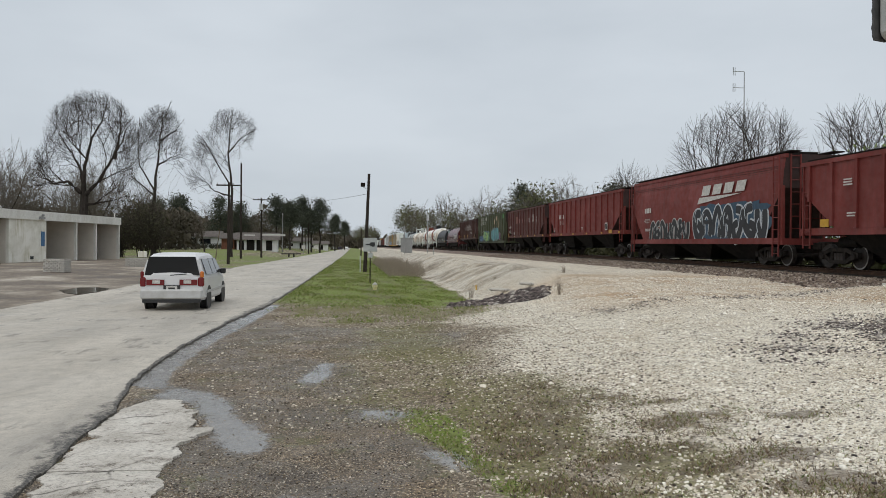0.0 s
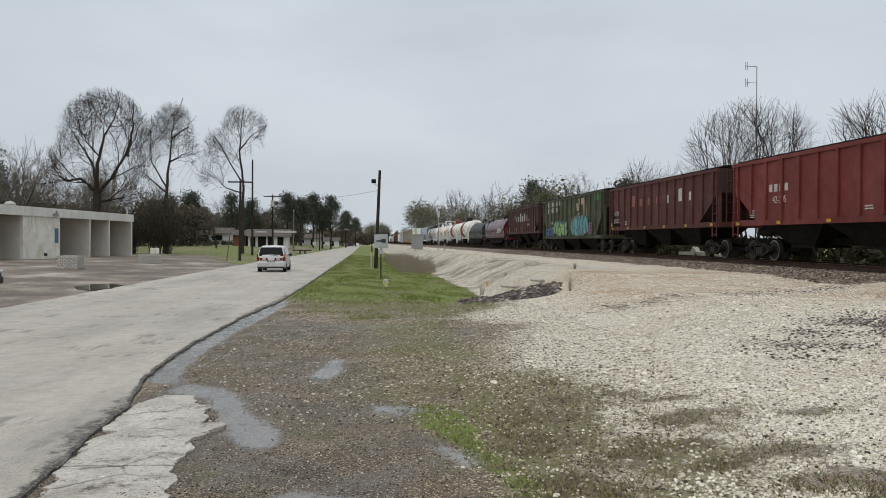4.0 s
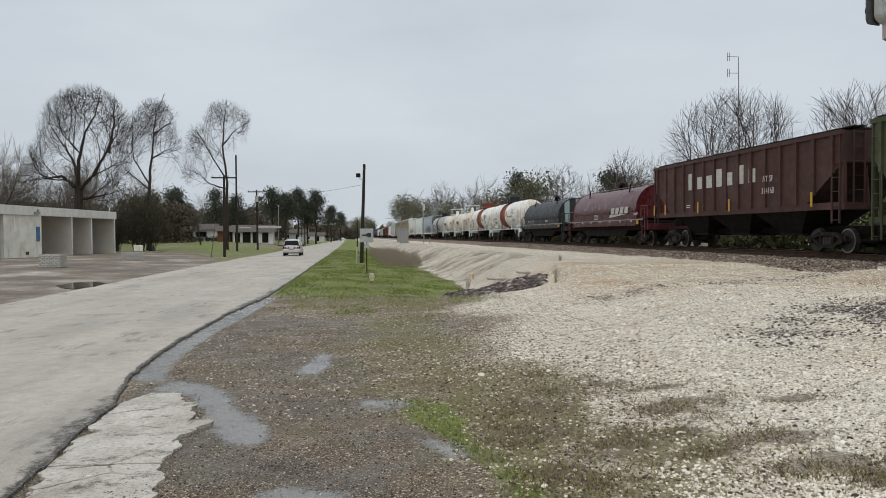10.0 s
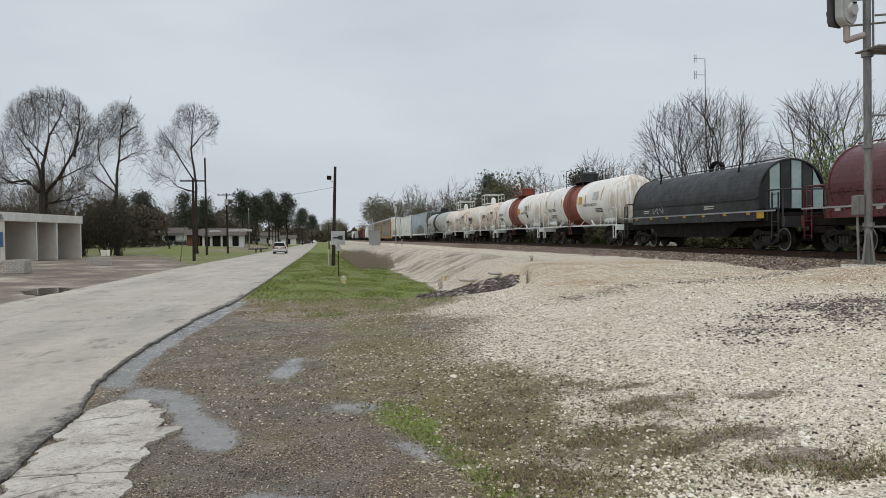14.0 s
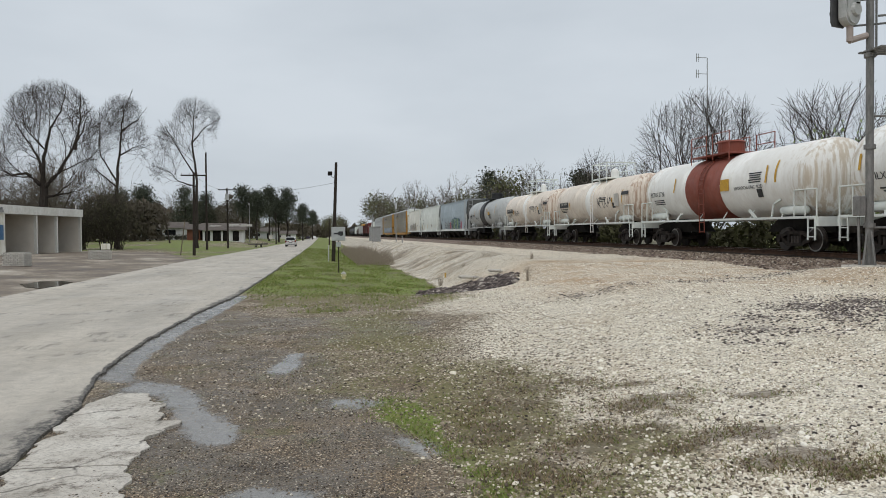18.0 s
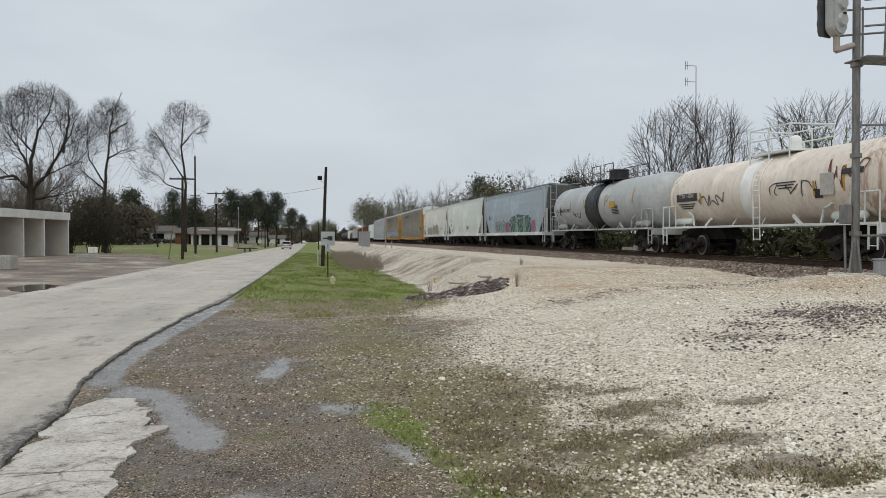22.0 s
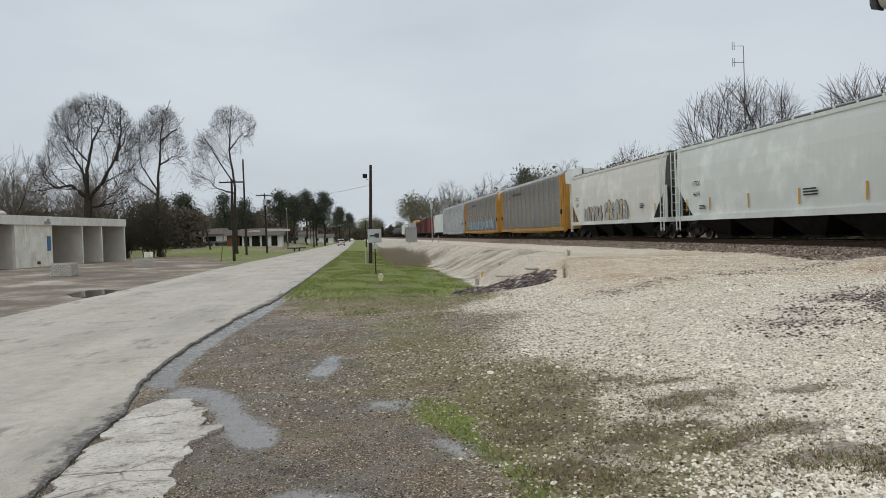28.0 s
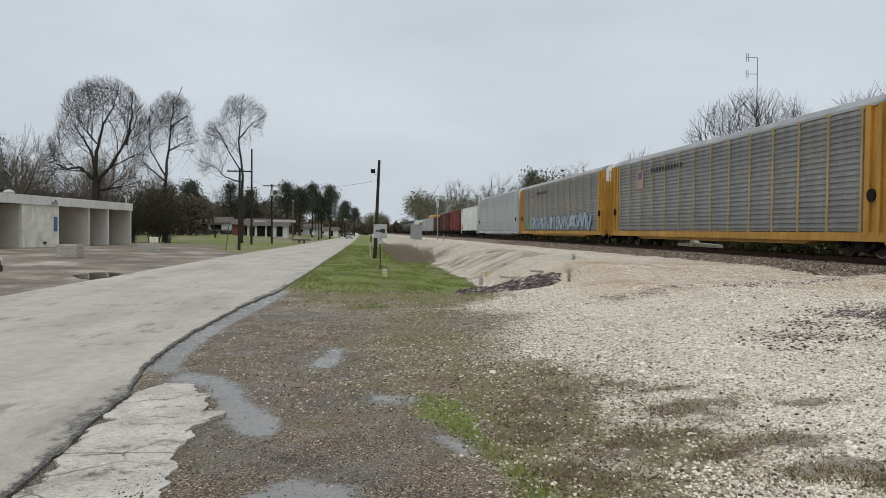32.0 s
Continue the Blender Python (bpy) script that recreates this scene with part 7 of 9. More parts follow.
class Crown:
    """Grows a tree from main limbs into the room of its crown."""

    def __init__(self, seed):
        self.r = random.Random(seed)
        self.p, self.up = [], []

    def limb(self, pts, start=None, step=0.55):
        """A main limb through the points, from a node that stands already."""
        pts = [Vector(p) for p in pts]
        if start is None and self.p:
            start = min(range(len(self.p)), key=lambda i: (self.p[i] - pts[0]).length)
        if start is None:
            self.p.append(pts[0])
            self.up.append(-1)
            start = 0
        cur, at = start, self.p[start].copy()
        for q in pts:
            d = (q - at).length
            n = max(1, int(d / step))
            for k in range(1, n + 1):
                w = at.lerp(q, k / n) + Vector((self.r.gauss(0, 0.05), self.r.gauss(0, 0.05), self.r.gauss(0, 0.04))) * step
                self.p.append(w)
                self.up.append(cur)
                cur = len(self.p) - 1
            at = q

    def fill(self, targets, low, foot, step=0.5, drop=0.5):
        """Joins each target to the nearest node, along a bent way."""
        n0 = len(self.p)
        room = np.zeros((n0 + len(targets) * 8, 3))
        room[:n0] = [tuple(p) for p in self.p]
        ok = [p.z >= low for p in self.p]
        pen = np.array([0.0 if o else 50.0 for o in ok] + [0.0] * (len(targets) * 8))
        foot = np.array(foot)
        away = np.zeros(len(room))
        away[:n0] = np.sqrt(((room[:n0] - foot) ** 2).sum(1))
        for t in targets:
            n = len(self.p)
            far = float(np.sqrt(((np.array(t) - foot) ** 2).sum()))
            dv = room[:n] - np.array(t)
            cost = np.sqrt((dv ** 2).sum(1)) + drop * np.maximum(0, dv[:, 2]) + 1.2 * np.maximum(0, away[:n] - far + 0.25) + pen[:n]
            i = int(cost.argmin())
            a, t = self.p[i], Vector(t)
            d = (t - a).length
            if d < 0.12:
                continue
            j = self.up[i]
            lead = (a - self.p[j]).normalized() if j >= 0 else Vector((0, 0, 1))
            mid = a + lead * d * 0.25 + (t - a) * 0.22 + Vector((0, 0, 0.05 * d))
            k = min(7, max(1, int(d / step)))
            cur = i
            for s in range(1, k + 1):
                u = s / k
                w = a * (1 - u) ** 2 + mid * 2 * u * (1 - u) + t * u * u
                if s < k:
                    w = w + Vector((self.r.gauss(0, 0.07), self.r.gauss(0, 0.07), self.r.gauss(0, 0.07))) * step
                room[len(self.p)] = tuple(w)
                away[len(self.p)] = float(np.sqrt(((np.array(w) - foot) ** 2).sum()))
                self.p.append(w)
                self.up.append(cur)
                cur = len(self.p) - 1

    def meshes(self, tip, power, sprays, spray_len, foot, cut=0.05):
        """Tapered tubes by the number of tips that each node bears."""
        n = len(self.p)
        load, kids = [0.0] * n, [0] * n
        for i in range(n - 1, -1, -1):
            if kids[i] == 0:
                load[i] += 1.0
            if self.up[i] >= 0:
                load[self.up[i]] += load[i]
                kids[self.up[i]] += 1
        rad = [tip * v ** power for v in load]
        big, small = Limbs(0), Limbs(0)
        for i in range(n):
            j = self.up[i]
            if j < 0:
                continue
            r1, r0 = rad[i], min(rad[j], rad[i] * 1.25)
            L = big if r1 > cut else small
            L.tube([self.p[j], self.p[i]], [r0, r1], 7 if r1 > 0.12 else (5 if r1 > cut else 3))
            if r1 < cut * 0.8:
                d = (self.p[i] - self.p[j]).normalized() + (self.p[i] - Vector(foot)).normalized() * 0.7
                for _ in range(sprays):
                    w = (d * 0.8 + Vector((self.r.gauss(0, 0.34), self.r.gauss(0, 0.34), self.r.gauss(0.14, 0.30)))).normalized()
                    e = self.p[i] + w * spray_len * self.r.uniform(0.4, 1.2)
                    q = self.p[j].lerp(self.p[i], self.r.random())
                    m = q.lerp(e, 0.5) + Vector((self.r.gauss(0, 0.05), self.r.gauss(0, 0.05), self.r.gauss(0, 0.05)))
                    small.tube([q, m, e], [tip * 0.8, tip * 0.6, tip * 0.35], 3)
                    for _ in range(2):
                        x = m + (w + Vector((self.r.gauss(0, 0.5), self.r.gauss(0, 0.5), self.r.gauss(0.1, 0.4)))).normalized() * spray_len * self.r.uniform(0.3, 0.6)
                        small.tube([q.lerp(e, self.r.uniform(0.3, 0.75)), x], [tip * 0.55, tip * 0.3], 3)
        return big, small


def in_crown(q, n, lobes, jag=0.1):
    """Places spread over egg-shaped lobes, thicker to the outside."""
    out = []
    weight = [l[3] * l[4] * l[5] for l in lobes]
    for _ in range(n):
        cx, cy, cz, a, b, c = q.choices(lobes, weight)[0]
        v = Vector((q.gauss(0, 1), q.gauss(0, 1), q.gauss(0, 1))).normalized() * (q.random() ** 0.36) * (1 + q.gauss(0, jag))
        out.append((cx + v.x * a, cy + v.y * b, cz + v.z * c))
    return out


class Fan:
    """Branches that fork again and again until they reach the outline of the crown."""

    def __init__(self, lobes, seed, least=0.008, cut=0.045, deep=7, longest=2.6):
        self.lobes, self.r, self.least, self.cut, self.deep, self.longest = lobes, random.Random(seed), least, cut, deep, longest
        self.big, self.small = Limbs(0), Limbs(0)

    def reach(self, p, d):
        best = 0.0
        for cx, cy, cz, a, b, c in self.lobes:
            o = Vector(((p.x - cx) / a, (p.y - cy) / b, (p.z - cz) / c))
            w = Vector((d.x / a, d.y / b, d.z / c))
            A, Bq, C = w.dot(w), o.dot(w), o.dot(o) - 1
            k = Bq * Bq - A * C
            if k > 0:
                best = max(best, (-Bq + math.sqrt(k)) / A)
        return best

    def tube(self, pts, radii):
        top = max(radii)
        (self.big if top > self.cut else self.small).tube(pts, radii, 7 if top > 0.12 else (5 if top > self.cut else 3))

    def turn(self, d, lo, hi):
        ax = Matrix.Rotation(self.r.uniform(0, 6.283), 3, d) @ d.orthogonal().normalized()
        w = Matrix.Rotation(radians(self.r.uniform(lo, hi)), 3, ax) @ d
        return (w + Vector((0, 0, 0.035))).normalized()

    def grow(self, p, d, r, level=0):
        q = self.r
        D = self.reach(p, d) * q.uniform(0.6, 1.18)
        r = max(r, self.least)
        if level >= self.deep or D < 0.95:
            l = min(max(D, 0.45) * q.uniform(0.7, 1.25), 1.7)
            m = p + d * l * 0.5 + Vector((q.gauss(0, 0.03), q.gauss(0, 0.03), q.gauss(0, 0.03))) * l
            self.tube([p, m, m + (self.turn(d, 0, 16)) * l * 0.5], [r, r * 0.8, r * 0.5])
            return
        l = min(max(D * q.uniform(0.28, 0.44), 0.75), self.longest)
        m = p + self.turn(d, 0, 9) * l * 0.5
        d2 = self.turn(d, 2, 10)
        e = m + d2 * l * 0.5
        self.tube([p, m, e], [r, r * 0.93, r * 0.85])
        for k in range(q.choice((0, 1, 1))):
            self.grow(p.lerp(m, q.random()) if k else m, self.turn(d, 28, 55), r * 0.42, level + 2)
        self.grow(e, self.turn(d2, 8, 22), r * 0.80, level + 1)
        self.grow(e, self.turn(d2, 26, 50), r * 0.60, level + 1)

    def limb(self, pts, r0, r1, shoots, bare=0.3, thin=0.4):
        pts = [Vector(p) for p in pts]
        fine = []
        for a, b in zip(pts, pts[1:]):
            for k in range(4):
                fine.append(a.lerp(b, k / 4) + Vector((self.r.gauss(0, 0.04), self.r.gauss(0, 0.04), self.r.gauss(0, 0.03))))
        fine[0] = pts[0]
        fine.append(pts[-1])
        n = len(fine)
        self.tube(fine, [r1 + (r0 - r1) * (1 - k / (n - 1)) ** (1.0 if r1 > 0.2 else 1.5) for k in range(n)])
        if r1 > 0.2:
            return
        for k in range(shoots):
            t = bare + (1 - bare) * (k + self.r.random()) / shoots
            i = min(n - 2, int(t * (n - 1)))
            d = (fine[i + 1] - fine[i]).normalized()
            self.grow(fine[i], self.turn(d, 32, 66), (r1 + (r0 - r1) * (1 - t) ** 1.5) * thin, 2)
        d = (fine[-1] - fine[-2]).normalized()
        self.grow(fine[-1], d, r1, 1)
        self.grow(fine[-1], self.turn(d, 20, 35), r1 * 0.7, 2)


def fan_tree(name, m, label, trunk, limbs, lobes, seed, r_trunk, r_limb, shoots=5, r_top=0.04, group="", deep=7):
    """A tree from a trunk and main limbs given as points; the rest forks out to the crown's outline."""
    f = Fan(lobes, seed, 0.0095, 0.045, deep)
    f.limb(trunk, r_trunk, r_top, 3 if r_top > 0.1 else 12, 0.5, 0.32)
    for k, l in enumerate(limbs):
        f.limb(l, r_limb * (1.0 if k < 4 else 0.7), r_limb * 0.16, shoots)
    e = root(name, m, label, "tree", group)
    part("trunk", f.big.mesh("trunk", M_barkd), None, e)
    part("crown", f.small.mesh("crown", M_barkd), None, e)
    return e


def grown_tree(name, m, label, limbs, lobes, n, seed, low, tip=0.014, power=0.42, sprays=2, spray_len=0.7, material=None, twig=None, category="tree", step=0.5):
    q = random.Random(seed)
    c = Crown(seed)
    for l in limbs:
        c.limb(l, None, step)
    t = in_crown(q, n, lobes)
    foot = Vector((lobes[0][0], lobes[0][1], low))
    t.sort(key=lambda p: (Vector(p) - foot).length * q.uniform(0.95, 1.05))
    c.fill(t, low, foot, step)
    big, small = c.meshes(tip, power, sprays, spray_len, foot)
    e = root(name, m, label, category)
    part("trunk", big.mesh("trunk", material or M_bark), None, e)
    part("crown", small.mesh("crown", twig or M_twig), None, e)
    return e


def sway_limb(pts, seed, amp=0.8):
    """Gives limb points (x, z) a depth that wanders."""
    q = random.Random(seed)
    y, out = 0.0, []
    for x, z in pts:
        out.append((x, y, z))
        y += q.uniform(-amp, amp)
    return out


def off(pts, x0, z0):
    return [(x - x0, z - z0) for x, z in pts]


# three large trees across the road
g0 = ground_z(-27.1, 80.5)
limbs1 = [[(-27.1, g0), (-27.1, 3.5), (-27.1, 7.0)], [(-27.1, 7.0), (-26.9, 9.7), (-26.3, 12.8), (-25.5, 14.5), (-24.9, 16.5)], [(-27.1, 7.0), (-27.6, 9.2), (-28.8, 11.3), (-29.6, 12.8)],
          [(-27.1, 6.8), (-28.6, 8.2), (-29.9, 8.0), (-31.1, 8.6)], [(-27.1, 6.8), (-25.5, 8.3), (-24.1, 10.6), (-23.0, 12.3), (-22.4, 13.6)], [(-24.1, 10.6), (-23.6, 13.7), (-23.7, 15.8)], [(-27.1, 5.9), (-25.6, 6.2), (-24.1, 6.6)]]
limbs = [sway_limb(off(l, -27.1, g0 - 0.05), i, 0.8 if i else 0.1) for i, l in enumerate(limbs1)]
fan_tree("oak_tree", at_ground(-27.1, 80.5), "large leafless oak with wide crooked limbs", limbs[0], limbs[1:], [(0.8, 0, 11.4, 4.8, 4.8, 5.9), (-1.6, 0, 8.8, 3.8, 3.8, 3.6), (2.3, 0, 9.4, 3.0, 3.4, 4.4)], 3, 0.50, 0.24, 10, 0.38)
g0 = ground_z(-24.8, 98)
limbs2 = [[(-24.8, g0), (-24.7, 5.0), (-24.6, 8.7), (-24.3, 11.8), (-24.0, 14.9), (-23.6, 17.7), (-22.8, 19.6)], [(-24.6, 8.7), (-26.4, 11.8), (-26.6, 15.6), (-26.6, 17.6)], [(-24.6, 8.0), (-27.4, 10.4), (-28.2, 11.6)],
          [(-24.3, 11.8), (-22.6, 12.8), (-21.3, 13.3)], [(-24.0, 14.9), (-21.9, 16.3), (-21.2, 17.4)]]
limbs = [sway_limb(off(l, -24.8, g0 - 0.05), 10 + i, 0.6 if i else 0.15) for i, l in enumerate(limbs2)]
fan_tree("pecan_tree", at_ground(-24.8, 98), "tall leafless pecan tree above a vine thicket", limbs[0], limbs[1:], [(0.4, 0, 11.8, 4.0, 3.8, 6.4), (1.0, 0, 16.3, 2.6, 2.5, 2.8), (-1.8, 0, 11.6, 2.4, 2.4, 4.6)], 8, 0.30, 0.12, 13)
g0 = ground_z(-16.2, 104)
limbs3 = [[(-16.2, g0), (-16.2, 5.0), (-16.1, 9.1), (-16.6, 14.2), (-16.5, 17.2), (-16.1, 19.6)], [(-16.1, 8.4), (-18.3, 9.1), (-19.3, 10.2), (-20.9, 10.9)], [(-16.3, 10.0), (-18.2, 13.1), (-19.6, 15.7), (-20.5, 16.8)], [(-16.6, 14.2), (-15.3, 16.1), (-13.8, 17.3)]]
limbs = [sway_limb(off(l, -16.2, g0 - 0.05), 20 + i, 0.6 if i else 0.15) for i, l in enumerate(limbs3)]
fan_tree("pecan_tree", at_ground(-16.2, 104), "tall leafless tree with a fan of fine twigs", limbs[0], limbs[1:], [(-2.6, 0, 13.0, 3.2, 3.2, 4.0), (0.2, 0, 17.3, 3.2, 3.0, 2.9), (-0.6, 0, 15.0, 3.6, 3.2, 3.8), (-3.4, 0, 10.6, 2.6, 2.6, 2.4)], 14, 0.30, 0.12, 13)
M_thick = mat("thicket_leaves", (0.060, 0.062, 0.036), 0.85, 0, (0.11, 0.108, 0.062), 2)
for k, (x, y, r, hh, n) in enumerate(((-25.0, 94, 2.3, 7.4, 3600), (-23.2, 93, 1.5, 5.0, 2200), (-27.4, 93.5, 1.8, 5.0, 2200))):
    bush("thicket", r, hh, 5 + k, at_ground(x, y), "grey-green twiggy vine thicket round a trunk", M_thick, n, 40, 0.055, "bush", M_bark)
bush("thicket", 2.6, 3.4, 15, at_ground(-29.5, 92), "grey-brown leafless thicket behind a wash building", M_brush, 1200, 40, 0.06)
bare_tree("small_tree", [((0, 0, 0), (0, 0, 1), 4.0, 0.14)], dict(VASE, levels=3), 17, "small leafless tree beside a yard", at_ground(-23.0, 122), M_barkd)

# woods of leafless trees: five kinds, then copies
def belt_kind(k, m, label, tall, wide, twig, trunk_to=0.4):
    q = random.Random(500 + k)
    t = tall
    stems = [[(0, 0, 0), (0.1, 0, t * 0.3), (0.2 * q.uniform(-1, 1), 0.2, t * 0.85)]]
    for i in range(3):
        a = 2.1 * i + q.random()
        stems.append([(0.1, 0, t * q.uniform(0.22, 0.4)), (math.cos(a) * wide * 0.4, math.sin(a) * wide * 0.4, t * 0.6), (math.cos(a) * wide * 0.6, math.sin(a) * wide * 0.6, t * 0.8)])
    return grown_tree("woodland_tree", m, label, stems, [(0, 0, t * 0.68, wide, wide, t * 0.32), (wide * 0.3, 0, t * 0.5, wide * 0.75, wide * 0.75, t * 0.25)], 110, 500 + k, t * 0.2, 0.017, 0.50, 3, 1.4, M_bark, twig, "tree", 0.9)


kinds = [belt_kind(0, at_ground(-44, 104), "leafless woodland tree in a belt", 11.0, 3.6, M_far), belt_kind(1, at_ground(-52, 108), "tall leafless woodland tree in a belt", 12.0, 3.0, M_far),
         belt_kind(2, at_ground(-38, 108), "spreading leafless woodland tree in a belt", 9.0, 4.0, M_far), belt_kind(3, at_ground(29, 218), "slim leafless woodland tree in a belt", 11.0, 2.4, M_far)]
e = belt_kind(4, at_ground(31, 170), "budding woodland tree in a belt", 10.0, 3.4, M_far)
q = random.Random(9)
leaves(e, "bud_cloud", in_crown(q, 1500, [(0, 0, 6.8, 3.5, 3.5, 3.2)]), 0.12, 0.3, M_bud, 9)
kinds.append(e)
for k in kinds:
    k["group"] = "belts of trees"
TALL = (11.0, 12.0, 9.0, 11.0, 10.0)
rr = random.Random(77)
belt = []
for i in range(30):
    x = -36 - 44 * rr.random()
    belt.append((x, 100 + 45 * rr.random(), rr.uniform(0.95, 1.25), rr.randrange(3)))
for i in range(34):
    belt.append((-80 + 66 * rr.random(), 180 + 70 * rr.random(), rr.uniform(0.8, 1.15), rr.randrange(5)))
# beyond the railway: place, top, breadth, kind
for x, y, top, wide, k in ((31, 410, 25, 9.5, 4), (34, 395, 24, 8, 2), (29.5, 390, 22, 8, 4), (29, 235, 18.4, 3.3, 3), (31, 169, 14.7, 3.6, 0), (29, 178, 13, 3.2, 1), (36, 150, 13.6, 4, 2), (29, 114, 11.9, 2.9, 4), (33, 135, 12.6, 3.2, 1),
                           (31, 106.5, 12.0, 2.0, 3), (30, 91, 9.4, 2.6, 1), (33, 86, 10.2, 3.4, 0), (31, 78, 9.2, 2.8, 2), (33, 74, 9.3, 2.6, 1), (40, 88, 11, 3, 2), (28.5, 128, 10.5, 3.0, 2), (29, 145, 11, 3.2, 4), (30, 195, 13.5, 3.4, 2), (29, 212, 13, 3.0, 4), (30, 262, 15.5, 3.6, 0), (31, 300, 17, 4.5, 4), (30, 340, 19, 5, 2),
                           (39, 58, 8.6, 3.0, 2), (41, 50, 8.4, 3, 1), (42, 62, 9.5, 3.2, 0), (45, 44, 9.0, 3, 2), (38, 36, 8, 2.8, 1)):
    s = (top - 0.3) / TALL[k]
    belt.append((x, y, s, k))
for i in range(20):
    belt.append((-70 + 130 * rr.random(), 520 + 160 * rr.random(), rr.uniform(1.2, 1.7), rr.choice((0, 4))))
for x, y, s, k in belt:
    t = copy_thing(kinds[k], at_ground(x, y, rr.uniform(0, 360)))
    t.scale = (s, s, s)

# undergrowth that closes the belts
scrub = bush("scrub", 3.0, 3.0, 200, at_ground(-40, 97), "leafless grey-brown scrub below trees", M_brush, 500, 34, 0.06, "scrub")
scrub["group"] = "scrub below the trees"
spots = [(-33 - 4.2 * k, 98 + 3 * math.sin(k * 2.1)) for k in range(1, 10)] + [(-70 + 4.4 * k, 176 + 5 * math.sin(k * 1.7)) for k in range(12)] + [(28.5 + 2 * math.sin(k * 1.3) + 0.03 * 9 * k, 66 + 9.5 * k) for k in range(34)]
for x, y in spots:
    t = copy_thing(scrub, at_ground(x, y, rr.uniform(0, 360)))
    t.scale = (1, 1, rr.uniform(0.8, 1.3))


def far_woods(name, line, n, top, seed, material, label, size=0.5):
    """A far belt of woods as one mass of small clumps with an uneven top."""
    q = random.Random(seed)
    v, f = [], []
    for _ in range(n):
        u = q.random()
        x, y = Vector(line[0]).lerp(Vector(line[1]), u)
        y += q.uniform(-6, 6)
        hh = top * (0.62 + 0.45 * noise.noise((x * 0.06, 0.0, seed)) + 0.3 * noise.noise((x * 0.23, 0.0, seed + 3)))
        c = Vector((x, y, ground_z(x, y) + hh * q.random() ** 0.8))
        s = size * q.uniform(0.5, 1.4)
        b = len(v)
        for k in range(3):
            v.append(tuple(c + Vector((q.gauss(0, s), q.gauss(0, s), q.gauss(0, s * 1.3)))))
        f.append((b, b + 1, b + 2))
    me = bpy.data.meshes.new(name)
    me.from_pydata(v, [], f)
    me.materials.append(material)
    return tagged(new(name, me), label, "woods", kind="stuff")


M_hedge = mat("mixed_hedge", (0.030, 0.027, 0.017), 0.85, 0, (0.070, 0.072, 0.032), 0.5)
M_woods = mat("far_woods", (0.080, 0.070, 0.052), 0.9, 0, (0.135, 0.115, 0.085), 0.12)
far_woods("far_woods", ((-110, 185), (-17, 215)), 26000, 13, 1, M_woods, "grey-brown spring woods across the fields", 0.26)
far_woods("far_woods", ((-190, 340), (-4, 350)), 12000, 11, 5, M_woods, "far grey-brown spring woods beyond the fields", 0.5)
far_woods("far_woods", ((-40, 620), (60, 640)), 9000, 13, 2, M_woods, "far grey-brown spring woods at the end of the road", 0.9)
far_woods("near_woods", ((-95, 128), (-28, 140)), 22000, 11, 3, M_woods, "grey-brown woods behind the wash building", 0.28)

# a low uneven hedge behind the railway
q = random.Random(21)
v, f = [], []
for _ in range(46000):
    y = 10 + 170 * q.random() ** 1.5
    x = 25.5 + 0.02 * y + q.gauss(0, 0.8)
    hh = 1.95 + 0.8 * noise.noise((y * 0.16, 0.2, 6)) + 0.5 * noise.noise((y * 0.6, 0.2, 2))
    c = Vector((x, y, ground_z(x, y) + hh * q.random()))
    s = 0.09 * (1 + y / 80) * q.uniform(0.5, 1.4)
    b = len(v)
    for k in range(3):
        v.append(tuple(c + Vector((q.gauss(0, s), q.gauss(0, s), q.gauss(0, s)))))
    f.append((b, b + 1, b + 2))
me = bpy.data.meshes.new("hedge")
me.from_pydata(v, [], f)
me.materials.append(M_hedge)
tagged(new("hedge", me), "low uneven green-brown hedge behind the railway", "hedge", kind="stuff")

# many-stemmed trees behind the track
def dome_tree(m, label, stems, tall, wide, seed, lobes, deep=6):
    """Many stems from one foot that spread into a round crown."""
    q = random.Random(seed)
    f = Fan(lobes, seed, 0.0080, 0.045, deep, 3.0)
    for k in range(stems):
        a = 6.283 * k / stems + q.uniform(-0.25, 0.25)
        o = 0.12 + 0.88 * ((k * 0.618) % 1.0)
        foot = Vector((0.45 * math.cos(a), 0.45 * math.sin(a), 0.0))
        d = Vector((math.cos(a) * o * wide / tall * 1.65, math.sin(a) * o * wide / tall * 1.65, 1.0)).normalized()
        p1 = foot + d * tall * 0.16
        p2 = p1 + (d + Vector((0, 0, 0.12))).normalized() * tall * 0.16
        f.limb([foot, p1, p2], 0.10 * q.uniform(0.8, 1.2), 0.065, 1, 0.55, 0.5)
    e = root("many_stemmed_tree", m, label, "tree", "trees behind the railway")
    part("trunk", f.big.mesh("trunk", M_barkd), None, e)
    part("crown", f.small.mesh("crown", M_barkd), None, e)
    return e


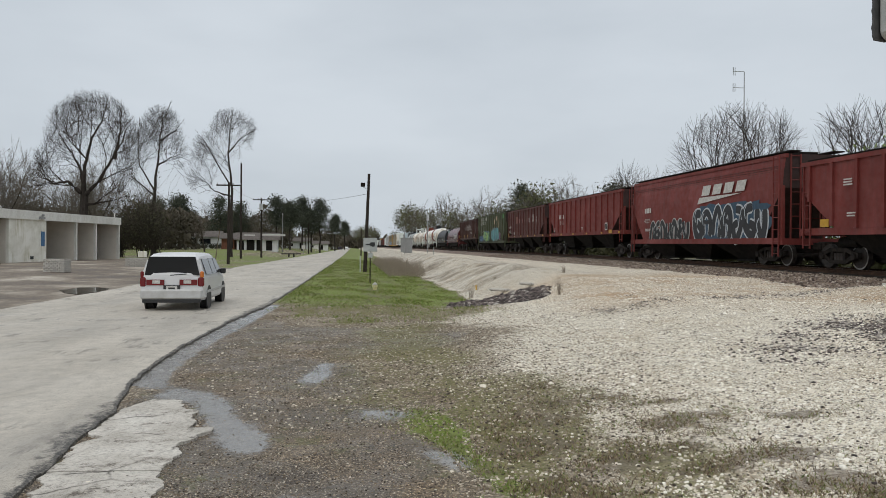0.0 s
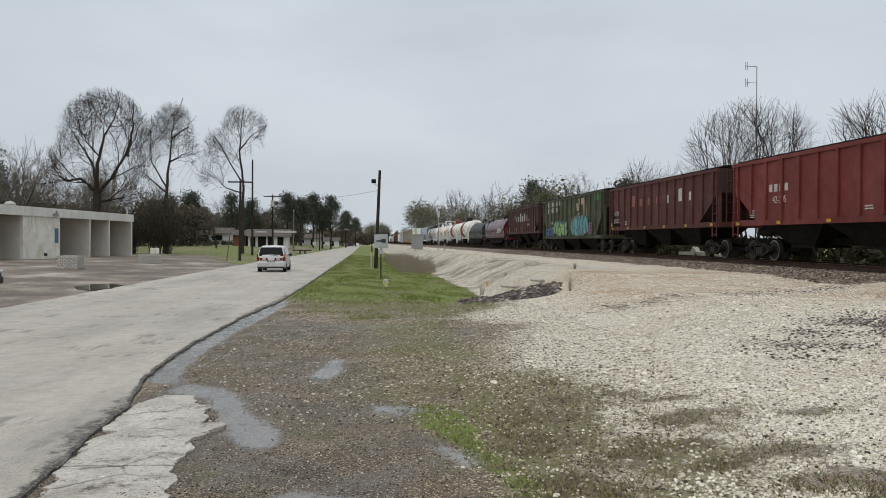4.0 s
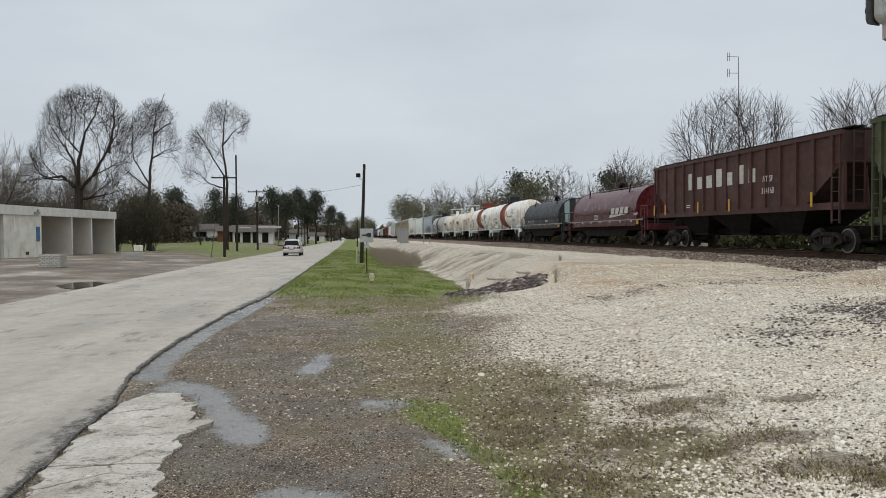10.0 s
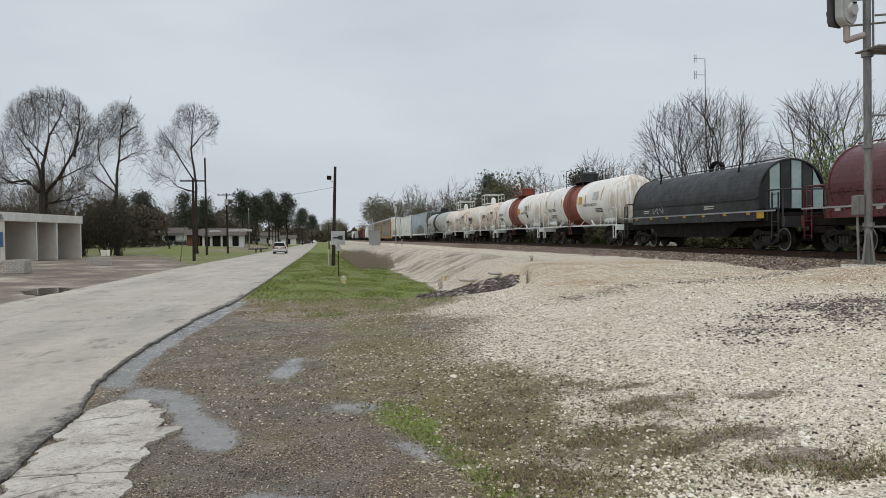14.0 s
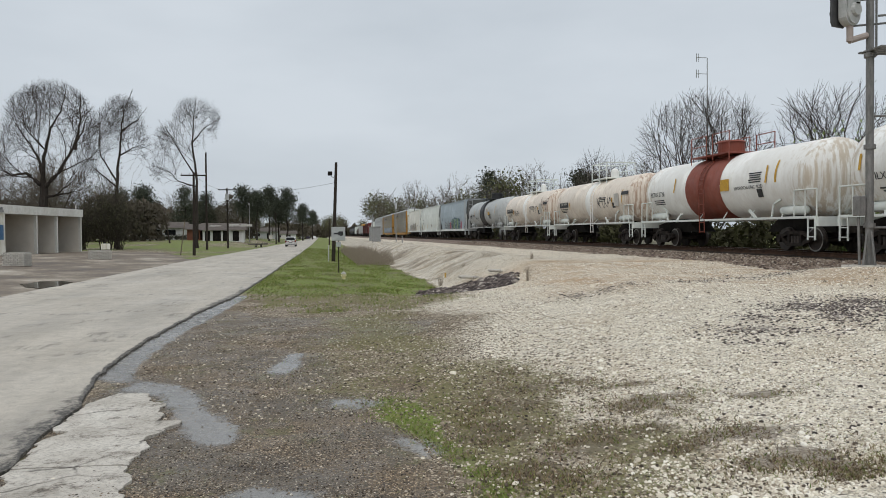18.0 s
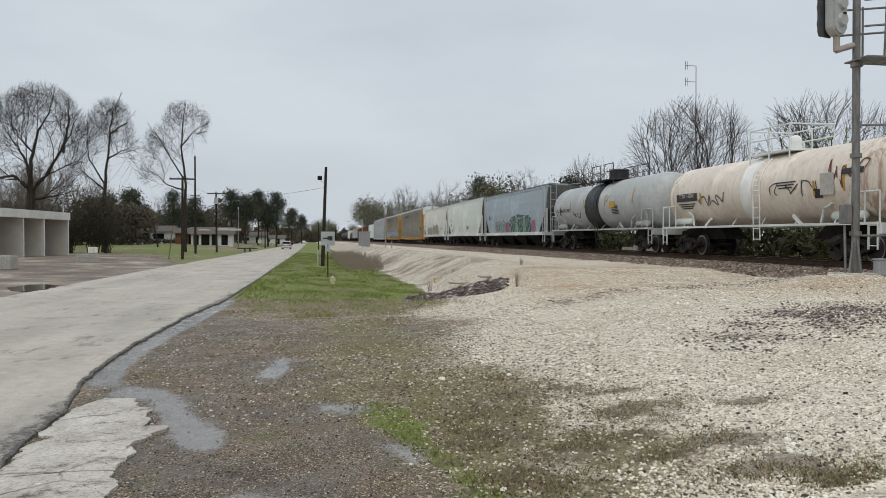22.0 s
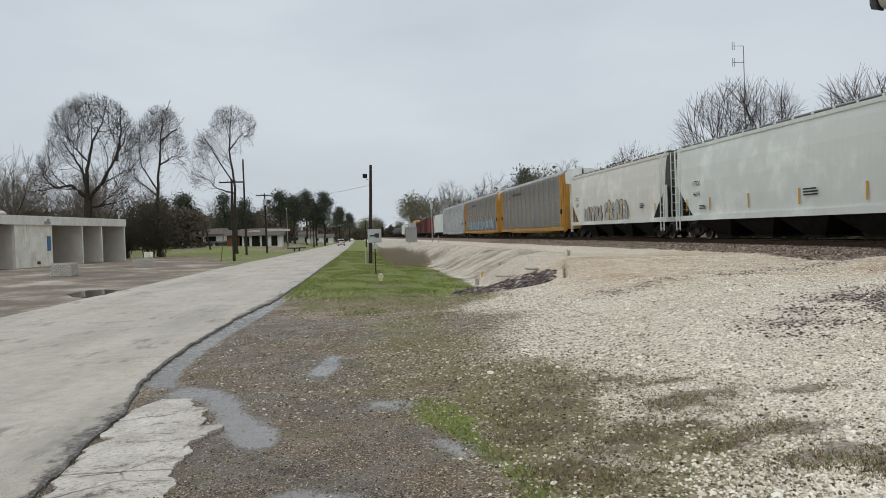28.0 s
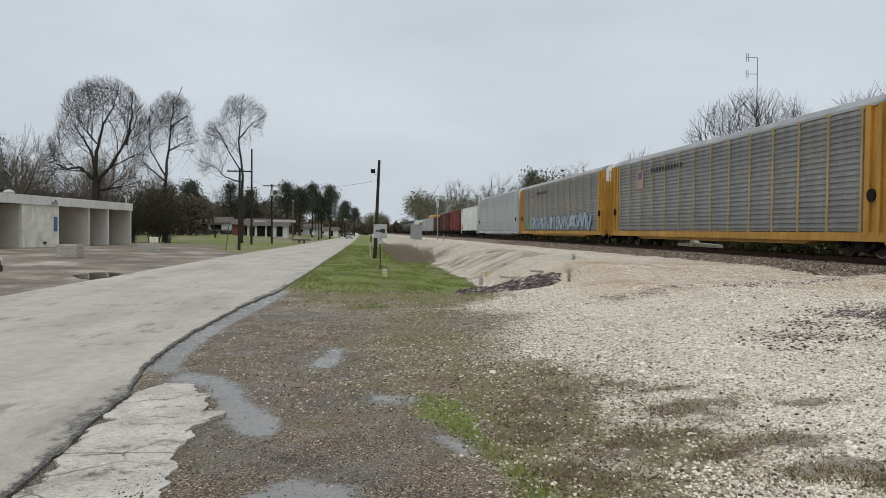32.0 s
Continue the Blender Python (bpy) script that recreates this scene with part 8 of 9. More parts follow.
dome_tree(at_ground(33.5, 62), "leafless many-stemmed tree with a round crown behind the railway", 13, 15.0, 6.6, 31, [(0, 0, 7.8, 6.5, 6.0, 6.9), (0, 0, 5.0, 6.4, 6.0, 3.6)])
dome_tree(at_ground(34.3, 46), "leafless many-stemmed tree with an uneven crown behind the railway", 9, 12.2, 4.6, 32, [(-1.6, 0, 8.0, 2.9, 3.2, 3.6), (1.2, 0, 8.4, 3.6, 3.4, 3.7), (0, 0, 5.0, 3.4, 3.4, 2.6)])
dome_tree(at_ground(32.8, 86), "leafless spreading tree with a broad thin crown behind the railway", 5, 12.2, 3.8, 34, [(0, 0, 8.2, 3.8, 3.8, 4.2), (0, 0, 5.0, 3.4, 3.4, 2.6)])
dome_tree(at_ground(39.5, 42.5), "leafless many-stemmed tree with a thin crown behind the railway", 6, 11.2, 3.8, 33, [(0, 0, 7.4, 3.6, 3.6, 3.8), (0, 0, 4.2, 2.8, 2.8, 2.6)])
M_fresh = mat("fresh_leaves", (0.13, 0.19, 0.045), 0.7, 0, (0.22, 0.28, 0.085), 2)
bush("leafy_bush", 3.0, 5.4, 41, at_ground(29.0, 37.4), "tall bush in fresh yellow-green leaf", M_fresh, 9000, 46, 0.06)
bush("leafy_bush", 2.6, 4.4, 42, at_ground(31.4, 36.6), "bush in fresh yellow-green leaf", M_fresh, 3000, 36, 0.055)
for k, (x, y, r, hh) in enumerate(((25.6, 24.5, 1.1, 0.9), (26.2, 33, 1.3, 0.9), (25.8, 28, 1.2, 0.8))):
    bush("low_bush", r, hh, 50 + k, at_ground(x, y), "low green bush beside the railway", M_leaf, 1500, 26, 0.07)
# pines beyond
for k, (x, y, hh, s, w) in enumerate(((-18.5, 190, 12.2, 1, 3.4), (-15.0, 186, 11.0, 2, 3.0), (-12.9, 198, 13.4, 3, 2.9), (-10.8, 204, 11.0, 9, 2.4), (-8.4, 200, 13.4, 4, 2.9), (-5.8, 260, 11.6, 5, 2.4), (-3.2, 330, 11.8, 6, 2.2), (-33, 150, 9.5, 7, 3.2), (-37, 150, 8.5, 8, 3.0))):
    pine(hh, 60 + s, at_ground(x, y), "dark green pine with a bare lower trunk", 0.48 if y < 240 else 0.55, w * 0.8)
for k, (x, y, hh, s) in enumerate(((31.0, 137, 12.6, 1), (33.5, 138, 10.8, 2), (36.0, 100, 9.6, 3), (40.0, 108, 9.4, 4), (45, 112, 9.0, 6), (-51, 110, 13.6, 7), (-31, 182, 11.6, 8), (-27, 186, 10.4, 9))):
    pine(hh, 80 + s, at_ground(x, y), "dark evergreen in a belt of bare trees", 0.12, 3.0)


# ---- poles, wires, signs ----
M_pole = mat("creosoted_pole", (0.030, 0.024, 0.020), 0.85, 0, (0.065, 0.052, 0.043), 3, 0.3, 30, 0.4, (3, 3, 0.5))
M_galv = mat("galvanised_steel", (0.30, 0.30, 0.30), 0.5, 0.3, (0.40, 0.40, 0.39), 5, 0.1, 60, 0.3)
M_sign = mat("aluminium_sign", (0.42, 0.43, 0.43), 0.45, 0.2, (0.52, 0.53, 0.53), 4, 0.05, 50, 0.2)


def utility_pole(x, y, hgt, lean, label, arm=True, can=False):
    e = root("utility_pole", at_ground(x, y, 0, 0), label, "utility pole", "poles along the road")
    bm = B()
    rod(bm, (0, 0, -0.4), (lean, 0, hgt), 0.15, 0.10, 10)
    part("pole", bm, M_pole, e)
    if arm:
        bm = B()
        box(bm, lean - 1.2, -0.06, hgt - 0.35, lean + 1.2, 0.06, hgt - 0.22)
        part("crossarm", bm, M_pole, e)
        for k in (-1.1, -0.4, 0.4, 1.1):
            bm = B()
            rod(bm, (lean + k, 0, hgt - 0.22), (lean + k, 0, hgt - 0.05), 0.045, 0.03, 7)
            part("insulator", bm, M_galv, e)
    if can:
        bm = B()
        rod(bm, (lean * 0.8, -0.32, hgt - 1.7), (lean * 0.8, -0.32, hgt - 0.85), 0.24, None, 12)
        part("transformer", bm, M_sign, e, "grey transformer can")
    return e


utility_pole(-12.0, 75.5, 8.0, 0.05, "dark wooden utility pole with a crossarm")
utility_pole(-12.8, 109.5, 8.5, -0.05, "dark wooden utility pole with a transformer can", True, True)
utility_pole(-14.3, 100, 12.4, 0.0, "tall broken dead trunk standing like a pole", False)
stake = root("leaning_stake", at_ground(-12.9, 74.8), "pale leaning wooden stake beside a pole", "stake")
bm = B()
rod(bm, (-0.25, 0, 0), (0.2, 0, 3.4), 0.05, 0.04, 7)
part("stake", bm, M_brush, stake)
pole2 = utility_pole(0.97, 58, 7.55, 0.30, "black wooden pole with a floodlight", False)
bm = B()
box(bm, -0.34, -0.22, 6.55, 0.0, 0.06, 6.85, None, 0.03)
part("floodlight", bm, M_under, pole2, "dark floodlight")
bm = B()
rod(bm, (-0.12, -0.08, 6.5), (0.28, -0.05, 6.3), 0.02, None, 6)
part("lamp_bracket", bm, M_galv, pole2)
for x, y, hh in ((1.9, 160, 5.5), (-13.5, 150, 7.9), (-9.7, 172, 7.0)):
    utility_pole(x, y, hh, 0.0, "plain wooden pole beside the road", False)
lampp = root("street_lamp", at_ground(-13.4, 149), "galvanised street lamp on a thin pole", "street lamp")
bm = B()
rod(bm, (0, 0, 0), (0, 0, 7.4), 0.07, 0.05, 8)
part("pole", bm, M_galv, lampp)
bm = B()
box(bm, -0.1, -0.5, 7.3, 0.1, 0.1, 7.5, None, 0.03)
part("lamp_head", bm, M_sign, lampp)


def wire(a, b, sag, r=0.012):
    cu = []
    for i in range(17):
        u = i / 16
        p = Vector(a).lerp(Vector(b), u)
        p.z -= sag * 4 * u * (1 - u)
        cu.append(p)
    L = Limbs(0)
    L.tube(cu, [r] * 17, 4)
    tagged(new("overhead_wire", L.mesh("overhead_wire", M_kmark)), "thin dark overhead wire between poles", "wire", "overhead wires")


wire((1.25, 58, 5.9), (-12.8, 109.5, 8.3), 0.5)
wire((-12.0, 75.5, 7.8), (-12.8, 109.5, 8.3), 0.4)
wire((-12.8, 109.5, 8.3), (-13.5, 150, 8.2), 0.5)

# road sign seen from behind its post, with a dark shape
sg = root("road_sign", at_ground(0.95, 41.0), "square grey road sign with a dark arrow shape", "road sign")
bm = B()
box(bm, 0.0, -0.03, -0.3, 0.06, 0.03, 2.1)
part("post", bm, M_pole, sg)
bm = B()
box(bm, -0.34, -0.05, 1.78, 0.40, -0.03, 2.52, None, 0.01)
part("panel", bm, M_sign, sg)
bm = B()
extrude_poly(bm, [(-0.22, 2.12), (0.02, 2.12), (0.02, 2.05), (0.12, 2.10), (0.12, 2.02), (0.28, 2.06), (0.28, 2.28), (0.06, 2.28), (0.0, 2.2), (-0.22, 2.2)], 1, -0.058, -0.051)
part("symbol", bm, M_kmark, sg)
bm = B()
box(bm, -0.10, -0.05, 1.45, 0.16, -0.03, 1.72, None, 0.01)
part("plate", bm, M_sign, sg)
ps = root("small_post", at_ground(0.62, 57.0), "pale low marker post beside a pole", "marker post")
bm = B()
box(bm, -0.04, -0.04, -0.2, 0.04, 0.04, 1.25)
part("post", bm, M_sign, ps)

# hydrant
M_hyd = mat("faded_yellow_paint", (0.62, 0.55, 0.22), 0.5, 0, (0.70, 0.66, 0.42), 6, 0.05, 40, 0.2)
HY = 0.68
hy = root("fire_hydrant", at_ground(1.06, 35.0), "pale yellow fire hydrant in the grass", "fire hydrant")
bm = B()
rod(bm, (0, 0, 0), (0, 0, 0.42), 0.13, 0.12, 14)
part("barrel", bm, M_hyd, hy)
bm = B()
rod(bm, (0, 0, 0.42), (0, 0, 0.46), 0.18, None, 14)
bmesh.ops.create_uvsphere(bm, u_segments=14, v_segments=8, radius=0.14, matrix=Matrix.Translation((0, 0, 0.47)) @ Matrix.Diagonal((1, 1, 0.9, 1)))
part("bonnet", bm, M_wmark, hy, "white bonnet")
for q in ((0.24, 0), (-0.24, 0), (0, -0.24)):
    bm = B()
    rod(bm, (0, 0, 0.32), (q[0] * 0.85, q[1] * 0.85, 0.32), 0.06, None, 8)
    part("nozzle", bm, M_hyd, hy)
hy.scale = (HY, HY, HY)
ym = root("marker_post", at_ground(5.75, 34.6), "short yellow marker post at a ditch", "marker post")
bm = B()
box(bm, -0.03, -0.02, -0.1, 0.03, 0.02, 0.24, None, 0.008)
part("post", bm, M_ymark, ym)
bm = B()
box(bm, -0.035, -0.025, 0.24, 0.035, 0.025, 0.28)
part("cap", bm, M_ymark, ym)

# relay cabinet and posts beside the track
rc = root("relay_cabinet", at_ground(8.75, 122), "grey steel railway relay cabinet", "cabinet")
bm = B()
box(bm, -0.9, -0.6, 0.0, 0.9, 0.6, 2.35, None, 0.04)
part("body", bm, M_galv, rc)
for s in (-0.45, 0.45):
    bm = B()
    box(bm, s - 0.42, -0.63, 0.15, s + 0.42, -0.60, 2.2)
    part("door", bm, M_galv, rc)
bm = B()
box(bm, -1.0, -0.7, 2.35, 1.0, 0.7, 2.45)
part("roof", bm, M_galv, rc)
for x, y, hh, head in ((10.0, 100, 5.3, True), (7.6, 110, 4.2, False), (10.6, 98, 1.0, False)):
    e = root("signal_post", at_ground(x, y), "thin grey post beside the railway", "post")
    bm = B()
    rod(bm, (0, 0, 0), (0, 0, hh), 0.07, 0.06, 8)
    part("post", bm, M_galv, e)
    if head:
        bm = B()
        box(bm, -0.16, -0.1, hh - 0.75, 0.16, 0.1, hh + 0.1, None, 0.06)
        part("signal_head", bm, M_sign, e)
cw = root("concrete_wall", at_ground(24.6, 53.0), "low pale concrete wall behind the railway", "wall")
bm = B()
extrude_poly(bm, [(-3.4, -0.2), (3.2, -0.2), (3.2, 1.05), (1.2, 1.05), (0.7, 1.45), (0.2, 1.1), (-3.4, 1.0)], 0, -0.2, 0.2)
part("wall", bm, M_slab, cw)

# antenna mast
an = root("antenna_mast", at_ground(38.2, 70), "thin radio antenna mast with two folded dipoles", "antenna")
bm = B()
rod(bm, (0, 0, 0), (0, 0, 19.0), 0.07, 0.04, 6)
part("mast", bm, M_galv, an)
for z in (17.4, 19.0):
    bm = B()
    rod(bm, (0, 0, z), (-1.15, 0, z), 0.03, None, 5)
    rod(bm, (-1.15, 0, z - 0.4), (-1.15, 0, z + 0.4), 0.035, None, 5)
    rod(bm, (-0.95, 0, z - 0.4), (-0.95, 0, z + 0.4), 0.03, None, 5)
    part("dipole", bm, M_galv, an)
# weeds by the ditch
M_weed = mat("dry_weed", (0.22, 0.18, 0.14), 0.9, 0, (0.32, 0.27, 0.21), 8)
for k, (x, y, hh) in enumerate(((6.55, 23.3, 0.62), (5.1, 31.9, 0.55), (8.9, 31, 0.35), (6.9, 36, 0.3))):
    q = random.Random(90 + k)
    L = Limbs(k)
    for i in range(26):
        a = q.uniform(0, 6.283)
        w = q.uniform(0.05, 0.3) * hh
        p0 = Vector((q.gauss(0, 0.03), q.gauss(0, 0.03), 0))
        p1 = p0 + Vector((math.cos(a) * w * 0.4, math.sin(a) * w * 0.4, hh * 0.5))
        p2 = p1 + Vector((math.cos(a) * w * 0.6, math.sin(a) * w * 0.6, hh * q.uniform(0.2, 0.5)))
        L.tube([p0, p1, p2], [0.005, 0.004, 0.002], 3)
    e = root("weed", at_ground(x, y), "dry thin grey-brown weed on gravel", "weed")
    part("stem", L.mesh("stem", M_weed), None, e)
q = random.Random(4)
L = Limbs(7)
for i in range(2600):
    x, y = 2.6 + 2.9 * q.random(), 54 + 42 * q.random()
    p0 = Vector((x, y, ground_z(x, y)))
    p1 = p0 + Vector((q.gauss(0, 0.22), q.gauss(0, 0.22), q.uniform(0.3, 1.0)))
    L.tube([p0, p1], [0.018, 0.006], 3)
tagged(new("dry_reeds", L.mesh("dry_reeds", M_weed)), "dry grey-brown reeds standing in the ditch", "reeds", kind="stuff")


# ---- open-bay wash building ----


def wall_material():
    g = Graph("stained_white_wall")
    c = g.ramp(g.noise(1.1, 7, 0.65), (0.32, (0.60, 0.575, 0.48)), (0.6, (0.78, 0.76, 0.69)))
    st = g.n.new("ShaderNodeMapping")
    st.inputs["Scale"].default_value = (2.5, 2.5, 0.22)
    g.l.new(g.pos, st.inputs[0])
    c = g.mix(g.ramp(g.noise(1.3, 5, 0.6, st.outputs[0]), (0.55, 0.0), (0.72, 0.6)), c, (0.36, 0.32, 0.14))
    return g.put(c, 0.85, g.noise(30, 4), 0.2, 0.01)


M_wallw = wall_material()
M_bay = mat("grey_bay_wall", (0.66, 0.61, 0.53), 0.85, 0, (0.74, 0.69, 0.61), 0.9, 0.1, 20, 0.15)
M_fascia = mat("chalky_white_fascia", (0.80, 0.79, 0.74), 0.8, 0, (0.68, 0.66, 0.60), 1.4, 0.1, 25, 0.25, (1, 1, 0.4))
M_signb = mat("blue_sign", (0.03, 0.10, 0.22), 0.5, 0, (0.05, 0.16, 0.30), 5)
# local frame: y runs along the front, x goes back from it
FRONT_A, FRONT_B = Vector((-27.9, 59.2, 0)), Vector((-24.2, 81.6, 0))
along = (FRONT_B - FRONT_A).normalized()
wz = ground_z(-26, 70)
WASH = Matrix.Translation((FRONT_A.x, FRONT_A.y, wz)) @ Matrix(((-along.y, along.x, 0, 0), (along.x, along.y, 0, 0), (0, 0, 1, 0), (0, 0, 0, 1)))
LW = (FRONT_B - FRONT_A).length
wash = root("wash_building", WASH, "low white flat-roofed wash building with open bays", "building")
TOP, OPEN = 4.3, 3.55


def wpart(name, x0, y0, z0, x1, y1, z1, material, label=""):
    bm = B()
    box(bm, min(x0, x1), y0, z0, max(x0, x1), y1, z1)
    return part(name, bm, material, wash, label)


DEEP = 6.5
wpart("back_wall", DEEP, -14, -0.3, DEEP + 0.2, LW, TOP - 0.1, M_bay)
wpart("fascia", -0.30, -14, OPEN, -0.05, LW + 0.25, TOP, M_fascia, "chalky white fascia band")
wpart("side_fascia", -0.05, LW + 0.0, OPEN, DEEP + 0.2, LW + 0.25, TOP, M_fascia)
wpart("roof", -0.05, -14, TOP - 0.18, DEEP + 0.2, LW, TOP - 0.06, M_under)
wpart("bay_ceiling", 0.0, -14, OPEN + 0.05, DEEP, LW, OPEN + 0.15, M_bay)
# fronts of the bays by their places along the front
c1, pl, pr, c3, c2 = 0.0, 4.3, 9.8, 14.4, 18.0
for y in (-5.2, c1, c3, c2, LW):
    wpart("column", -0.22, y - 0.10, -0.3, 0.02, y + 0.10, OPEN, M_fascia, "white post")
for y in (-5.2, c1, c3, c2, LW):
    wpart("bay_wall", 0.02, y - 0.09, -0.3, DEEP, y + 0.09, OPEN + 0.05, M_bay, "grey wall between bays")
wpart("equipment_wall", -0.15, pl, -0.3, 0.1, pr - 0.25, OPEN, M_wallw, "white wall with green-yellow stains")
wpart("equipment_side", 0.1, pl, -0.3, DEEP, pl + 0.15, OPEN, M_bay)
wpart("equipment_side", 0.1, pr - 0.4, -0.3, DEEP, pr - 0.25, OPEN, M_bay)
wpart("wall_sign", -0.19, pr - 1.05, 1.35, -0.15, pr - 0.55, 2.6, M_signb, "narrow blue sign")
wpart("vent", -0.17, pr - 2.6, 0.25, -0.14, pr - 2.15, 0.5, M_kmark, "dark wall vent")
wpart("bay_sign", DEEP - 0.05, 12.4, 1.9, DEEP, 13.4, 2.4, M_signb, "dark blue sign")
wpart("menu_board", DEEP - 0.06, 2.2, 1.3, DEEP, 3.6, 3.0, M_sign, "grey board with dark lines")
for k in range(5):
    wpart("board_bar", DEEP - 0.09, 2.35, 1.5 + 0.28 * k, DEEP - 0.06, 3.45, 1.6 + 0.28 * k, M_kmark)
wpart("coin_box", DEEP - 0.2, 3.9, 1.4, DEEP, 4.2, 2.2, M_under, "dark coin box")
wpart("coin_box", -2.0 + 2.05, -0.75, 1.5, 0.25, -0.35, 2.3, M_under, "dark coin box")
bm = B()
bmesh.ops.create_uvsphere(bm, u_segments=14, v_segments=8, radius=0.42, matrix=Matrix.Translation((1.5, 5.2, TOP + 0.18)) @ Matrix.Diagonal((1, 1, 0.6, 1)))
part("roof_vent", bm, M_wmark, wash, "white round roof vent", True)
bm = B()
box(bm, -0.45, 8.2, 3.65, -0.30, 8.9, 3.85)
rod(bm, (-0.42, 8.55, 3.85), (-0.5, 8.55, 4.05), 0.1, None, 8)
part("wall_lamp", bm, M_galv, wash, "grey twin wall lamp")
bm = B()
rod(bm, (0.2, LW - 0.2, TOP), (0.2, LW - 0.2, TOP + 0.45), 0.05, None, 6)
part("roof_pipe", bm, M_fascia, wash)

# white brick planters
M_brick = mat("white_painted_brick", (0.60, 0.58, 0.53), 0.8, 0, (0.48, 0.45, 0.40), 4, 0.2, 50, 0.25, vary=0.08)
M_mortar = mat("grey_mortar", (0.40, 0.38, 0.34), 0.9, 0, (0.46, 0.44, 0.40), 6, 0.2, 50, 0.2)
bm = B()
box(bm, -0.10, -0.05, -0.045, 0.10, 0.05, 0.045, None, 0.008)
BRICK = finish("brick", bm, M_brick)


def planter(m, wx, wy, hgt, label, stump=False):
    e = root("brick_planter", m, label, "planter", "planters on the lot")
    bm = B()
    box(bm, -wx / 2 + 0.03, -wy / 2 + 0.03, -0.1, wx / 2 - 0.03, wy / 2 - 0.03, hgt - 0.04)
    part("core", bm, M_mortar, e)
    rows = int(hgt / 0.105)
    for r in range(rows):
        z = 0.05 + r * 0.105
        n = int(wx / 0.215)
        for i in range(n):
            x = -wx / 2 + 0.11 + (wx - 0.22) * (i + (0.5 if r % 2 else 0) * (1 if i < n - 1 else 0)) / max(1, n - 1)
            part("brick", BRICK, None, e, at=pose(x, -wy / 2 + 0.04, z))
        n = max(2, int(wy / 0.215))
        for i in range(n):
            y = -wy / 2 + 0.14 + (wy - 0.28) * i / (n - 1)
            part("brick", BRICK, None, e, at=pose(wx / 2 - 0.04, y, z, 0, 0, 90))
    if stump:
        bm = B()
        box(bm, wx / 2 - 0.6, -0.25, hgt, wx / 2 - 0.05, 0.25, hgt + 0.45, None, 0.03)
        part("stub", bm, M_wallw, e, "white broken stub")
    return e


planter(pose(-17.45, 47.3, ground_z(-17.45, 47.3) + 0.03, 0, 0, -6), 1.25, 0.9, 0.82, "white brick planter on the lot")
planter(pose(-16.5, 60.5, ground_z(-16.5, 60.5) + 0.03, 0, 0, 30), 1.5, 0.9, 0.72, "white brick planter with a broken stub", True)


# ---- vehicles ----
def lofted(bm, rings, close=True):
    """Joins rings of equal length into a skin with end caps."""
    vs = [[bm.verts.new(p) for p in r] for r in rings]
    n = len(vs[0])
    for a, b in zip(vs, vs[1:]):
        for k in range(n if close else n - 1):
            bm.faces.new((a[k], a[(k + 1) % n], b[(k + 1) % n], b[k]))
    bm.faces.new(vs[0][::-1])
    bm.faces.new(vs[-1])
    bmesh.ops.recalc_face_normals(bm, faces=bm.faces)
    return bm


def car_body(bm, stations, arch=()):
    """stations: y, half width low, half width at the belt, half width at the roof, z low, z belt, z roof."""
    rings = []
    for y, a, b, c, z0, z1, z2 in stations:
        pts = [(-a * 0.94, z0), (-a, z0 + 0.10), (-b, z1 - 0.06), (-b * 0.985, z1), (-c, z2 - 0.10), (-c * 0.86, z2 - 0.02), (0, z2)]
        pts = pts + [(-x, z) for x, z in pts[-2::-1]]
        rings.append([(x, y, z) for x, z in pts])
    return lofted(bm, rings, True)


M_vanp = mat("white_car_paint", (0.66, 0.66, 0.66), 0.3, 0, (0.60, 0.60, 0.60), 1.2)
M_vanlow = mat("dusty_bumper", (0.50, 0.50, 0.49), 0.5, 0, (0.40, 0.39, 0.37), 3)
M_cglass = mat("tinted_glass", (0.012, 0.014, 0.016), 0.06)
M_tyre = mat("tyre_rubber", (0.02, 0.02, 0.02), 0.85, 0, (0.035, 0.034, 0.033), 10, 0.2, 60, 0.2)
M_hub = mat("wheel_cover", (0.36, 0.36, 0.37), 0.4, 0.6)
M_tail = mat("tail_lamp_red", (0.14, 0.008, 0.010), 0.25)
M_amber = mat("amber_lens", (0.55, 0.16, 0.03), 0.25)
M_plum = mat("dark_plum_car_paint", (0.030, 0.022, 0.032), 0.25, 0.1, (0.038, 0.028, 0.04), 2)
M_trim = mat("black_trim", (0.02, 0.02, 0.02), 0.6)
M_lens = mat("headlamp_lens", (0.55, 0.56, 0.58), 0.1, 0.2)


def wheel(e, x, y, r, w):
    wm = part("wheel", (lambda bm: (rod(bm, (-w / 2, 0, 0), (w / 2, 0, 0), r, None, 22), bm)[1])(B()), M_tyre, e, "black tyre", at=pose(x, y, r))
    bm = B()
    s = -1 if x < 0 else 1
    rod(bm, (s * (w / 2 - 0.03), 0, 0), (s * (w / 2 + 0.008), 0, 0), r * 0.66, r * 0.60, 16)
    part("rim", bm, M_hub, wm)


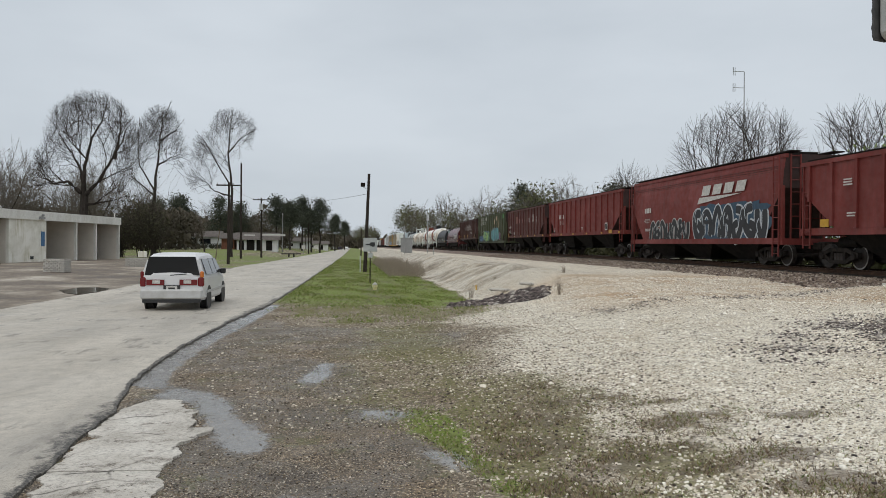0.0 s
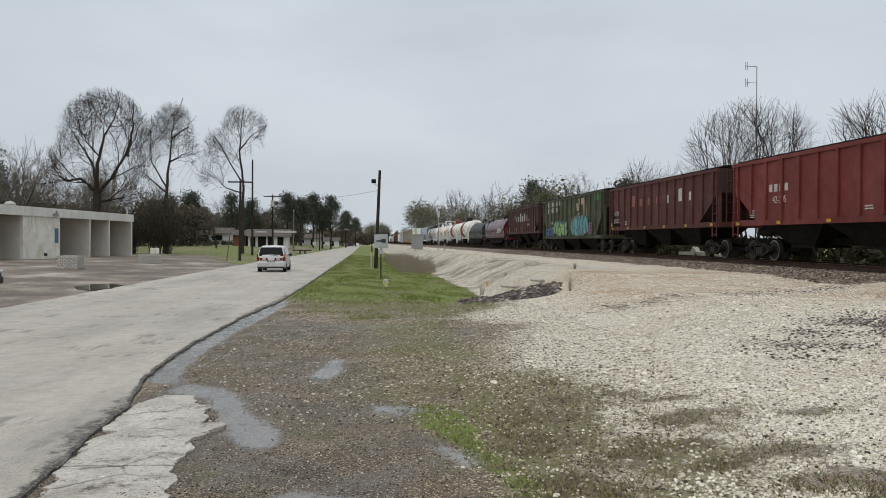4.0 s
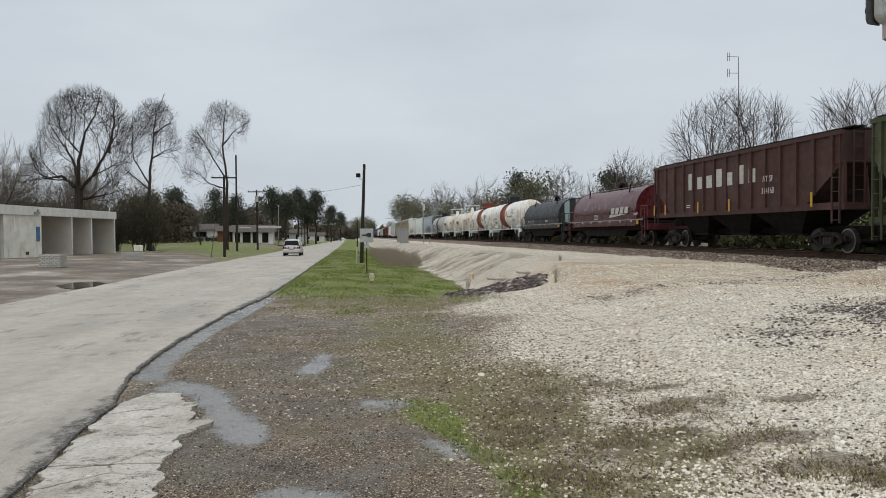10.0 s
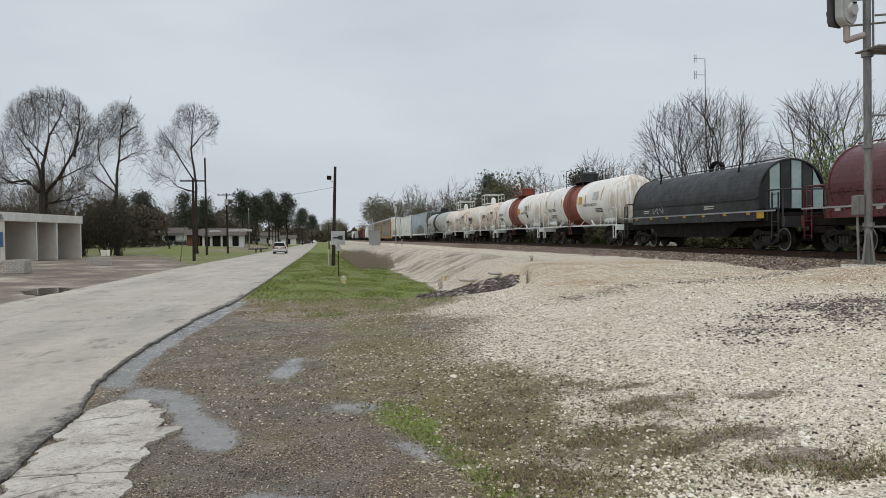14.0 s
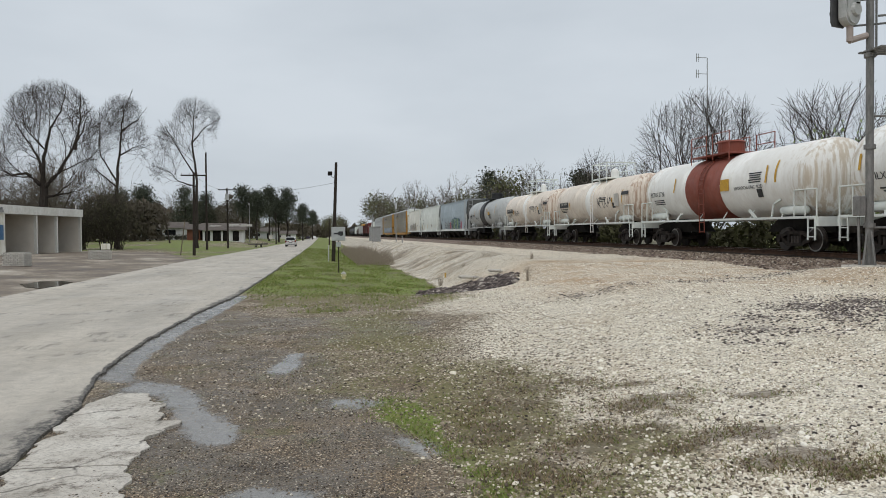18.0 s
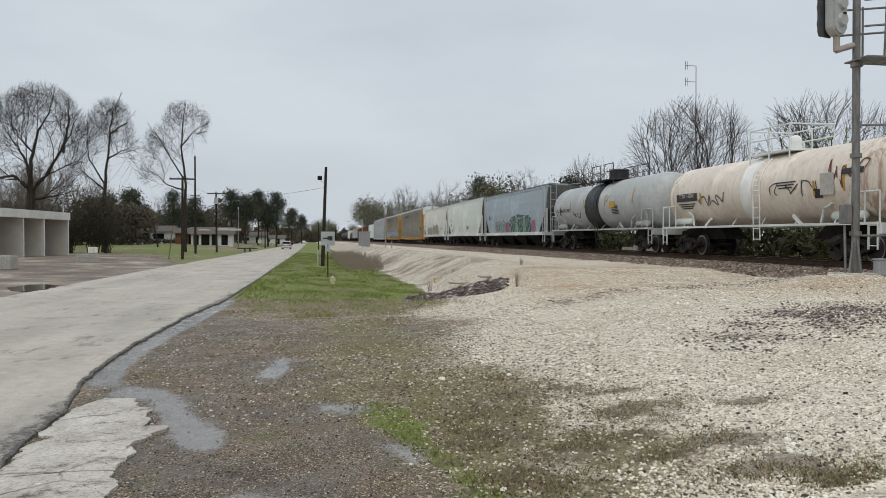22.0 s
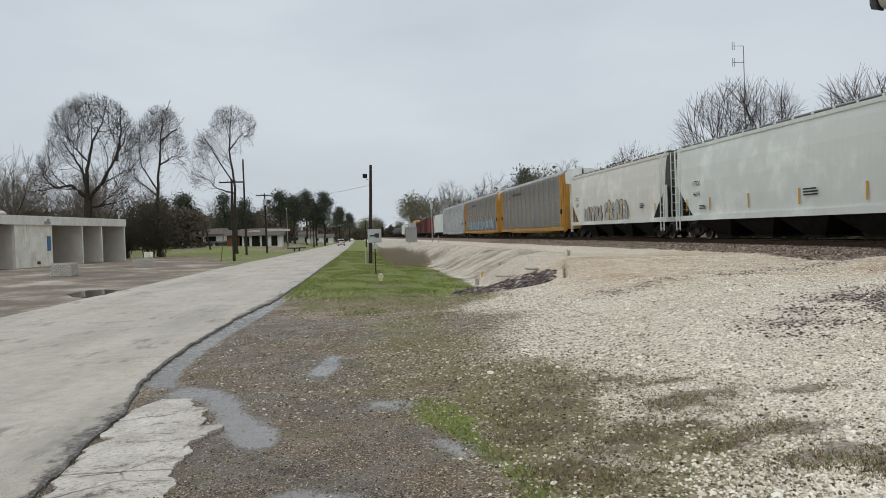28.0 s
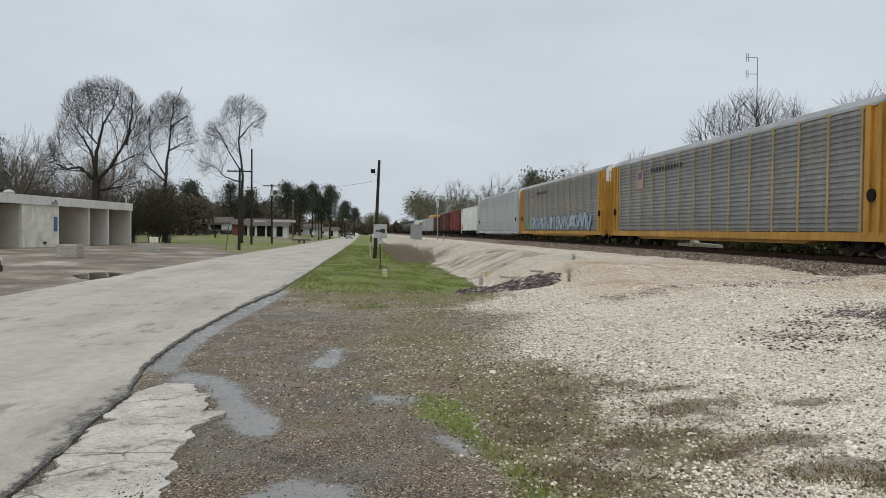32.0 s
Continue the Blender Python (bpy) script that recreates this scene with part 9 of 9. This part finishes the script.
minivan = root("minivan", pose(-5.2, 22, 0.085), "white older minivan with red tail lamps driving off", "van")
bm = B()
car_body(bm, [(0.02, 0.88, 0.90, 0.62, 0.42, 1.02, 1.10), (0.10, 0.91, 0.92, 0.74, 0.34, 1.05, 1.62), (0.45, 0.92, 0.93, 0.73, 0.30, 1.06, 1.74), (1.6, 0.93, 0.94, 0.74, 0.28, 1.05, 1.77), (2.7, 0.93, 0.94, 0.73, 0.28, 1.02, 1.73), (3.3, 0.93, 0.93, 0.68, 0.28, 1.00, 1.52), (3.9, 0.92, 0.91, 0.80, 0.28, 0.95, 1.05), (4.5, 0.88, 0.86, 0.72, 0.30, 0.80, 0.86), (4.85, 0.74, 0.74, 0.60, 0.36, 0.62, 0.66)])
part("body", bm, M_vanp, minivan)
bm = B()
extrude_poly(bm, [(-0.80, 1.08), (0.80, 1.08), (0.67, 1.64), (-0.67, 1.64)], 1, 0.03, 0.075)
gl = part("rear_window", bm, M_cglass, minivan)
bm = B()
rod(bm, (-0.05, 0.02, 1.08), (0.42, 0.02, 1.12), 0.015, None, 5)
part("wiper", bm, M_trim, gl)
for s in (-1, 1):
    bm = B()
    box(bm, s * 0.48 - 0.26, -0.005, 0.78, s * 0.48 + 0.26, 0.03, 0.95)
    part("lamp_strip", bm, M_tail, minivan, "red lamp strip")
    bm = B()
    box(bm, s * 0.84 - 0.085, -0.01, 0.74, s * 0.84 + 0.085, 0.14, 1.02, None, 0.03)
    part("tail_lamp", bm, M_tail, minivan, "red tail lamp")
    bm = B()
    box(bm, s * 0.865 - 0.05, 0.0, 1.0, s * 0.865 + 0.05, 0.16, 1.20, None, 0.03)
    part("indicator", bm, M_amber if s > 0 else M_tail, minivan, "amber indicator" if s > 0 else "red indicator")
    bm = B()
    box(bm, s * 0.45 - 0.11, -0.012, 0.83, s * 0.45 + 0.11, 0.0, 0.93)
    part("reverse_lamp", bm, M_wmark, minivan, "white reverse lamp")
    bm = B()
    box(bm, s * 1.0 - 0.09, 3.25, 1.02, s * 1.0 + 0.09, 3.4, 1.20, None, 0.03)
    part("mirror", bm, M_trim, minivan)
    for a, b in ((0.42, 1.45), (1.52, 2.35), (2.42, 3.35)):
        bm = B()
        t = 0.2 if a > 2 else 0.03
        extrude_poly(bm, [(a, 1.09), (b, 1.07), (b - (0.40 if a > 2 else 0.02), 1.58), (a + 0.03, 1.60)], 0, s * 0.955 - 0.008, s * 0.955 + 0.008)
        part("side_window", bm, M_cglass, minivan, at=Matrix.Translation((s * -0.0, 0, 0)) @ Matrix.Translation((s * 0.93, 0, 1.08)) @ Matrix.Rotation(radians(-s * 19.5), 4, "Y") @ Matrix.Translation((-s * 0.945, 0, -1.08)))
    for y in (0.95, 3.85):
        wheel(minivan, s * 0.80, y, 0.335, 0.22)
        bm = B()
        rod(bm, (s * 0.90, y, 0.34), (s * 0.937, y, 0.34), 0.40, None, 20)
        part("wheel_arch", bm, M_trim, minivan, "dark wheel arch")
    bm = B()
    box(bm, s * 0.945 - 0.012, 0.5, 0.52, s * 0.945 + 0.012, 4.2, 0.60)
    part("side_moulding", bm, M_vanlow, minivan)
bm = B()
box(bm, -0.90, -0.10, 0.36, 0.90, 0.12, 0.66, None, 0.05)
bp = part("bumper", bm, M_vanlow, minivan, "dusty white bumper")
bm = B()
box(bm, -0.84, -0.06, 0.26, 0.84, 0.10, 0.36)
part("valance", bm, M_trim, bp)
bm = B()
box(bm, -0.24, -0.03, 0.60, 0.24, 0.0, 0.78)
npl = part("plate_recess", bm, M_trim, minivan)
bm = B()
box(bm, -0.16, -0.04, 0.62, 0.16, -0.03, 0.76)
part("number_plate", bm, M_wmark, npl, "pale number plate")
bm = B()
box(bm, -0.10, -0.045, 0.665, 0.10, -0.04, 0.715)
part("plate_bar", bm, M_trim, npl)

minivan.scale = (0.93, 0.93, 0.93)

# parked dark car, nose to the road
sy, sx = 25.9, -12.15
suv = root("parked_car", pose(sx, sy, ground_z(-14, 26) + 0.04, 0, 0, -97), "dark plum parked car with a chrome grille", "car")
bm = B()
car_body(bm, [(-4.5, 0.84, 0.86, 0.66, 0.45, 1.0, 1.45), (-4.1, 0.90, 0.92, 0.70, 0.35, 1.02, 1.66), (-2.6, 0.92, 0.93, 0.70, 0.30, 1.02, 1.70), (-1.9, 0.92, 0.93, 0.68, 0.30, 1.0, 1.58), (-1.15, 0.92, 0.92, 0.78, 0.30, 0.98, 1.08), (-0.35, 0.90, 0.88, 0.74, 0.30, 0.90, 0.97), (0.0, 0.78, 0.74, 0.60, 0.34, 0.72, 0.78)])
part("body", bm, M_plum, suv)
for s in (-1, 1):
    bm = B()
    extrude_poly(bm, [(-0.02, 0.68), (-0.55, 0.78), (-0.58, 0.88), (-0.05, 0.80)], 0, s * 0.84 - 0.06, s * 0.84 + 0.05)
    part("headlamp", bm, M_lens, suv)
    bm = B()
    box(bm, s * 0.55 - 0.25, -0.04, 0.70, s * 0.55 + 0.25, 0.03, 0.78, None, 0.02)
    part("headlamp", bm, M_lens, suv)
    for y in (-0.85, -3.6):
        wheel(suv, s * 0.80, y, 0.35, 0.23)
        bm = B()
        rod(bm, (s * 0.89, y, 0.36), (s * 0.925, y, 0.36), 0.42, None, 20)
        part("wheel_arch", bm, M_trim, suv)
    bm = B()
    extrude_poly(bm, [(-1.25, 1.06), (-3.9, 1.08), (-3.7, 1.52), (-2.0, 1.52)], 0, s * 0.80 - 0.02, s * 0.80 + 0.06)
    part("side_window", bm, M_cglass, suv)
bm = B()
box(bm, -0.35, -0.03, 0.62, 0.35, 0.04, 0.76, None, 0.02)
part("grille", bm, M_lens, suv, "chrome grille bar")
bm = B()
box(bm, -0.80, -0.06, 0.34, 0.80, 0.06, 0.58, None, 0.04)
part("bumper", bm, M_trim, suv, "black lower bumper")
bm = B()
extrude_poly(bm, [(-0.70, 1.06), (0.70, 1.06), (0.58, 1.52), (-0.58, 1.52)], 1, -1.35, -1.25)
part("windscreen", bm, M_cglass, suv)


# ---- houses ----
M_siding = mat("white_siding", (0.66, 0.66, 0.64), 0.7, 0, (0.56, 0.56, 0.54), 1.5, 0.1, 20, 0.1)
M_shingle = mat("grey_brown_shingles", (0.11, 0.095, 0.085), 0.9, 0, (0.17, 0.15, 0.135), 2, 0.3, 12, 0.3)
M_rbrick = mat("red_brick", (0.20, 0.085, 0.055), 0.85, 0, (0.26, 0.12, 0.08), 3, 0.2, 20, 0.3)


def house(m, wx, wy, wall_h, roof_h, wall_m, label, openings, broken=False):
    e = root("house", m, label, "house")
    bm = B()
    box(bm, -wx / 2, 0, -0.5, wx / 2, wy, wall_h)
    w = part("wall", bm, wall_m, e)
    bm = B()
    extrude_poly(bm, [(-0.6, wall_h - 0.05), (wy / 2, wall_h + roof_h), (wy + 0.6, wall_h - 0.05)], 0, -wx / 2 - 0.5, wx / 2 + 0.5)
    rf = part("roof", bm, M_shingle, e)
    if broken:
        q = random.Random(4)
        for k in range(9):
            x = -wx / 2 + wx * q.random()
            bm = B()
            box(bm, x, 1.5, wall_h + roof_h * 0.45, x + q.uniform(0.8, 2.2), 2.6, wall_h + roof_h * 0.72)
            part("torn_sheet", bm, M_wmark, rf, "pale torn roof sheet", at=pose(0, 0, 0, q.uniform(-3, 3)))
    for x, w2, z0, z1, kind in openings:
        bm = B()
        box(bm, x - w2 / 2, -0.06, z0, x + w2 / 2, 0.02, z1)
        o = part("window" if kind else "doorway", bm, M_wmark if kind else M_under, e)
        if kind:
            bm = B()
            box(bm, x - w2 / 2 + 0.08, -0.08, z0 + 0.08, x + w2 / 2 - 0.08, -0.05, z1 - 0.08)
            part("pane", bm, M_cglass, o)
    return e


hz = ground_z(-31, 160)
house(pose(-31.6, 160, hz, 0, 0, 2), 8.4, 7, 2.5, 1.2, M_siding, "low white house with a dark roof", [(-2.9, 1.8, 0.9, 2.0, 1), (1.6, 2.2, 0.9, 2.1, 1), (-0.6, 1.0, 0.0, 2.1, 0)])
hz = ground_z(-15, 140)
house(pose(-17.2, 140, hz - 0.1, 0, 0, 3), 7.1, 7, 2.2, 1.3, M_siding, "derelict white house with torn roof", [(-2.7, 0.9, 0.1, 2.0, 0), (-1.1, 1.4, 0.0, 2.1, 0), (0.4, 0.9, 0.0, 2.1, 0), (2.2, 1.1, 0.2, 2.0, 0)], True)
br = house(pose(-22.8, 143, hz - 0.1, 0, 0, 2), 2.3, 6, 2.4, 1.0, M_rbrick, "red brick wing of a derelict house", [(0.4, 1.0, 0.6, 1.8, 0)])
for k in range(8):
    bush("hedge", 1.0, 0.9, 130 + k, at_ground(-36 + 1.25 * k, 158.2), "dark clipped hedge before a house", M_pine, 700, 16, 0.06, "hedge")
M_tarp = mat("weathered_boards", (0.06, 0.055, 0.05), 0.9, 0, (0.10, 0.09, 0.08), 3, 0.2, 30, 0.3)
tr = root("flat_trailer", at_ground(-9.9, 125, 8, 0.0), "dark low flat trailer on the grass", "trailer")
bm = B()
box(bm, -1.5, -1.0, 0.45, 1.5, 1.0, 0.62)
part("deck", bm, M_tarp, tr)
for s in (-1, 1):
    wheel(tr, s * 0.4, -1.05, 0.3, 0.2)
# a car beside the white house and cars far up the road
def far_car(x, y, rz, material, label):
    e = root("far_car", at_ground(x, y, rz, 0.06), label, "car", "far cars")
    bm = B()
    car_body(bm, [(0.0, 0.84, 0.86, 0.62, 0.40, 0.80, 0.95), (0.5, 0.90, 0.9, 0.68, 0.3, 0.9, 1.35), (2.6, 0.90, 0.9, 0.68, 0.3, 0.9, 1.42), (3.4, 0.9, 0.88, 0.72, 0.3, 0.88, 0.98), (4.4, 0.8, 0.78, 0.6, 0.34, 0.66, 0.72)])
    part("body", bm, material, e)
    bm = B()
    box(bm, -0.64, 0.16, 0.98, 0.64, 0.30, 1.28)
    part("rear_window", bm, M_cglass, e)
    for s in (-1, 1):
        for yy in (0.8, 3.5):
            wheel(e, s * 0.78, yy, 0.32, 0.2)
    return e


far_car(-36.2, 155, 80, M_siding, "white car parked beside a house")
far_car(-5.2, 330, 0, M_plum, "dark car far up the road")
far_car(-2.6, 360, 180, M_siding, "pale car far up the road")
far_car(-7.8, 345, 20, M_gray, "grey car far up the road")
for k, (x, y, w2, hh) in enumerate(((-17, 235, 9, 3.4), (-13, 290, 8, 3.2), (-25, 215, 8, 3.2))):
    house(pose(x, y, ground_z(x, y) - 0.2, 0, 0, 3), w2, 6, hh - 1.0, 1.2, M_siding if k else M_sign, "small pale house far up the road", [(-1.5, 1.2, 0.8, 1.8, 1), (1.5, 1.0, 0.0, 1.9, 0)])
for x, y in ((-10.6, 168), (-9.2, 215), (-8.6, 180)):
    e = root("yard_sign", at_ground(x, y), "small white sign on a post", "sign")
    bm = B()
    box(bm, -0.04, -0.04, -0.1, 0.04, 0.04, 1.6)
    part("post", bm, M_galv, e)
    bm = B()
    box(bm, -0.4, -0.07, 1.2, 0.4, -0.04, 2.0)
    part("panel", bm, M_wmark, e)


# ---- signal mast beside the track ----
M_mast = mat("weathered_grey_mast", (0.15, 0.15, 0.142), 0.6, 0.2, (0.28, 0.27, 0.26), 4, 0.1, 40, 0.25, (2, 2, 0.5))
M_head = mat("grey_signal_casing", (0.42, 0.43, 0.42), 0.55, 0, (0.50, 0.50, 0.48), 5, 0.1, 40, 0.2)
M_shroud = mat("dark_grey_plate", (0.05, 0.05, 0.052), 0.6, 0, (0.085, 0.085, 0.085), 4, 0.1, 40, 0.2)
MX, MY = 14.9, 18.5
mz = 0.94
ms = root("signal_mast", pose(MX, MY, mz), "grey railway signal mast with a hooded signal head", "signal mast")
bm = B()
rod(bm, (0, 0, -0.2), (0, 0, 10.5), 0.105, 0.10, 16)
part("mast", bm, M_mast, ms)
for z in (5.7, 3.2, 1.05):
    bm = B()
    rod(bm, (0, 0, z), (0, 0, z + 0.12), 0.15, None, 14)
    part("clamp", bm, M_mast, ms)
for a in (0, 60, 180, 240):
    bm = B()
    c, s = math.cos(radians(a + 20)), math.sin(radians(a + 20))
    rod(bm, (0.10 * c, 0.10 * s, 0.95), (0.30 * c, 0.30 * s, -0.1), 0.030, 0.035, 6)
    part("base_leg", bm, M_mast, ms)
bm = B()
box(bm, -0.5, -0.5, -0.25, 0.5, 0.5, 0.02, None, 0.02)
part("footing", bm, M_slab, ms)
bm = B()
box(bm, -0.36, -0.05, 1.38, -0.14, 0.22, 1.92, None, 0.02)
part("junction_box", bm, M_mast, ms)
bm = B()
rod(bm, (-0.26, 0.1, 1.35), (-0.22, 0.1, -0.1), 0.035, None, 7)
part("conduit", bm, M_mast, ms)
# the head turned away, hood beyond
HM = Matrix.Translation((-0.62, 0.02, 7.45)) @ Matrix.Rotation(radians(18), 4, "Z")
bm = B()
extrude_poly(bm, [(0.30 * math.cos(2 * math.pi * k / 20), 0.62 * (1 if math.sin(2 * math.pi * k / 20) > 0 else -1) + 0.30 * math.sin(2 * math.pi * k / 20)) for k in range(20)], 1, -0.16, 0.16)
bmesh.ops.bevel(bm, geom=[e for e in bm.edges if abs(e.verts[0].co.y - e.verts[1].co.y) < 0.01], offset=0.05, segments=2, affect="EDGES")
hd = part("signal_head", bm, M_head, ms, "grey rounded signal casing", at=HM)
for k in range(3):
    bm = B()
    rod(bm, (0.03, -0.24, -0.5 + 0.46 * k), (0.03, -0.15, -0.5 + 0.46 * k), 0.16, 0.20, 14)
    part("back_cover", bm, M_head, hd)
    bm = B()
    box(bm, -0.05, -0.27, -0.36 + 0.46 * k, 0.07, -0.235, -0.33 + 0.46 * k)
    part("latch", bm, M_under, hd)
bm = B()
extrude_poly(bm, [(-0.46, -0.80), (-0.40, -0.92), (0.05, -0.92), (0.05, 0.95), (-0.40, 0.95), (-0.46, 0.85)], 1, 0.19, 0.24)
part("backing_plate", bm, M_shroud, hd, "dark grey backing plate")
for k in range(3):
    bm = B()
    rod(bm, (-0.05, 0.24, -0.5 + 0.46 * k), (-0.05, 0.44, -0.52 + 0.46 * k), 0.15, 0.16, 14, False)
    part("hood", bm, M_under, hd)
bm = B()
rod(bm, (-0.60, 0.02, 6.55), (-0.60, 0.02, 6.12), 0.09, None, 10)
rod(bm, (-0.62, 0.02, 6.14), (-0.1, 0.0, 6.3), 0.085, None, 10)
part("bracket_arm", bm, mat("pinkish_primer_pipe", (0.33, 0.27, 0.24), 0.6, 0, (0.40, 0.34, 0.31), 5), ms, "stained pipe bracket")
# service platform, rails and ladder
bm = B()
for k in range(5):
    box(bm, -0.15 + 0.0, -0.62 + 0.19 * k, 5.85, 1.9, -0.48 + 0.19 * k, 5.89)
part("platform", bm, M_mast, ms, "slatted service platform")
for y in (-0.62, 0.38):
    bm = B()
    for z in (6.65, 7.35):
        rod(bm, (-0.25, y, z), (1.9, y, z + 0.25), 0.03, None, 6)
    for x in (0.5, 1.85):
        rod(bm, (x, y, 5.85), (x, y, 7.5), 0.03, None, 6)
    part("guard_rail", bm, M_mast, ms)
bm = B()
rod(bm, (0.45, -0.5, 5.9), (0.62, -0.5, 9.5), 0.03, None, 6)
part("cage_upright", bm, M_mast, ms)
bm = B()
for x in (0.75, 1.15):
    rod(bm, (x, -0.35, 0.0), (x, -0.35, 9.5), 0.03, None, 6)
for k in range(30):
    rod(bm, (0.75, -0.35, 0.3 + 0.3 * k), (1.15, -0.35, 0.3 + 0.3 * k), 0.018, None, 5)
part("ladder", bm, M_mast, ms)
bm = B()
rod(bm, (0, 0, 1.05), (0.95, -0.35, 1.05), 0.03, None, 6)
rod(bm, (0, 0, 4.1), (0.95, -0.35, 4.1), 0.03, None, 6)
part("ladder_bracket", bm, M_mast, ms)
cb = root("low_box", pose(15.35, 18.1, 0.90), "small pale box at the foot of a mast", "box")
bm = B()
box(bm, -0.14, -0.12, 0, 0.14, 0.12, 0.42, None, 0.02)
part("case", bm, M_sign, cb)
bm = B()
box(bm, -0.16, -0.14, 0.42, 0.16, 0.14, 0.46)
part("lid", bm, M_sign, cb)


# ---- grass ----
def blades(name, spots, height, material, label, seed, wide=0.012, lean=0.5):
    q = random.Random(seed)
    v, f = [], []
    for x, y, z, s in spots:
        a = q.uniform(0, 6.283)
        hh = height * s * q.uniform(0.5, 1.3)
        w = wide * q.uniform(0.7, 1.4) * (1 + y * 0.02)
        ca, sa = math.cos(a), math.sin(a)
        lx, ly = q.gauss(0, lean) * hh, q.gauss(0, lean) * hh
        b = len(v)
        v += [(x - ca * w, y - sa * w, z - 0.01), (x + ca * w, y + sa * w, z - 0.01), (x + lx, y + ly, z + hh)]
        f.append((b, b + 1, b + 2))
    me = bpy.data.meshes.new(name)
    me.from_pydata(v, [], f)
    me.materials.append(material)
    return tagged(new(name, me), label, "grass", kind="stuff")


def blade_material(name, *stops):
    g = Graph(name)
    gi = g.n.new("ShaderNodeNewGeometry")
    return g.put(g.ramp(gi.outputs["Random Per Island"], *stops), 0.75)


M_blade = blade_material("spring_grass", (0.0, (0.08, 0.13, 0.018)), (0.45, (0.145, 0.205, 0.035)), (0.75, (0.23, 0.26, 0.07)), (1.0, (0.31, 0.27, 0.13)))
M_dry = blade_material("dry_grass", (0.0, (0.06, 0.038, 0.025)), (0.45, (0.17, 0.115, 0.07)), (0.8, (0.40, 0.31, 0.20)), (0.9, (0.16, 0.17, 0.05)), (1.0, (0.22, 0.22, 0.08)))
q = random.Random(12)
green, dry, lawn = [], [], []
n = 0
while n < 150000:
    n += 1
    y = 4.7 + 15 * q.random() ** 1.8
    x = -0.8 + 6 * q.random()
    gv, gs, md = zones_at(x, y)
    dd = dead_at(x, y)
    k = noise.noise((x * 4.2, y * 4.2, 4.4))
    if q.random() < gs and k > -0.3:
        (green if q.random() < 0.8 else dry).append((x, y, ground_z(x, y), 1.0))
    elif q.random() < 2.2 * dd * (0.5 + k):
        (dry if q.random() < 0.82 else green).append((x, y, ground_z(x, y), 0.9))
    elif q.random() < 0.42 * tints_at(x, y)[2] * (0.4 + k):
        (green if q.random() < 0.45 else dry).append((x, y, ground_z(x, y), 0.6))
n = 0
while n < 120000:
    n += 1
    y = 18.5 + 92 * q.random() ** 1.9
    x = -2.4 + 8 * q.random()
    gv, gs, md = zones_at(x, y)
    k = smooth_step(-0.35, 0.3, noise.noise((x * 0.7, y * 0.4, 6)))
    if q.random() < gs * (0.25 + 0.75 * k) or q.random() < 0.2 * tints_at(x, y)[2]:
        (lawn if q.random() < 0.34 + 0.4 * k else dry).append((x, y, ground_z(x, y), 1.0))
blades("grass", green, 0.032, M_blade, "short fresh green grass on gravel", 1, 0.005, 0.9)
blades("dry_grass", dry, 0.034, M_dry, "dry brown grass and weeds on gravel", 2, 0.005, 1.2)
blades("lawn", lawn, 0.06, M_blade, "rough spring lawn beside the road", 3, 0.010, 0.8)


# ---- what moves ----
def advance(t):
    """How far the train has rolled since 16 s."""
    u = t - 16
    return 8.5866 * u + 0.03093 * u * u + 0.0002365 * u ** 3


VAN_T = (0, 1, 2, 3, 4.5, 6, 9, 13, 17, 20, 23, 28, 32)
VAN_Y = (21.8, 28.4, 35, 41, 49.2, 56.2, 69.8, 97, 121, 137, 154, 183, 206)


def van_row(t):
    y = float(np.interp(t, VAN_T, VAN_Y))
    x = float(np.interp(y, [22, 42, 57, 97, 137, 206], [-5.0, -5.5, -5.65, -5.5, -4.6, -3.5]))
    return t, pose(x, y, 0.035, 0, 0, 1.0 if y < 50 else -0.6)


def motions():
    for e, s, h in KEYED:
        rows = []
        for k in range(17):
            t = k * 2.0
            y = s - advance(t)
            a, b = rail_z(y - h), rail_z(y + h)
            rows.append((t, pose(TRACK, y, (a + b) / 2, math.degrees(math.atan2(b - a, 2 * h)))))
        walk(e, rows)
    walk(minivan, [van_row(t) for t in VAN_T])


motions()
